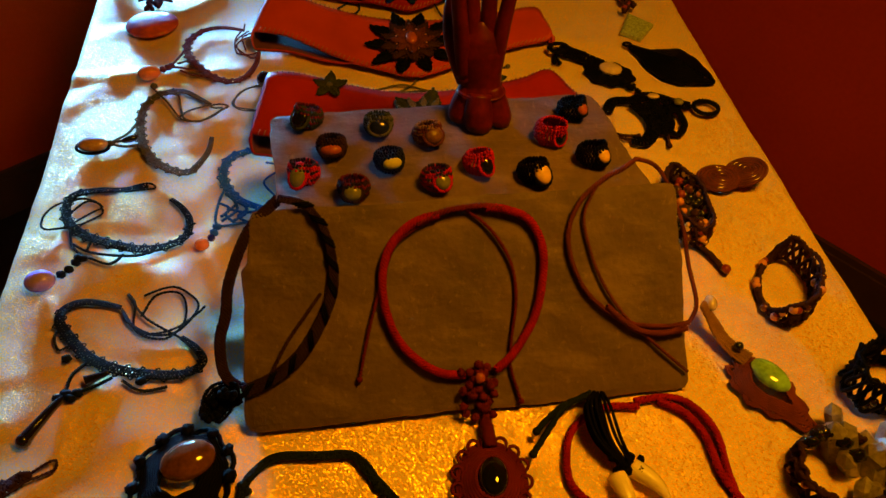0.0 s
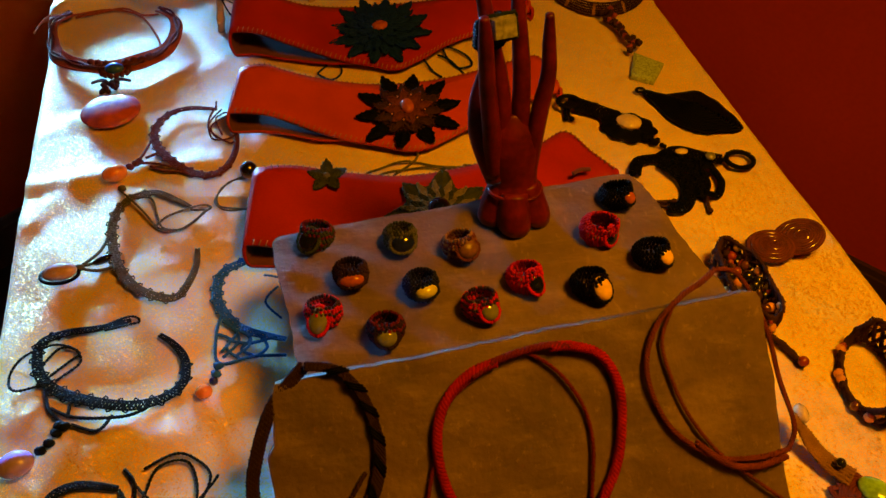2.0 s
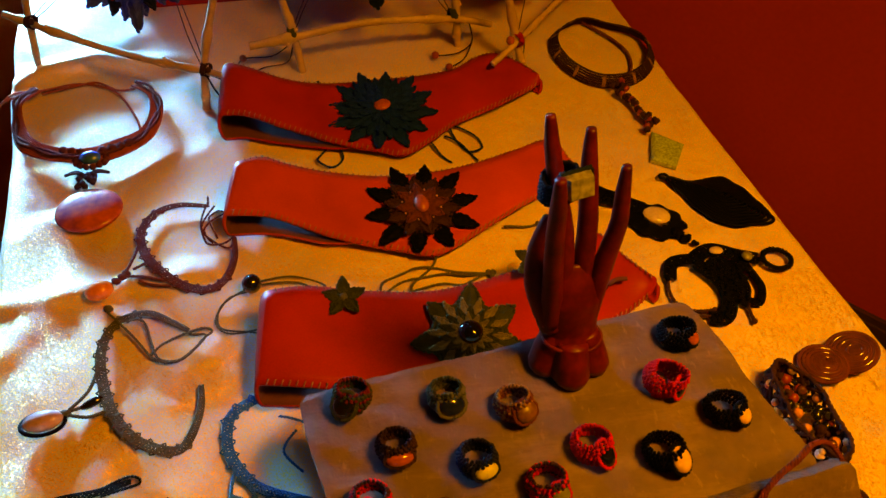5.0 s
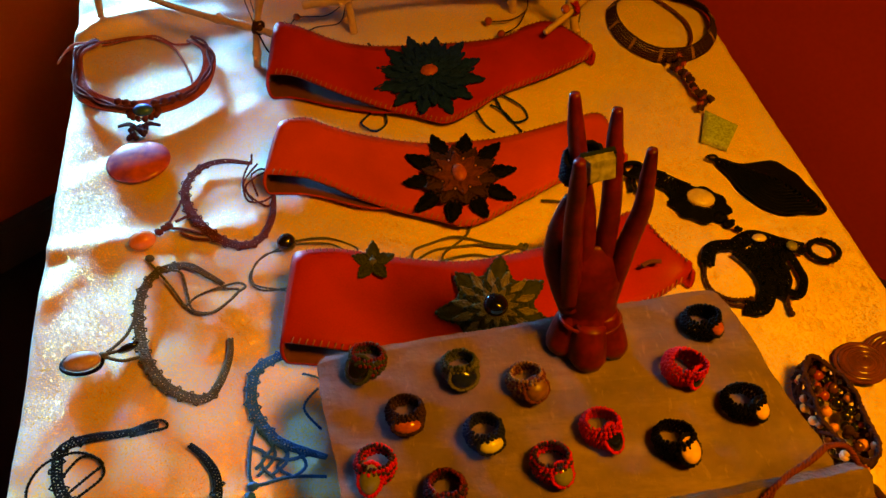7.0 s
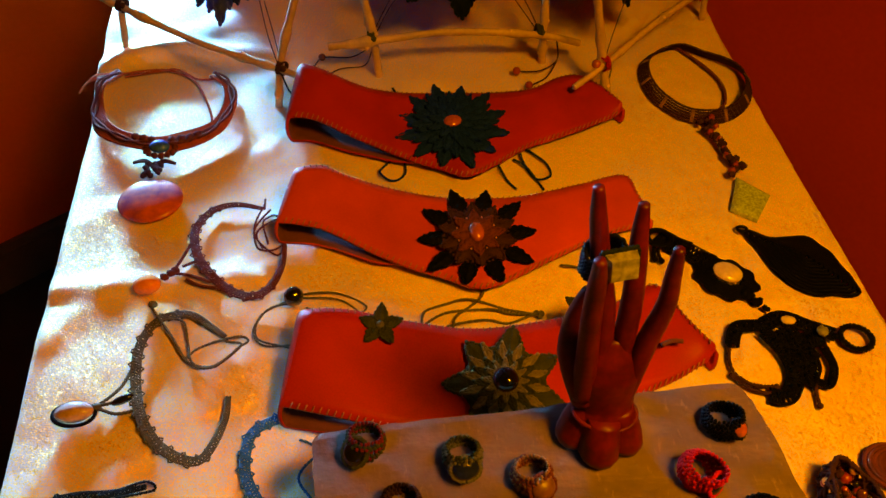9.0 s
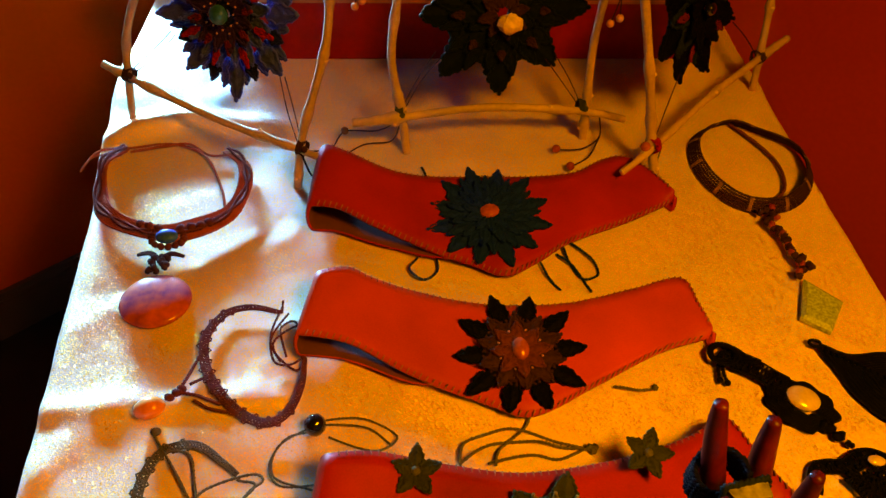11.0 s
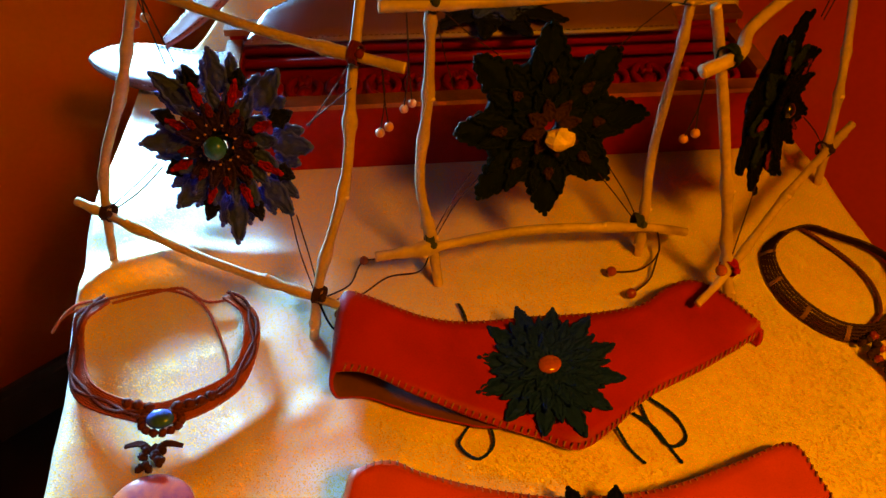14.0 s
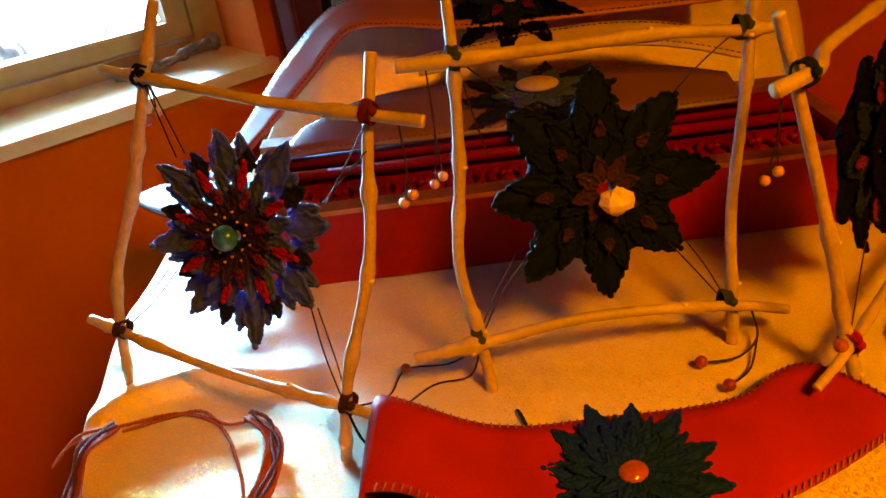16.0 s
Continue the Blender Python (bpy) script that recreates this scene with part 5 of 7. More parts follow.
def stick(name, pts, r0, r1, parent, seed):
    """A peeled stick with bends, swellings and sawn ends."""
    R = random.Random(seed)
    a = [Vector(p) for p in pts]
    P = spline(a, 14) if len(a) > 2 else spline([a[0], a[0].lerp(a[1], 0.35) + Vector((R.uniform(-1, 1), R.uniform(-1, 1), R.uniform(-1, 1))) * 0.0022, a[0].lerp(a[1], 0.7) + Vector((R.uniform(-1, 1), R.uniform(-1, 1), R.uniform(-1, 1))) * 0.0022, a[1]], 14)
    n = len(P)
    bumps = [(R.uniform(0.08, 0.92), R.uniform(0.0008, 0.0016)) for _ in range(5)]
    rad = []
    for i in range(n):
        s = i / (n - 1)
        rad.append(0.88 * (r0 + (r1 - r0) * s) + sum(h * math.exp(-((s - c) / 0.022) ** 2) for c, h in bumps) + R.uniform(-1, 1) * 0.00015)
    ob = part(name, tube(Geo(), P, rad, 10), STICK, parent)
    for p, q, r in ((P[0], P[1], rad[0]), (P[-1], P[-2], rad[-1])):
        d = (p - q).normalized()
        part("sawn_end", tube(Geo(), [p - d * 0.0002, p + d * 0.0006], r * 0.96, 10), STICK_END, ob)
    for c, h in bumps[:3]:
        k = int(c * (n - 1))
        t = (P[min(k + 1, n - 1)] - P[k - 1]).normalized()
        o = t.orthogonal().normalized()
        o.rotate(Matrix.Rotation(R.uniform(0, 6.28), 3, t))
        part("twig_stub", ball(Geo(), P[k] + o * (rad[k] * 0.85), (0.0022, 0.0022, 0.0018), nu=8, nv=5, lump=0.2, seed=k), STICK_END, ob)
    return ob


def lashing(at, along, r, mat, parent):
    g = Geo()
    t = Vector(along).normalized()
    u = t.orthogonal().normalized()
    v = t.cross(u)
    for k in range(5):
        c = Vector(at) + t * (0.0013 * (k - 2))
        tube(g, [c + (u * math.cos(q) + v * math.sin(q)) * (r * (1 + 0.1 * math.sin(3 * q + k))) for q in (2 * math.pi * i / 18 for i in range(18))], 0.0009, 5, closed=True)
    ball(g, Vector(at) + Vector((0.003, -r, 0.003)), 0.0028, lump=0.4, nu=8, nv=5)
    part("lashing", g, mat, parent)


def string(pts, parent, mat=None, r=0.0005):
    part("string", tube(Geo(), spline(pts, 6), r, 5), mat or DEEPBROWN, parent)


def bead(at, r, parent, mat=None, label=""):
    part("bead", ball(Geo(), at, r, nu=12, nv=8), mat or WOODBEAD, parent, label)


def hanging_beads(top, drop, parent, n=2, mat=None):
    x, y, z = top
    for k in range(n):
        e = Vector((x + 0.006 * (k - 0.5 * (n - 1)), y - 0.002 * k, z - drop + 0.006 * k))
        string([top, (x + 0.001, y, z - drop * 0.5), e], parent)
        bead(e, 0.0032, parent, mat)


# frame with the dark blue star
fr = thing("stick_frame", "upright frame of four lashed peeled sticks holding a blue star", "frame", (-0.27, 0.87, cloth_z(-0.27, 0.87)), "stick frames")
zf = cloth_z(-0.362, 0.900)
stick("upright", [(-0.3575, 0.9035, zf), (-0.347, 0.919, 0.84), (-0.322, 0.937, 0.90), (-0.305, 0.955, 0.955), (-0.288, 0.974, 1.008)], 0.0040, 0.0042, fr, 11)
stick("upright", [(-0.194, 0.8335, cloth_z(-0.194, 0.8335)), (-0.186, 0.846, 0.80), (-0.164, 0.870, 0.87), (-0.157, 0.890, 0.93), (-0.149, 0.907, 0.981)], 0.0042, 0.0038, fr, 12)
stick("crossbar", [(-0.330, 0.966, 0.972), (-0.300, 0.952, 0.968), (-0.215, 0.912, 0.958), (-0.150, 0.888, 0.952), (-0.123, 0.880, 0.949)], 0.0034, 0.0042, fr, 13)
stick("crossbar", [(-0.375, 0.918, 0.813), (-0.348, 0.907, 0.807), (-0.270, 0.872, 0.794), (-0.188, 0.838, 0.789), (-0.160, 0.826, 0.787)], 0.0040, 0.0036, fr, 14)
for p, d, c in (((-0.302, 0.956, 0.968), (1, -0.4, 0), BLACK), ((-0.153, 0.891, 0.953), (1, -0.4, 0), MAROON), ((-0.351, 0.911, 0.808), (1, -0.4, 0), DEEPBROWN), ((-0.187, 0.841, 0.789), (1, -0.4, 0), DEEPBROWN)):
    lashing(p, d, 0.0062, c, fr)
for pts in ([(-0.302, 0.957, 0.966), (-0.294, 0.945, 0.942), (-0.286, 0.934, 0.920)], [(-0.300, 0.957, 0.966), (-0.288, 0.944, 0.938), (-0.280, 0.934, 0.922)], [(-0.153, 0.893, 0.951), (-0.170, 0.892, 0.925), (-0.187, 0.890, 0.900)],
            [(-0.156, 0.880, 0.935), (-0.172, 0.886, 0.918), (-0.188, 0.888, 0.902)], [(-0.351, 0.911, 0.810), (-0.325, 0.913, 0.832), (-0.303, 0.913, 0.853)], [(-0.349, 0.911, 0.808), (-0.322, 0.911, 0.828), (-0.300, 0.912, 0.850)],
            [(-0.187, 0.842, 0.790), (-0.193, 0.856, 0.815), (-0.200, 0.869, 0.841)], [(-0.190, 0.842, 0.790), (-0.199, 0.857, 0.815), (-0.204, 0.869, 0.841)]):
    string(pts, fr)
string([(-0.187, 0.836, 0.787), (-0.178, 0.825, 0.772), (-0.165, 0.826, 0.762), (-0.155, 0.834, 0.756)], fr, BLACK, 0.0009)
hanging_beads((-0.137, 0.884, 0.951), 0.052, fr, 2)
hanging_beads((-0.299, 0.955, 0.966), 0.022, fr, 1)
hanging_beads((-0.308, 0.957, 0.968), 0.030, fr, 1, REDBEAD)
string([(-0.186, 0.840, 0.786), (-0.170, 0.880, 0.757), (-0.160, 0.907, 0.756), (-0.130, 0.910, 0.756), (-0.108, 0.897, 0.778)], fr, DEEPBROWN, 0.0007)
string([(-0.186, 0.840, 0.784), (-0.165, 0.868, 0.755), (-0.140, 0.890, 0.755), (-0.115, 0.893, 0.758), (-0.107, 0.896, 0.775)], fr, DEEPBROWN, 0.0007)
for p in ((-0.160, 0.907, 0.757), (-0.176, 0.862, 0.757), (-0.166, 0.858, 0.758), (-0.176, 0.850, 0.757)):
    bead(p, 0.0038, fr, CARNELIAN)

nrm = Vector((0.163, -0.072, -0.02)).cross(Vector((0.036, 0.054, 0.164))).normalized()
nrm = nrm if nrm.y < 0 else -nrm
star("hanging_star", "dark blue knotted star with red knots in a stick frame", frame_of((-0.245, 0.901, 0.879), nrm, 0.2),
     [(8, 0.034, 0.067, 0.0085, 4, 0.0013, 0.002, NAVY, 0.0, 0.004), (16, 0.036, 0.058, 0.0058, 4, 0.0012, 0.0, NAVY, 0.17, 0.002), (8, 0.040, 0.056, 0.0055, 3, 0.0012, 0.005, INK, 0.39, 0.0), (16, 0.022, 0.043, 0.0050, 4, 0.0012, 0.004, NAVY, 0.1, 0.004),
      (12, 0.010, 0.030, 0.0050, 4, 0.0012, 0.009, VIOLETCORD, 0.2, 0.004), (8, 0.028, 0.045, 0.0026, 3, 0.0011, 0.008, RED, 0.39, 0.0), (8, 0.020, 0.030, 0.0022, 3, 0.001, 0.0125, MAROON, 0.1, 0.0)],
     OPALBLUE, (0.0085, 0.0085, 0.007), (0, 0, 0.017), back=(0.026, 0.001, INK), seeds=0.016)

# frame with the green-black star
fm = thing("stick_frame", "upright frame of four lashed peeled sticks holding a dark green star", "frame", (-0.02, 0.90, cloth_z(-0.02, 0.90)), "stick frames")
stick("upright", [(-0.100, 0.886, cloth_z(-0.1, 0.886)), (-0.105, 0.895, 0.79), (-0.114, 0.908, 0.84), (-0.108, 0.924, 0.90), (-0.106, 0.938, 0.962), (-0.1065, 0.946, 0.995)], 0.0046, 0.0038, fm, 21)
stick("upright", [(0.069, 0.919, cloth_z(0.069, 0.919)), (0.066, 0.921, 0.79), (0.065, 0.936, 0.85), (0.073, 0.955, 0.92), (0.077, 0.968, 0.962), (0.083, 0.978, 1.005)], 0.0044, 0.0040, fm, 22)
stick("crossbar", [(-0.139, 0.926, 0.966), (-0.105, 0.931, 0.965), (-0.045, 0.942, 0.963), (0.020, 0.955, 0.961), (0.069, 0.961, 0.956), (0.092, 0.966, 0.955)], 0.0048, 0.0040, fm, 23)
stick("crossbar", [(-0.148, 0.882, 0.786), (-0.107, 0.888, 0.789), (-0.030, 0.903, 0.793), (0.060, 0.913, 0.786), (0.105, 0.922, 0.772)], 0.0046, 0.0040, fm, 24)
for p, c in (((-0.106, 0.935, 0.965), MOSS), ((0.070, 0.965, 0.957), MOSS), ((-0.107, 0.893, 0.790), MOSS), ((0.061, 0.918, 0.787), MOSS)):
    lashing(p, (1, 0.17, 0), 0.0066, c, fm)
for pts in ([(-0.104, 0.937, 0.962), (-0.097, 0.934, 0.930), (-0.090, 0.928, 0.905)], [(-0.102, 0.937, 0.962), (-0.080, 0.936, 0.942), (-0.060, 0.934, 0.928)], [(0.068, 0.966, 0.955), (0.045, 0.957, 0.940), (0.028, 0.950, 0.926)],
            [(-0.106, 0.894, 0.792), (-0.092, 0.904, 0.818), (-0.076, 0.914, 0.842)], [(-0.103, 0.894, 0.792), (-0.088, 0.904, 0.818), (-0.070, 0.913, 0.838)], [(0.060, 0.919, 0.790), (0.046, 0.921, 0.815), (0.030, 0.924, 0.838)], [(0.057, 0.919, 0.790), (0.040, 0.920, 0.812), (0.022, 0.922, 0.834)]):
    string(pts, fm)
hanging_beads((-0.122, 0.930, 0.962), 0.075, fm, 2)
string([(0.082, 0.925, 0.772), (0.083, 0.912, 0.758), (0.065, 0.895, 0.756), (0.040, 0.892, 0.756)], fm, DEEPBROWN, 0.0008)
string([(0.083, 0.912, 0.757), (0.070, 0.885, 0.755), (0.051, 0.868, 0.756)], fm, DEEPBROWN, 0.0008)
bead((0.040, 0.892, 0.757), 0.0042, fm, REDBEAD)
bead((0.051, 0.868, 0.757), 0.0042, fm, REDBEAD)

nrm = Vector((1, 0.172, 0)).cross(Vector((-0.002, 0.042, 0.174))).normalized()
hs = star("hanging_star", "black-green knotted star with ochre stone in a stick frame", frame_of((-0.021, 0.928, 0.876), nrm if nrm.y < 0 else -nrm, 0.0),
          [(8, 0.030, 0.073, 0.0145, 6, 0.0013, 0.0, BLACKGREEN, math.pi / 2, 0.0), (16, 0.030, 0.055, 0.0060, 4, 0.0013, 0.003, BLACKGREEN, math.pi / 2 + 0.2, 0.0), (8, 0.016, 0.044, 0.0075, 4, 0.0012, 0.005, BLACKGREEN, math.pi / 2, 0.0), (8, 0.032, 0.041, 0.0030, 3, 0.0011, 0.007, DEEPBROWN, math.pi / 2, 0.0), (8, 0.008, 0.030, 0.0065, 4, 0.0012, 0.007, BLACKGREEN, math.pi / 2 + 0.39, 0.0), (8, 0.005, 0.021, 0.005, 3, 0.0012, 0.010, DEEPBROWN, 0.2, 0.0)],
          None, 0, (0, 0, 0), back=(0.045, -0.001, BLACKGREEN))
g = ball(Geo(), (-0.014, 0.910, 0.874), (0.0105, 0.007, 0.0095), nu=9, nv=6, lump=0.35, seed=4)
part("stone", g, OCHRESTONE, hs, "lump of raw ochre stone", flat=True)

# frame turned away, with the black star
fs = thing("stick_frame", "upright stick frame turned aside, holding a black star", "frame", (0.19, 0.93, cloth_z(0.19, 0.93)), "stick frames")
stick("upright", [(0.130, 0.862, cloth_z(0.13, 0.862)), (0.120, 0.872, 0.785), (0.104, 0.880, 0.85), (0.085, 0.893, 0.92), (0.073, 0.894, 0.955), (0.0625, 0.892, 0.983)], 0.0046, 0.0040, fs, 31)
stick("upright", [(0.257, 1.007, cloth_z(0.257, 1.007)), (0.248, 1.02, 0.84), (0.240, 1.04, 0.91), (0.228, 1.055, 0.97)], 0.0042, 0.0038, fs, 32)
stick("crossbar", [(0.060, 0.878, 0.9475), (0.085, 0.890, 0.953), (0.105, 0.925, 0.953), (0.160, 0.980, 0.958), (0.225, 1.042, 0.962), (0.245, 1.06, 0.965)], 0.0052, 0.0040, fs, 33)
stick("crossbar", [(0.090, 0.838, 0.778), (0.120, 0.866, 0.783), (0.185, 0.938, 0.790), (0.250, 1.006, 0.790), (0.290, 1.045, 0.792)], 0.0034, 0.0044, fs, 34)
for p, c in (((0.078, 0.888, 0.952), DARKGREEN), ((0.121, 0.869, 0.784), RED), ((0.228, 1.048, 0.962), DEEPBROWN), ((0.251, 1.011, 0.790), DEEPBROWN)):
    lashing(p, (0.66, 0.72, 0), 0.0068, c, fs)
for pts in ([(0.225, 1.045, 0.958), (0.205, 1.015, 0.945), (0.190, 0.995, 0.925)], [(0.228, 1.045, 0.958), (0.212, 1.020, 0.940), (0.196, 1.0, 0.920)], [(0.121, 0.870, 0.785), (0.128, 0.885, 0.81), (0.138, 0.905, 0.835)], [(0.250, 1.010, 0.79), (0.225, 0.995, 0.82), (0.2, 0.98, 0.845)]):
    string(pts, fs)
hanging_beads((0.066, 0.884, 0.945), 0.052, fs, 2)
string([(0.121, 0.869, 0.784), (0.132, 0.878, 0.772), (0.126, 0.868, 0.757), (0.112, 0.866, 0.757)], fs, OLIVE, 0.0008)
bead((0.112, 0.862, 0.788), 0.0045, fs, CARNELIAN)
nrm = Vector((0.66, 0.72, 0)).cross(Vector((-0.03, 0.02, 0.19))).normalized()
star("hanging_star", "black knotted star with dark red knots in a frame", frame_of((0.150, 0.945, 0.878), nrm if nrm.y < 0 else -nrm, 0.3),
     [(8, 0.024, 0.068, 0.0160, 6, 0.0013, 0.0, BLACK, 0.0, 0.004), (8, 0.014, 0.050, 0.010, 5, 0.0013, 0.004, DARKGREEN, 0.39, 0.0), (8, 0.010, 0.036, 0.008, 5, 0.0012, 0.009, BLACK, 0.1, 0.004), (5, 0.030, 0.046, 0.003, 3, 0.0011, 0.008, MAROON, 0.2, 0.0)],
     JET, (0.006, 0.006, 0.005), (0, 0, 0.012), back=(0.040, -0.001, BLACK))

# ---- carved chest behind the frames ----
CH = Matrix.Translation((-0.287, 1.029, 0.7515)) @ Matrix.Rotation(0.072, 4, "Z")
ch = thing("carved_chest", "long low dark red lacquered chest with a carved gilt-edged top", "chest", (-0.03, 1.09, 0.7515))
LEN = 0.505
part("front_panel", box(Geo(), (0, 0, 0), (LEN, 0.015, 0.066), CH), CHEST, ch, flat=True)
for x in (0, LEN - 0.014):
    part("end_panel", box(Geo(), (x, 0.0155, 0), (x + 0.014, 0.105, 0.074), CH), CHEST, ch, flat=True)
    part("end_rim", box(Geo(), (x - 0.002, 0.0145, 0.0742), (x + 0.013, 0.1035, 0.080), CH), GILT, ch, "worn gilt end rim", flat=True)
part("back_panel", box(Geo(), (0, 0.1055, 0), (LEN, 0.12, 0.083), CH), CHEST, ch, flat=True)
part("ledge", box(Geo(), (-0.003, -0.003, 0.0665), (LEN + 0.003, 0.014, 0.071), CH), GILT, ch, "worn gilt ledge", flat=True)
part("rim", box(Geo(), (-0.004, 0.104, 0.0835), (LEN + 0.004, 0.124, 0.090), CH), GILT, ch, "worn gilt rim", flat=True)
part("carving_ground", box(Geo(), (0.015, 0.016, 0.050), (LEN - 0.015, 0.104, 0.056), CH), CHEST, ch, flat=True)
for y, z, r in ((0.092, 0.076, 0.0070), (0.078, 0.068, 0.0050), (0.101, 0.0815, 0.0035)):
    part("moulding", tube(Geo(), [CH @ Vector((0.015, y, z)), CH @ Vector((LEN - 0.015, y, z))], r, 10), CHEST, ch)
for k in range(13):
    x = 0.034 + 0.0365 * k
    g = Geo()
    for e in (-1, 1):
        tube(g, spline([CH @ Vector(p) for p in ((x, 0.026, 0.0575), (x + e * 0.011, 0.034, 0.059), (x + e * 0.014, 0.048, 0.060), (x + e * 0.006, 0.060, 0.061), (x + e * 0.002, 0.050, 0.060))], 6), 0.0036, 7)
    ball(g, CH @ Vector((x, 0.040, 0.058)), (0.007, 0.010, 0.004), nu=10, nv=6)
    part("carved_scroll", g, CHEST, ch)

# ---- necklaces draped over the leaning slate ----


def woven(g, line, width, rows, strand, across, taper=None, pitch=0.0045):
    """Parallel cords side by side along a line, a flat woven strap; across(i, p) gives the sideways direction."""
    for k in range(rows):
        q = k / max(1, rows - 1) - 0.5
        pts = [p + across(i, p) * (q * width * (taper(i / (len(line) - 1)) if taper else 1)) for i, p in enumerate(line)]
        rope(g, pts, strand * 0.6, strand * 0.85, 2, pitch, 0.0016, 5)
    return g


def sideways(line, normal):
    n = Vector(normal)

    def f(i, p):
        t = (line[min(i + 1, len(line) - 1)] - line[max(i - 1, 0)]).normalized()
        s = t.cross(n)
        return s.normalized() if s.length > 1e-6 else Vector((1, 0, 0))
    return f


# striped plum collar with the tiger stone pendant
tg = thing("necklace", "plum striped woven collar with a big brown stone pendant", "necklace", (-0.124, 0.21, 0.752), "necklaces on the slate")
line = spline(on_slate([(0.024, -0.009), (0.039, -0.004), (0.049, 0.010), (0.053, 0.028), (0.052, 0.048), (0.043, 0.068), (0.028, 0.088), (0.010, 0.100), (-0.008, 0.106)], 0.0035), 8)
part("woven_strap", woven(Geo(), line, 0.0056, 6, 0.0009, sideways(line, SN), lambda s: 0.55 + 0.6 * smooth_step(0.2, 0.8, s)), PLUM, tg)
line2 = spline(on_slate([(-0.009, 0.104), (-0.018, 0.093), (-0.019, 0.072), (-0.014, 0.056), (-0.010, 0.036), (0.004, 0.008), (0.024, -0.009)], 0.0), 8)
line2 = [p + Vector((0, 0, -0.004 * math.sin(math.pi * i / len(line2)))) for i, p in enumerate(line2)]
part("woven_strap", woven(Geo(), line2, 0.0048, 5, 0.0010, sideways(line2, SN)), PLUM, tg)
g = Geo()
across = sideways(line, SN)
for i in range(8, len(line) - 2, 6):
    g = Geo()
    s = across(i, line[i])
    t = (line[i + 1] - line[i - 1]).normalized()
    for d in range(3):
        b0 = line[i] + t * (0.0018 * (d - 1)) + SN * 0.0013
        tube(g, [b0 - s * 0.0031 + t * 0.004, b0, b0 + s * 0.0031 - t * 0.004], 0.0008, 5)
    part("stripe", g, BLACK, tg, "black slanting stripe")
part("tie_cord", rope(Geo(), spline(on_slate([(0.010, 0.097), (0.022, 0.078), (0.035, 0.062), (0.045, 0.050)], 0.003), 6), 0.0006, 0.0008, 2, 0.006, 0.0016, 5), DEEPBROWN, tg)
g = Geo()
down = [SA + SU * -0.009 + SV * 0.106 + SN * 0.004, Vector((-0.110, 0.244, 0.768)), Vector((-0.113, 0.238, 0.765)), Vector((-0.116, 0.230, 0.764))]
P = spline(down, 8)
woven(g, P, 0.015, 8, 0.0011, sideways(P, (0.1, -0.6, 0.7)), lambda s: 0.7 + 0.5 * math.sin(math.pi * s))
for k in range(26):
    t = rng.random()
    p = P[int(t * (len(P) - 1))]
    ball(g, p + Vector((rng.uniform(-0.006, 0.006), rng.uniform(-0.004, 0.004), 0.002)), 0.0026, lump=0.4, nu=8, nv=5, seed=k)
tagged(part("knotted_hanger", g, BLACK, tg), kind="stuff")
g = Geo()
for k in range(9):
    sc = 1 - 0.06 * k
    oval = []
    for i in range(44):
        t = 2 * math.pi * i / 44
        w = 1 + (0.16 * abs(math.sin(4 * t)) if k == 0 else 0.05 * math.sin(7 * t))
        oval.append(Vector((-0.126 + 0.0255 * sc * w * math.cos(t), 0.198 + 0.0285 * sc * w * math.sin(t), 0.7535 + 0.0006 * k)))
    tube(g, oval, 0.0016, 5, closed=True)
for k in range(11):
    t = 2 * math.pi * k / 11
    ball(g, (-0.126 + 0.0275 * math.cos(t), 0.198 + 0.030 * math.sin(t), 0.7555), (0.0042, 0.0042, 0.003), lump=0.5, nu=8, nv=5, seed=k)
part("knotted_frame", g, BLACK, tg)
part("stone", ball(Geo(), (-0.1235, 0.2055, 0.760), (0.0165, 0.0125, 0.0085), Matrix.Rotation(0.45, 4, "Z"), nu=24, nv=14), TIGER, tg, "large glossy brown stone")

# red plaited necklace
rd = thing("necklace", "thick red plaited necklace with a knotted dark stone pendant", "necklace", (0.055, 0.21, 0.752), "necklaces on the slate")
loop = spline(on_slate([(0.128, 0.110), (0.113, 0.107), (0.098, 0.096), (0.087, 0.080), (0.082, 0.058), (0.084, 0.037), (0.092, 0.022), (0.106, 0.012), (0.121, 0.009)], 0.0042), 10)
part("plait", rope(Geo(), loop, 0.0017, 0.0013, 4, 0.0085, 0.0011, 6), RED, rd)
loop2 = spline(on_slate([(0.148, 0.109), (0.158, 0.102), (0.168, 0.090), (0.177, 0.075), (0.183, 0.053), (0.184, 0.034), (0.177, 0.017), (0.162, 0.009), (0.149, 0.007)], 0.0042), 10)
part("plait", rope(Geo(), loop2, 0.0017, 0.0013, 4, 0.0085, 0.0011, 6), RED, rd)
part("plain_cord", rope(Geo(), spline(on_slate([(0.106, 0.014), (0.121, 0.008), (0.138, 0.006), (0.150, 0.006), (0.163, 0.009)], 0.005), 8), 0.0011, 0.0012, 3, 0.007, 0.0014, 6), MAROON, rd)
for pts in ([(0.138, 0.008), (0.148, 0.016), (0.157, 0.028), (0.164, 0.045), (0.165, 0.066), (0.160, 0.091), (0.158, 0.108), (0.163, 0.131)], [(0.118, 0.011), (0.104, 0.017), (0.091, 0.027), (0.081, 0.050), (0.072, 0.075), (0.063, 0.106)]):
    P = spline(on_slate(pts, 0.003), 8)
    g = rope(Geo(), P, 0.0006, 0.0008, 2, 0.005, 0.0016, 5)
    ball(g, P[-1], 0.0022, nu=8, nv=5)
    part("tie_cord", g, MAROON, rd)
g = Geo()
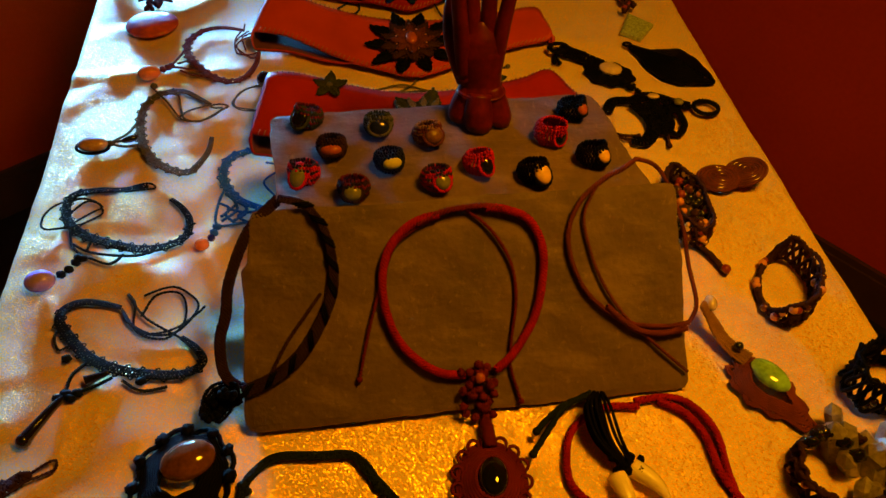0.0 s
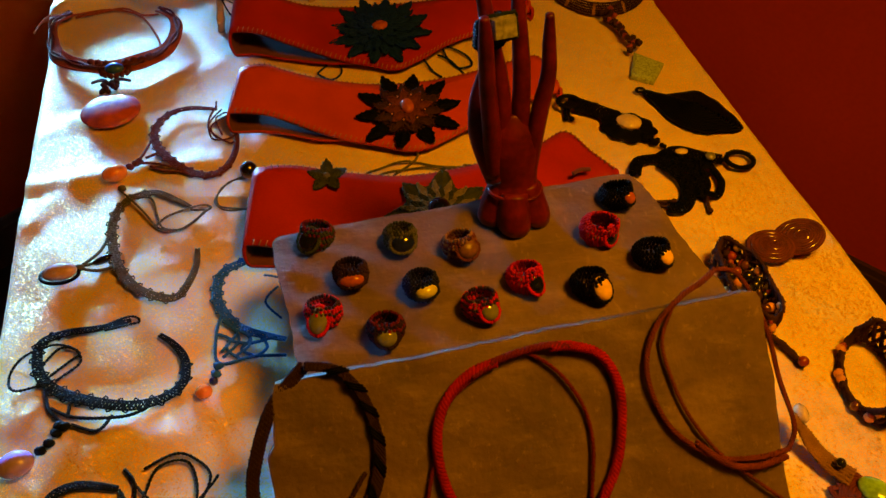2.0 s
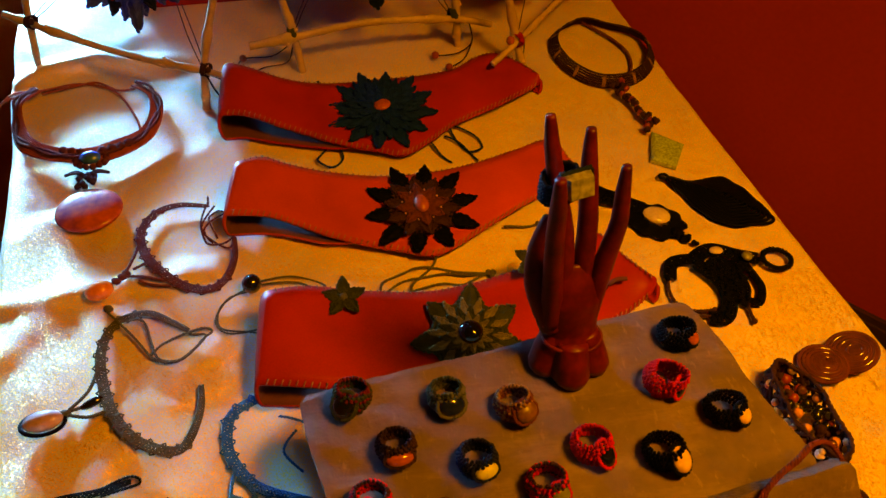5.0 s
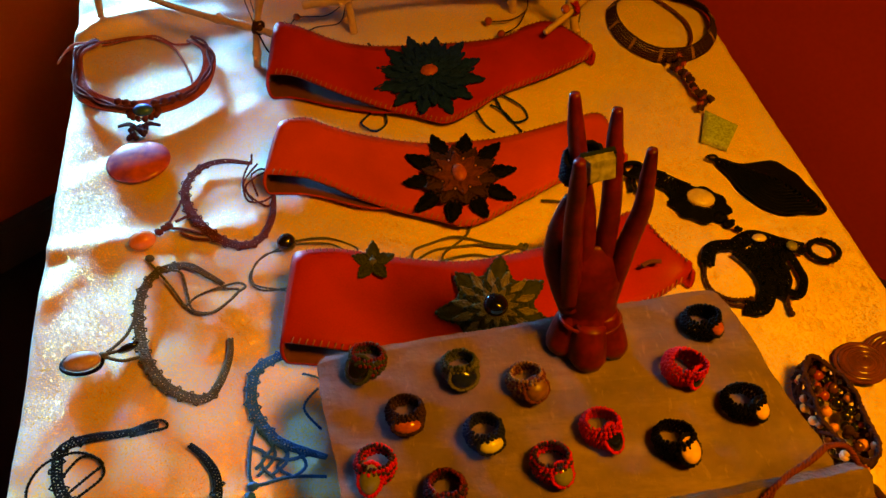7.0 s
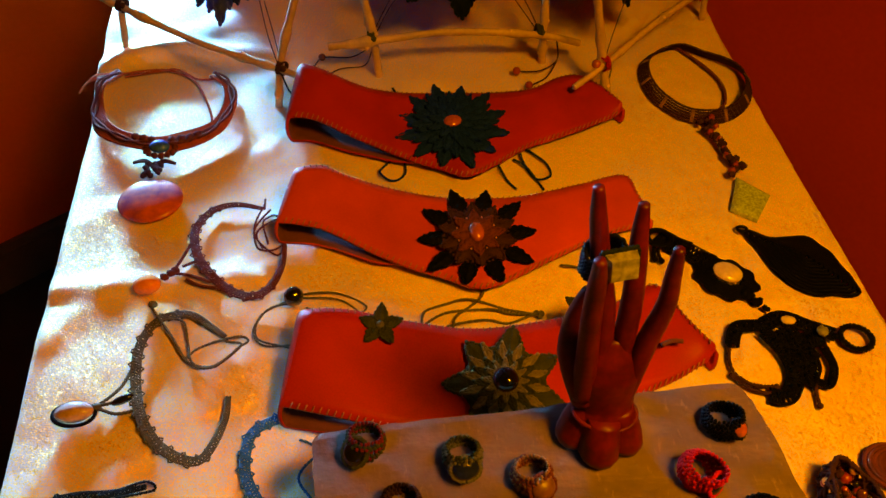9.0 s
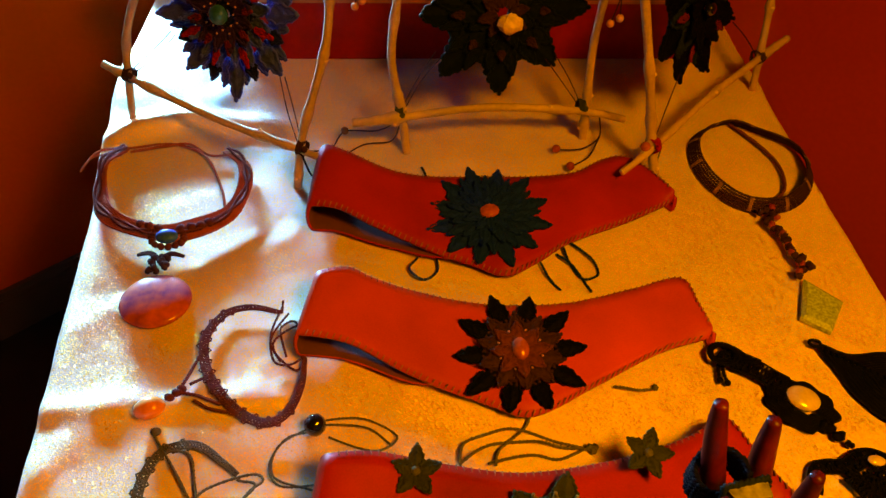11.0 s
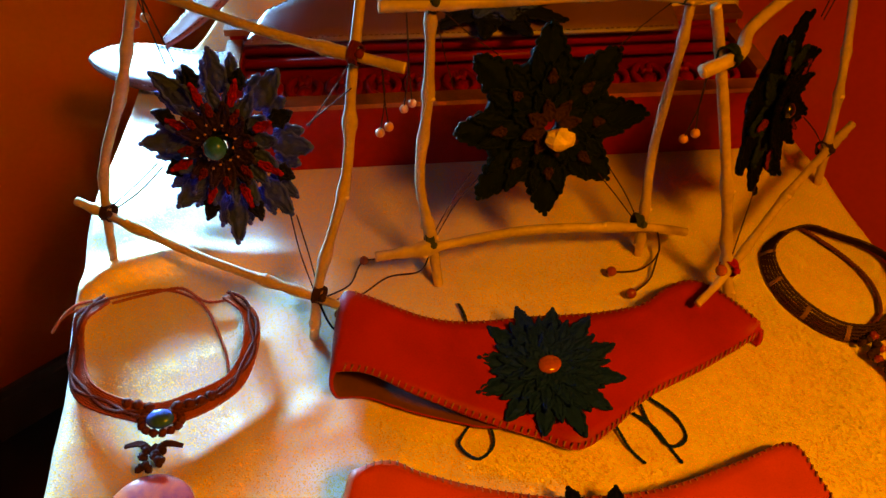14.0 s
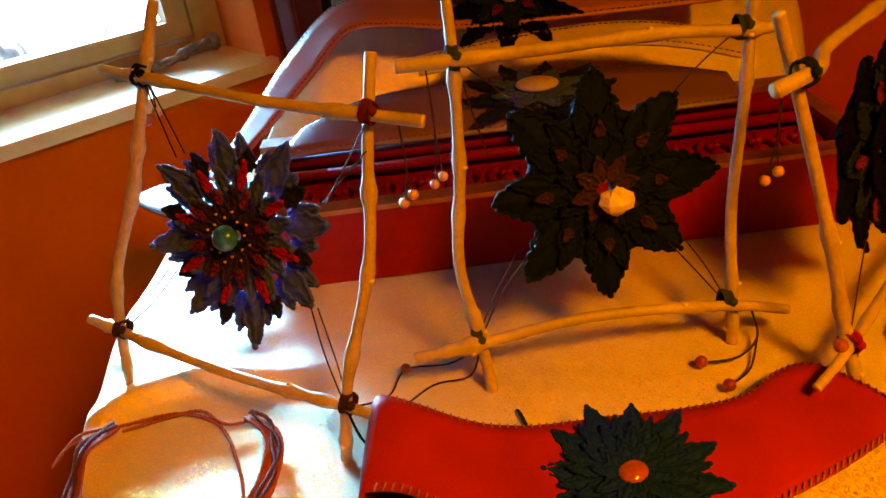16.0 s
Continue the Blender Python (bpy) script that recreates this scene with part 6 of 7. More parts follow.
for k in range(34):
    u, v = rng.gauss(0, 0.007), rng.uniform(-0.004, 0.034)
    ball(g, SA + SU * (0.1375 + u * (1 - v * 12 if v > 0 else 1)) + SV * (0.108 + v * 0.95) + SN * (0.004 + rng.uniform(0, 0.003)), 0.0030, lump=0.4, nu=8, nv=5, seed=k)
tagged(part("knotted_hanger", g, MAROON, rd), kind="stuff")
part("bead", ball(Geo(), on_slate([(0.137, 0.112)], 0.0085)[0], 0.0036), CARNELIAN, rd, "small orange bead")
g = Geo()
for k in range(8):
    sc = 1 - 0.075 * k
    tube(g, [Vector((0.0555 + 0.0205 * sc * math.cos(t), 0.197 + 0.0255 * sc * math.sin(t), 0.7545 + 0.0008 * k)) for t in (2 * math.pi * i / 40 for i in range(40))], 0.0015, 5, closed=True)
for k in range(15):
    t = 2 * math.pi * k / 15
    c = Vector((0.0555 + 0.0205 * math.cos(t), 0.197 + 0.0255 * math.sin(t), 0.7565))
    tube(g, [c + Vector((0.0034 * math.cos(q), 0.0034 * math.sin(q), 0.001 * math.sin(q))) for q in (2 * math.pi * i / 12 for i in range(12))], 0.0011, 5, closed=True)
tube(g, [Vector((0.053, 0.236, 0.757)), Vector((0.0545, 0.226, 0.759)), Vector((0.0555, 0.218, 0.759))], 0.0042, 8)
part("knotted_frame", g, MAROON, rd)
part("stone", ball(Geo(), (0.0565, 0.198, 0.7605), (0.0088, 0.0125, 0.006), nu=22, nv=12), JET, rd, "dark oval stone")

# rust cord necklace with the green stone
gs = thing("necklace", "rust-coloured cord necklace with a green stone pendant beside the slate", "necklace", (0.24, 0.27, 0.752), "necklaces on the slate")
arc = spline(on_slate([(0.250, -0.016), (0.240, -0.010), (0.228, -0.005), (0.212, 0.007), (0.203, 0.023), (0.202, 0.041), (0.209, 0.063), (0.223, 0.079), (0.239, 0.089), (0.262, 0.093), (0.278, 0.092)], 0.0035), 8)
part("plait", rope(Geo(), arc, 0.0009, 0.0009, 3, 0.0065, 0.0010, 5), RUST, gs)
part("plait", rope(Geo(), spline(on_slate([(0.223, 0.076), (0.240, 0.092), (0.258, 0.097), (0.276, 0.095)], 0.0045), 8), 0.0013, 0.0010, 4, 0.007, 0.0011, 5), RUST, gs)
part("tie_cord", rope(Geo(), spline(on_slate([(0.222, 0.000), (0.213, 0.017), (0.215, 0.038), (0.222, 0.061), (0.236, 0.085), (0.254, 0.104), (0.275, 0.125)], 0.003), 8), 0.0006, 0.0008, 2, 0.005, 0.0016, 5), RUST, gs)
side = spline([SA + SU * 0.278 + SV * 0.092 + SN * 0.003, SA + SU * 0.284 + SV * 0.080 + SN * 0.002, SA + SU * 0.284 + SV * 0.055 - SN * 0.006, SA + SU * 0.282 + SV * 0.025 - SN * 0.008, SA + SU * 0.268 - SV * 0.008 - SN * 0.004, SA + SU * 0.250 - SV * 0.016 + SN * 0.003], 8)
part("plait", rope(Geo(), side, 0.0008, 0.0008, 3, 0.0065, 0.0010, 5), RUST, gs)
part("bead", ball(Geo(), (0.211, 0.322, 0.772), (0.0042, 0.0065, 0.0042)), MILK, gs, "small pale oval bead")
g = Geo()
P = spline([(0.203, 0.318, 0.776), (0.211, 0.312, 0.766), (0.217, 0.302, 0.760), (0.2245, 0.292, 0.758), (0.231, 0.285, 0.758)], 7)
woven(g, P, 0.0075, 5, 0.0012, sideways(P, (0, 0, 1)), lambda s: 0.6 + 0.9 * s)
part("knotted_hanger", g, GOLDCORD, gs)
part("bead", ball(Geo(), (0.2255, 0.2925, 0.763), 0.0032), JET, gs, "small black bead")
m = Matrix.Translation((0.2385, 0.2645, 0.7545)) @ Matrix.Rotation(-0.93, 4, "Z")
g = Geo()
for k in range(9):
    sc = 1 - 0.062 * k
    oval = []
    for i in range(48):
        t = 2 * math.pi * i / 48
        x, y = math.cos(t), math.sin(t)
        tail = 1 + (0.45 * max(0, x) ** 6)
        w = 1 + (0.10 * math.sin(11 * t) if k < 2 else 0.03 * math.sin(17 * t + k))
        oval.append(Vector((0.0265 * sc * x * tail * w, 0.0175 * sc * y * w * (1 - 0.25 * max(0, x)), 0.0006 * k)))
    tube(g, oval, 0.0013, 5, closed=True)
part("knotted_frame", g.moved(m), RUST, gs)
part("stone", ball(Geo(), (0.2415, 0.2715, 0.7605), (0.0145, 0.0090, 0.005), Matrix.Rotation(-0.93, 4, "Z"), nu=22, nv=12), TURQ, gs, "oval green veined stone")

# ---- red cord with tassel and teeth ----
tt = thing("necklace", "red cord necklace with a black tassel and two ivory teeth", "necklace", (0.14, 0.22, 0.752), "necklaces on the cloth")
for pts in ([(0.152, 0.250), (0.135, 0.250), (0.122, 0.246), (0.107, 0.232), (0.102, 0.216), (0.102, 0.198), (0.112, 0.186), (0.130, 0.176)], [(0.150, 0.254), (0.171, 0.257), (0.186, 0.251), (0.197, 0.233), (0.198, 0.207), (0.199, 0.189), (0.192, 0.176)], [(0.165, 0.254), (0.180, 0.246), (0.190, 0.230), (0.194, 0.205), (0.203, 0.186)]):
    part("plait", rope(Geo(), spline(on_cloth(pts, 0.0045), 9), 0.0013, 0.0014, 3, 0.009, 0.0014, 6), RED, tt)
g = Geo()
for k in range(16):
    dx, dz = rng.uniform(-0.008, 0.008), rng.uniform(0, 0.006)
    tube(g, spline([(0.124 + dx * 0.4, 0.252, 0.762 + dz), (0.122 + dx, 0.240, 0.764 + dz), (0.126 + dx, 0.222, 0.760 + dz), (0.136 + dx * 0.5, 0.208, 0.757 + dz * 0.5)], 6), 0.0011, 5)
for k in range(14):
    ball(g, (0.136 + rng.uniform(-0.008, 0.010), 0.208 + rng.uniform(-0.006, 0.008), 0.757 + rng.uniform(0, 0.004)), 0.003, lump=0.4, nu=8, nv=5, seed=k)
part("tassel", g, BLACK, tt, "bundle of black cords")
for pts in ([(0.121, 0.254), (0.105, 0.248), (0.093, 0.238), (0.084, 0.228)], [(0.121, 0.256), (0.103, 0.245), (0.092, 0.230), (0.081, 0.213)]):
    P = spline(on_cloth(pts, 0.010), 7)
    g = rope(Geo(), P, 0.0011, 0.0012, 3, 0.006, 0.0016, 5)
    ball(g, P[-1], 0.0026)
    part("tie_cord", g, DARKGREEN, tt)
for a0, b0 in (((0.130, 0.201), (0.134, 0.170)), ((0.140, 0.207), (0.160, 0.186))):
    P = spline([(a0[0], a0[1], 0.757), ((a0[0] + b0[0]) / 2 + 0.002, (a0[1] + b0[1]) / 2, 0.758), (b0[0], b0[1], 0.754)], 8)
    part("tooth", tube(Geo(), P, [0.0058 * (1 - (i / (len(P) - 1)) ** 1.8) + 0.0004 for i in range(len(P))], 12), BONE, tt, "smooth curved ivory tooth")

necklace("thin dark green plaited cord necklace on the cloth", [(-0.091, 0.178), (-0.089, 0.192), (-0.085, 0.201), (-0.073, 0.211), (-0.049, 0.212), (-0.028, 0.213), (-0.018, 0.203), (-0.008, 0.193), (0.003, 0.182)],
             0.0036, 0.0011, DARKGREEN, cords=[[(-0.028, 0.213), (-0.020, 0.210), (-0.012, 0.200), (-0.012, 0.192), (-0.018, 0.203)]], squeeze=0.1, knots=[(-0.090, 0.193), (-0.011, 0.193), (-0.087, 0.190), (-0.007, 0.190)], knot_r=0.0032)
necklace("dark knotted bracelet end with a loop on the cloth", [(-0.250, 0.168), (-0.235, 0.180), (-0.227, 0.187), (-0.217, 0.197)], 0.008, 0.001, DEEPBROWN, cords=[[(-0.217, 0.197), (-0.204, 0.207), (-0.203, 0.201), (-0.215, 0.193)]], squeeze=0.1,
         knots=[(-0.217, 0.197), (-0.222, 0.190), (-0.230, 0.183)], name="bracelet", category="bracelet")

# ---- the other side of the cloth ----


def bracelet(label, cx, cy, rx, ry, turn, height, mat, bead_mats=(), beads=0, z=0.753, gap=0.0, seed=1, rough=0.0018, thin=None):
    """A standing open-work bracelet: net of cords between two rims, with beads."""
    R = random.Random(seed)
    body = thing("bracelet", label, "bracelet", (cx, cy, z), "bracelets on the cloth")

    def at(t, h, d=0.0):
        x, y = (rx + d) * math.cos(t), (ry + d) * math.sin(t)
        return Vector((cx + x * math.cos(turn) - y * math.sin(turn), cy + x * math.sin(turn) + y * math.cos(turn), z + h))
    n = 48

    def tall(t):
        return 1.0 if thin is None else 0.12 + 0.88 * min(1.0, max(0.0, 1.1 + 1.8 * math.cos(t - thin)))
    ts = [gap / 2 + (2 * math.pi - gap) * i / (n - 1) for i in range(n)]
    for h in (0.0015, height):
        part("rim", rope(Geo(), [at(t, h * tall(t) + 0.0015 * math.sin(5 * t), R.uniform(-rough, rough) * 0.5) for t in ts], 0.0009, 0.0012, 2, 0.005, 0.0016, 5), mat, body)
    for k in range(4):
        g = Geo()
        line = [at(t, height * tall(t) * (0.5 + 0.45 * math.sin(t * 6 + k * math.pi / 2)), R.uniform(-rough, rough)) for t in ts]
        tube(g, spline(line, 3), 0.0015, 5)
        part("net_cord", g, mat, body)
    for k in range(beads):
        t = R.choice(ts)
        part("bead", ball(Geo(), at(t, height * tall(t) * R.uniform(0.15, 0.95), 0.001), R.uniform(0.0022, 0.0036), nu=10, nv=7), bead_mats[k % len(bead_mats)], body)
    return body


bracelet("dark brown open knotted cuff with orange beads on the cloth", 0.277, 0.350, 0.0185, 0.032, -0.25, 0.024, DEEPBROWN, (WOODBEAD, AGATE, REDBEAD, WOODBEAD, DEEPBROWN), 34, gap=0.0, seed=3, thin=0.0)
bb = bracelet("dark beaded bracelet with cream, orange and clear beads", 0.220, 0.430, 0.0145, 0.037, 0.12, 0.020, DEEPBROWN, (PALEBEAD, WOODBEAD, REDBEAD, AGATE, IVORY), 34, seed=5)
for k in range(60):
    t = rng.uniform(0, 6.28)
    r = rng.uniform(0.35, 1.05)
    part("bead", ball(Geo(), (0.220 + 0.0145 * r * math.cos(t), 0.430 + 0.036 * r * math.sin(t), 0.757 + rng.uniform(0, 0.010)), rng.uniform(0.002, 0.0042), nu=10, nv=7), rng.choice((REDBEAD, AGATE, DEEPBROWN, JET, WOODBEAD)), bb)
part("tie_cord", rope(Geo(), spline(on_cloth([(0.222, 0.394), (0.230, 0.384), (0.238, 0.367)], 0.004), 6), 0.0014, 0.0014, 3, 0.006, 0.0016, 5), DEEPBROWN, bb)
part("bead", ball(Geo(), (0.238, 0.367, 0.757), 0.0036), REDBEAD, bb)
bracelet("black coarse knotted cuff at the edge of the cloth", 0.318, 0.268, 0.027, 0.020, 0.3, 0.028, BLACK, (JET,), 6, seed=7, rough=0.004)
bk = bracelet("dark knotted bracelet leaning on a crystal cluster", 0.262, 0.203, 0.026, 0.024, 0.2, 0.018, DEEPBROWN, (WOODBEAD, JET, CARNELIAN), 9, gap=1.2, seed=9, rough=0.003)
for k in range(6):
    part("bead", ball(Geo(), (0.246 + 0.005 * k, 0.224 - 0.0016 * (k - 2) ** 2, 0.770), (0.0055, 0.004, 0.005), lump=0.3, nu=9, nv=6, seed=k), JET, bk)
cr2 = thing("crystal_cluster", "rough grey-white crystal cluster on the cloth", "crystal", (0.285, 0.205, 0.752))
for k in range(16):
    R = random.Random(k)
    p = Vector((0.285 + R.uniform(-0.022, 0.028), 0.205 + R.uniform(-0.022, 0.030), 0.752))
    r, h = R.uniform(0.005, 0.009), R.uniform(0.010, 0.022)
    lean = Matrix.Translation(p) @ Matrix.Rotation(R.uniform(-0.6, 0.6), 4, "X") @ Matrix.Rotation(R.uniform(-0.6, 0.6), 4, "Y") @ Matrix.Rotation(R.uniform(0, 1), 4, "Z")
    v = [Vector((r * math.cos(i * math.pi / 3), r * math.sin(i * math.pi / 3), zz)) for zz in (-0.002, h) for i in range(6)] + [Vector((0, 0, h + r * 1.1))]
    g = Geo().add(v, [tuple(range(5, -1, -1))] + [(i, (i + 1) % 6, 6 + (i + 1) % 6, 6 + i) for i in range(6)] + [(6 + i, 6 + (i + 1) % 6, 12) for i in range(6)])
    part("crystal_point", g.moved(lean), DULLCRYSTAL, cr2, flat=True)

# coiled brown agates
for cx, cy, r, tl, label in ((0.258, 0.470, 0.0165, 0.10, "flat brown banded agate disc lying on the cloth"), (0.281, 0.475, 0.0172, 0.42, "brown agate disc leaning on a smaller one")):
    ag = thing("agate_disc", label, "pendant", (cx, cy, 0.752), "agate discs")
    m = Matrix.Translation((cx, cy, 0.7555 + r * math.sin(tl) * 0.6)) @ Matrix.Rotation(-tl, 4, "Y")
    for k in range(6):
        q = r * (1 - 0.14 * k)
        g = tube(Geo(), [Vector((q * math.cos(t) + 0.0006 * k, q * math.sin(t) * 0.92, 0.0005 * (k % 2))) for t in (2 * math.pi * i / 36 for i in range(36))], 0.0016, 6, closed=True)
        part("coil", g.moved(m), AGATE if k % 2 else BROWN, ag)
    part("disc", ball(Geo(), (0, 0, -0.0005), (r * 0.95, r * 0.88, 0.0022), nu=26, nv=8).moved(m), AGATE, ag)


def blade(outline_a, outline_b, nest, strand, z):
    """Nested cords in a leaf between two tips, closed."""
    loop = outline_a + outline_b[::-1][1:-1]
    P = spline([(x, y, z) for x, y in loop], 5, True)
    c = sum(P, Vector()) / len(P)
    g = Geo()
    for k in range(nest):
        q = 1 - k / nest
        tube(g, [c + (p - c) * q + Vector((0, 0, 0.0007 * k + (0.0006 * math.sin(i * 1.3) if k == 0 else 0))) for i, p in enumerate(P)], strand, 5, closed=True)
    return g


lf = thing("knotted_leaf", "large flat black knotted leaf on the cloth", "pendant", (0.255, 0.645, 0.752), "black knotted pieces")
part("leaf", blade([(0.219, 0.677), (0.241, 0.669), (0.266, 0.672), (0.280, 0.657), (0.288, 0.634), (0.291, 0.614)], [(0.219, 0.677), (0.225, 0.658), (0.234, 0.632), (0.252, 0.614), (0.272, 0.613), (0.291, 0.614)], 11, 0.0016, 0.754), BLACK, lf)
part("loop", tube(Geo(), [Vector((0.216 + 0.004 * math.cos(t), 0.679 + 0.003 * math.sin(t), 0.755)) for t in (2 * math.pi * i / 16 for i in range(16))], 0.0014, 5, closed=True), BLACK, lf)

ov = thing("bracelet", "black knotted bracelet with a milky oval stone on the cloth", "bracelet", (0.19, 0.63, 0.752), "black knotted pieces")
g = Geo()
for k in range(6):
    sc = 1 - 0.09 * k
    tube(g, [Vector((0.190 + (0.0235 * math.cos(t) * (1 + 0.09 * math.sin(9 * t)) * math.cos(-0.5) - 0.0185 * math.sin(t) * math.sin(-0.5)) * sc, 0.626 + (0.0235 * math.cos(t) * math.sin(-0.5) + 0.0185 * math.sin(t) * math.cos(-0.5)) * sc * (1 + 0.09 * math.sin(9 * t)), 0.754 + 0.0006 * k)) for t in (2 * math.pi * i / 54 for i in range(54))], 0.0016, 5, closed=True)
part("knotted_frame", g, BLACK, ov)
part("stone", ball(Geo(), (0.191, 0.6295, 0.7575), (0.0118, 0.0098, 0.004), Matrix.Rotation(-0.4, 4, "Z"), nu=22, nv=10), MILK, ov, "milky oval stone")
g = Geo()
lace(g, spline(on_cloth([(0.150, 0.661), (0.163, 0.655), (0.175, 0.646), (0.184, 0.640)], 0.005), 6), 0.0150, 0.0013, 4, 0.012)
for q in (0.0105, 0.0085):
    tube(g, [Vector((0.143 + q * math.cos(t), 0.664 + q * 0.9 * math.sin(t), 0.758)) for t in (2 * math.pi * i / 26 for i in range(26))], 0.0015, 5, closed=True)
lace(g, spline(on_cloth([(0.140, 0.660), (0.150, 0.668), (0.160, 0.663), (0.170, 0.658)], 0.005), 6), 0.006, 0.0013, 3, 0.008)
for k in range(8):
    t = k / 7
    ball(g, (0.200 + 0.014 * t, 0.610 - 0.013 * t + rng.uniform(-0.003, 0.003), 0.755), 0.0042 * (1 - 0.5 * t), lump=0.35, nu=8, nv=5, seed=k)
part("knotted_band", g, BLACK, ov)
part("stone", ball(Geo(), (0.171, 0.6535, 0.7545), (0.0055, 0.004, 0.002)), MILK, ov, "small pale stone")
for pts in ([(0.145, 0.672), (0.156, 0.672), (0.162, 0.662)], [(0.142, 0.665), (0.138, 0.655), (0.137, 0.644)], [(0.144, 0.662), (0.141, 0.652), (0.142, 0.642)]):
    P = spline(on_cloth(pts, 0.004), 6)
    h = rope(Geo(), P, 0.0008, 0.001, 2, 0.005, 0.0016, 5)
    ball(h, P[-1], 0.0024)
    part("tie_cord", h, BLACK, ov)

bn = thing("bracelet", "black open-work knotted bracelet with a ring-shaped end", "bracelet", (0.22, 0.56, 0.752), "black knotted pieces")
for pts, w in (([(0.203, 0.578), (0.222, 0.588), (0.242, 0.580), (0.258, 0.573)], 0.010), ([(0.205, 0.574), (0.215, 0.556), (0.217, 0.538), (0.207, 0.521), (0.195, 0.522)], 0.010), ([(0.178, 0.562), (0.186, 0.578), (0.203, 0.580)], 0.008), ([(0.222, 0.580), (0.230, 0.560), (0.232, 0.545), (0.222, 0.530)], 0.009),
               ([(0.212, 0.570), (0.228, 0.566), (0.246, 0.572)], 0.011), ([(0.214, 0.552), (0.226, 0.552), (0.238, 0.560)], 0.010), ([(0.244, 0.572), (0.246, 0.556), (0.246, 0.543), (0.238, 0.530), (0.229, 0.536)], 0.004)):
    g = lace(Geo(), spline(on_cloth(pts, 0.005), 8), w * 1.1, 0.0010, 3, 0.0075)
    for q in even(spline(on_cloth(pts, 0.006), 8), 0.006):
        ball(g, q + Vector((rng.uniform(-0.3, 0.3) * w, rng.uniform(-0.3, 0.3) * w, 0)), rng.uniform(0.0014, 0.0024), lump=0.3, nu=6, nv=4)
    part("knotted_band", g, BLACK, bn)
part("ring_end", rope(Geo(), [Vector((0.272 + 0.0115 * math.cos(t), 0.5705 + 0.0105 * math.sin(t), 0.756)) for t in (2 * math.pi * i / 30 for i in range(30))], 0.0012, 0.0014, 2, 0.005, 0.0014, 5, closed=True), BLACK, bn)
part("stone", ball(Geo(), (0.2245, 0.5835, 0.7585), (0.006, 0.004, 0.002)), MILK, bn, "small pale stone")
part("stone", ball(Geo(), (0.246, 0.573, 0.760), (0.0045, 0.0045, 0.003)), SAGE, bn, "small olive stone")
for pts in ([(0.176, 0.560), (0.173, 0.550), (0.174, 0.538)], [(0.197, 0.523), (0.183, 0.527), (0.172, 0.537)], [(0.174, 0.538), (0.186, 0.530), (0.202, 0.529)], [(0.232, 0.536), (0.228, 0.526), (0.227, 0.514)]):
    P = spline(on_cloth(pts, 0.004), 6)
    h = rope(Geo(), P, 0.0008, 0.001, 2, 0.005, 0.0016, 5)
    ball(h, P[-1], 0.0022)
    part("tie_cord", h, DEEPBROWN, bn)

# ---- straps behind and beside the chest ----


def strap(name, rails_a, rails_b, thick, mat, label, k=8):
    """A flat leather strap between two rails."""
    A, B = spline(rails_a, k), spline(rails_b, k)
    n, W = min(len(A), len(B)), 4
    verts, faces = [], []
    body = thing(name, label, "belt", (A[0] + B[0]) / 2, "belts behind the chest")
    for i in range(n):
        t = A[min(i + 1, n - 1)] - A[max(i - 1, 0)]
        nn = t.cross(B[i] - A[i])
        nn = nn.normalized() if nn.length > 1e-9 else Vector((0, 0, 1))
        for side in (0, 1):
            for j in range(W + 1):
                verts.append(A[i].lerp(B[i], j / W) - nn * (thick * side))
    w = 2 * (W + 1)
    for i in range(n - 1):
        for j in range(W):
            faces.append((i * w + j, (i + 1) * w + j, (i + 1) * w + j + 1, i * w + j + 1))
            faces.append((i * w + W + 1 + j, i * w + W + 2 + j, (i + 1) * w + W + 2 + j, (i + 1) * w + W + 1 + j))
        faces += [(i * w, i * w + W + 1, (i + 1) * w + W + 1, (i + 1) * w), (i * w + W, (i + 1) * w + W, (i + 1) * w + 2 * W + 1, i * w + 2 * W + 1)]
    for i in (0, n - 1):
        q = tuple(i * w + j for j in range(W + 1)) + tuple(i * w + W + 1 + j for j in range(W, -1, -1))
        faces.append(q if i == 0 else q[::-1])
    part("strap", Geo().add(verts, faces), mat, body)
    g = Geo()
    for rail, other in ((A, B), (B, A)):
        L = even(rail, 0.0055)
        for i in range(len(L) - 1):
            inn = (other[min(len(other) - 1, int(len(other) * i / len(L)))] - L[i])
            inn = inn.normalized() if inn.length > 1e-6 else Vector((0, 1, 0))
            p = L[i] + inn * 0.004 + Vector((0, 0, 0.0008))
            d = (L[i + 1] - L[i]).normalized()
            tube(g, [p, p + d * 0.0032], 0.0006, 5)
    tagged(part("stitching", g, SUEDE, body, "dark running stitches"), kind="stuff")
    return body


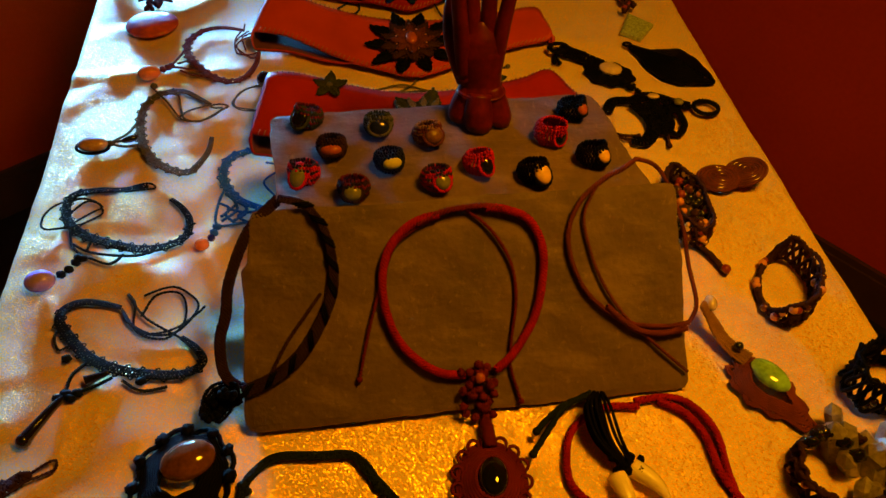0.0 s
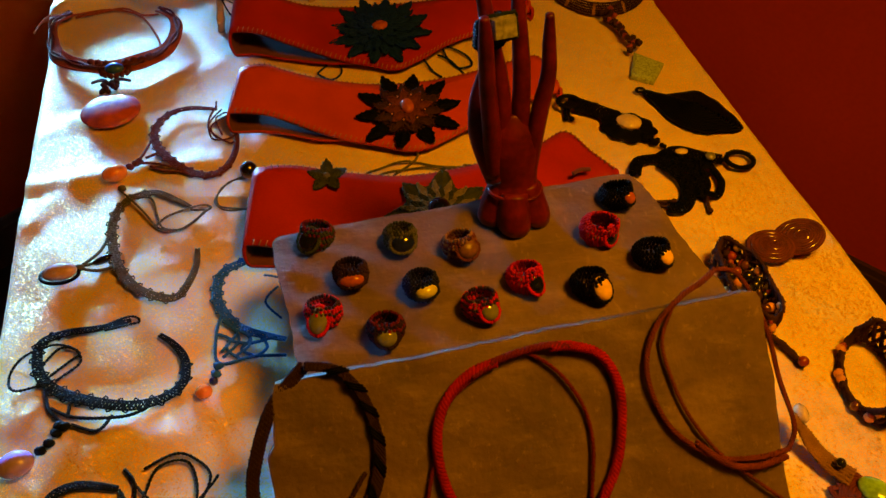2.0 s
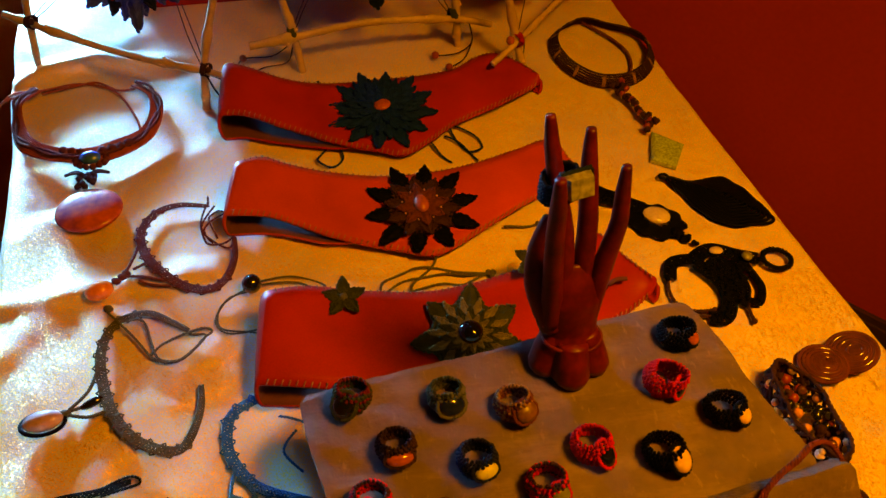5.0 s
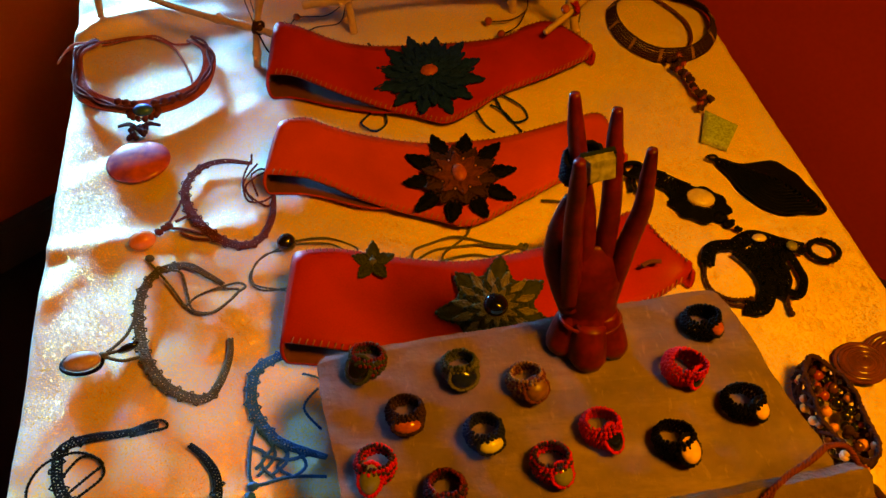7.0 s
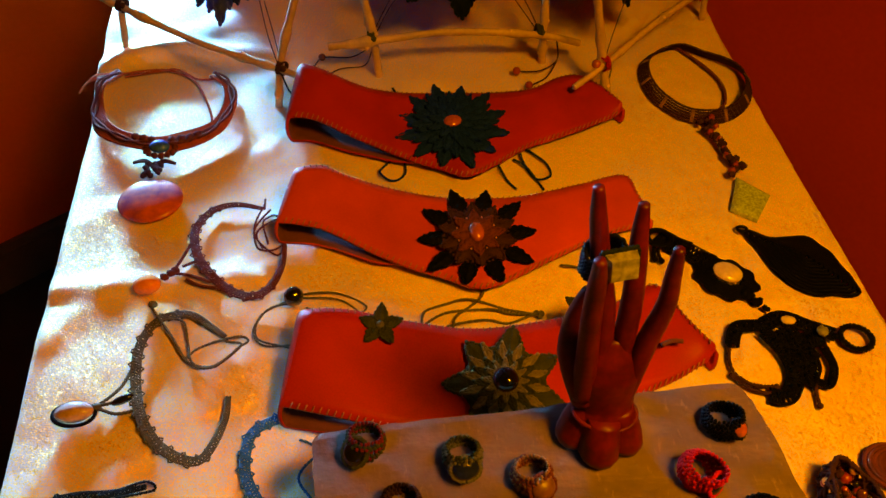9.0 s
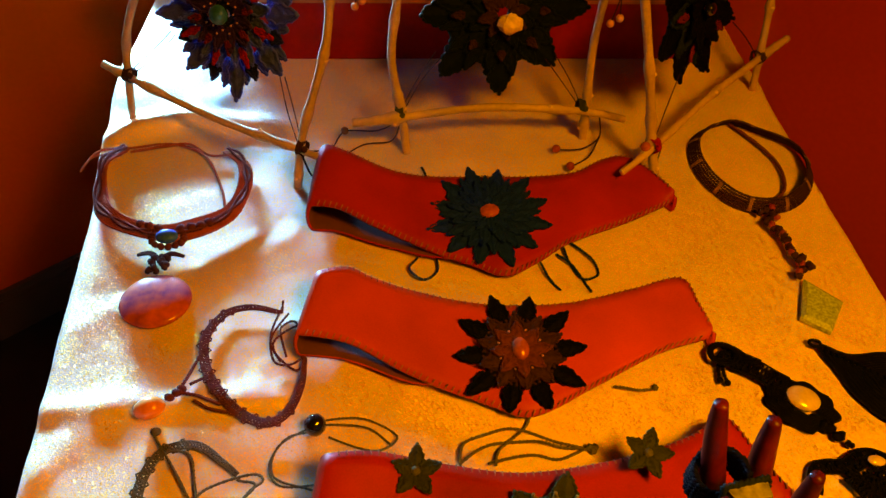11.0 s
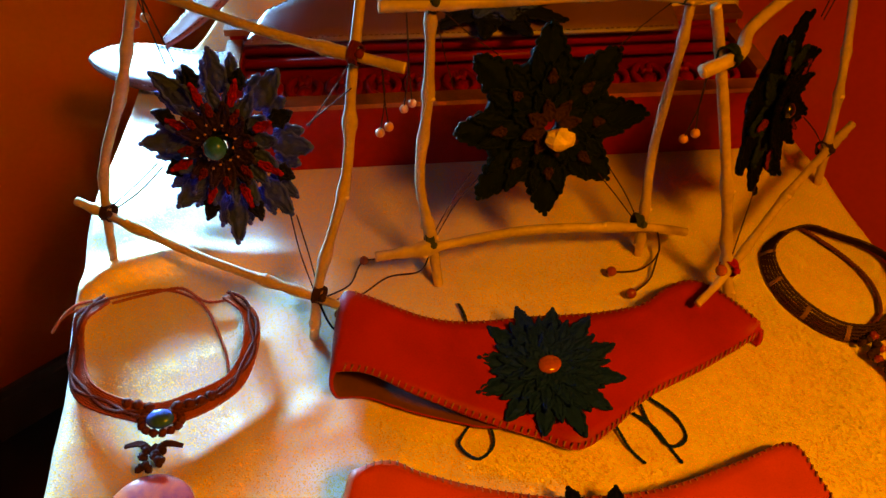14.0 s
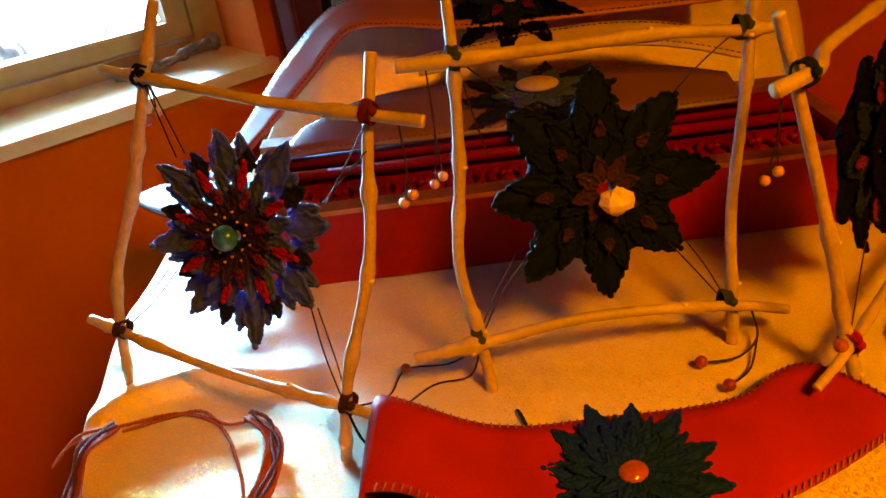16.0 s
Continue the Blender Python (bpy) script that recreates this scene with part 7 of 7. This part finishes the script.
strap("leather_strap", [(-0.475, 1.215, 0.764), (-0.455, 1.190, 0.764), (-0.41, 1.160, 0.764), (-0.36, 1.150, 0.764), (-0.300, 1.158, 0.766)], [(-0.475, 1.228, 0.764), (-0.458, 1.245, 0.764), (-0.42, 1.250, 0.764), (-0.37, 1.235, 0.764), (-0.300, 1.225, 0.766)],
      0.003, VIOLET, "rounded end of a violet-brown leather belt lying on the cloth")
strap("leather_strap", [(-0.392, 1.225, 0.772), (-0.338, 1.232, 0.806), (-0.272, 1.250, 0.862), (-0.222, 1.262, 0.906), (-0.175, 1.255, 0.910), (-0.10, 1.245, 0.903), (0.02, 1.245, 0.903), (0.15, 1.250, 0.903)],
      [(-0.398, 1.242, 0.775), (-0.356, 1.268, 0.814), (-0.300, 1.300, 0.876), (-0.245, 1.335, 0.918), (-0.185, 1.340, 0.922), (-0.10, 1.340, 0.916), (0.02, 1.335, 0.916), (0.15, 1.335, 0.916)],
      0.003, HIDE, "pinkish tan stitched leather belt draped over the raised cloth")
strap("leather_strap", [(-0.275, 1.105, 0.8425), (-0.20, 1.112, 0.8425), (-0.10, 1.118, 0.8425), (0.0, 1.124, 0.8425), (0.08, 1.130, 0.8425), (0.14, 1.136, 0.8425)],
      [(-0.262, 1.165, 0.846), (-0.20, 1.195, 0.858), (-0.10, 1.205, 0.862), (0.0, 1.21, 0.862), (0.08, 1.205, 0.858), (0.14, 1.19, 0.850)],
      0.003, VIOLET, "violet-brown leather belt lying along the chest's top")
strap("leather_strap", [(-0.15, 1.205, 0.872), (-0.06, 1.212, 0.878), (0.03, 1.215, 0.880), (0.10, 1.205, 0.874), (0.16, 1.185, 0.862)],
      [(-0.15, 1.225, 0.885), (-0.06, 1.232, 0.893), (0.03, 1.237, 0.896), (0.10, 1.230, 0.890), (0.16, 1.21, 0.872)],
      0.003, material("pale hide", (0.55, 0.36, 0.16), 0.7, scale=30), "pale raw hide strip with an uneven edge behind the chest")
bw = star("brooch", "navy knotted brooch with a pale wooden disc on a belt", Matrix.Translation((-0.040, 1.160, 0.858)) @ Matrix.Rotation(0.06, 4, "X"),
          [(10, 0.018, 0.072, 0.011, 5, 0.0015, 0.0, INK, 0.1, 0.0), (8, 0.010, 0.044, 0.009, 5, 0.0014, 0.004, NAVY, 0.3, 0.0)], WOODDISC, (0.020, 0.015, 0.005), (0, 0, 0.009), category="brooch", back=(0.034, -0.001, NAVY))
star("brooch", "black knotted brooch with a dark glassy stone on a belt", Matrix.Translation((-0.055, 1.275, 0.918)) @ Matrix.Rotation(0.55, 4, "X"),
     [(10, 0.016, 0.072, 0.011, 5, 0.0016, 0.0, BLACK, 0.2, 0.0), (8, 0.010, 0.044, 0.010, 5, 0.0015, 0.005, DARKGREEN, 0.0, 0.0), (5, 0.020, 0.034, 0.004, 3, 0.0012, 0.010, MAROON, 0.4, 0.0)], PEARL, (0.012, 0.016, 0.006), (0, 0, 0.012), category="brooch")
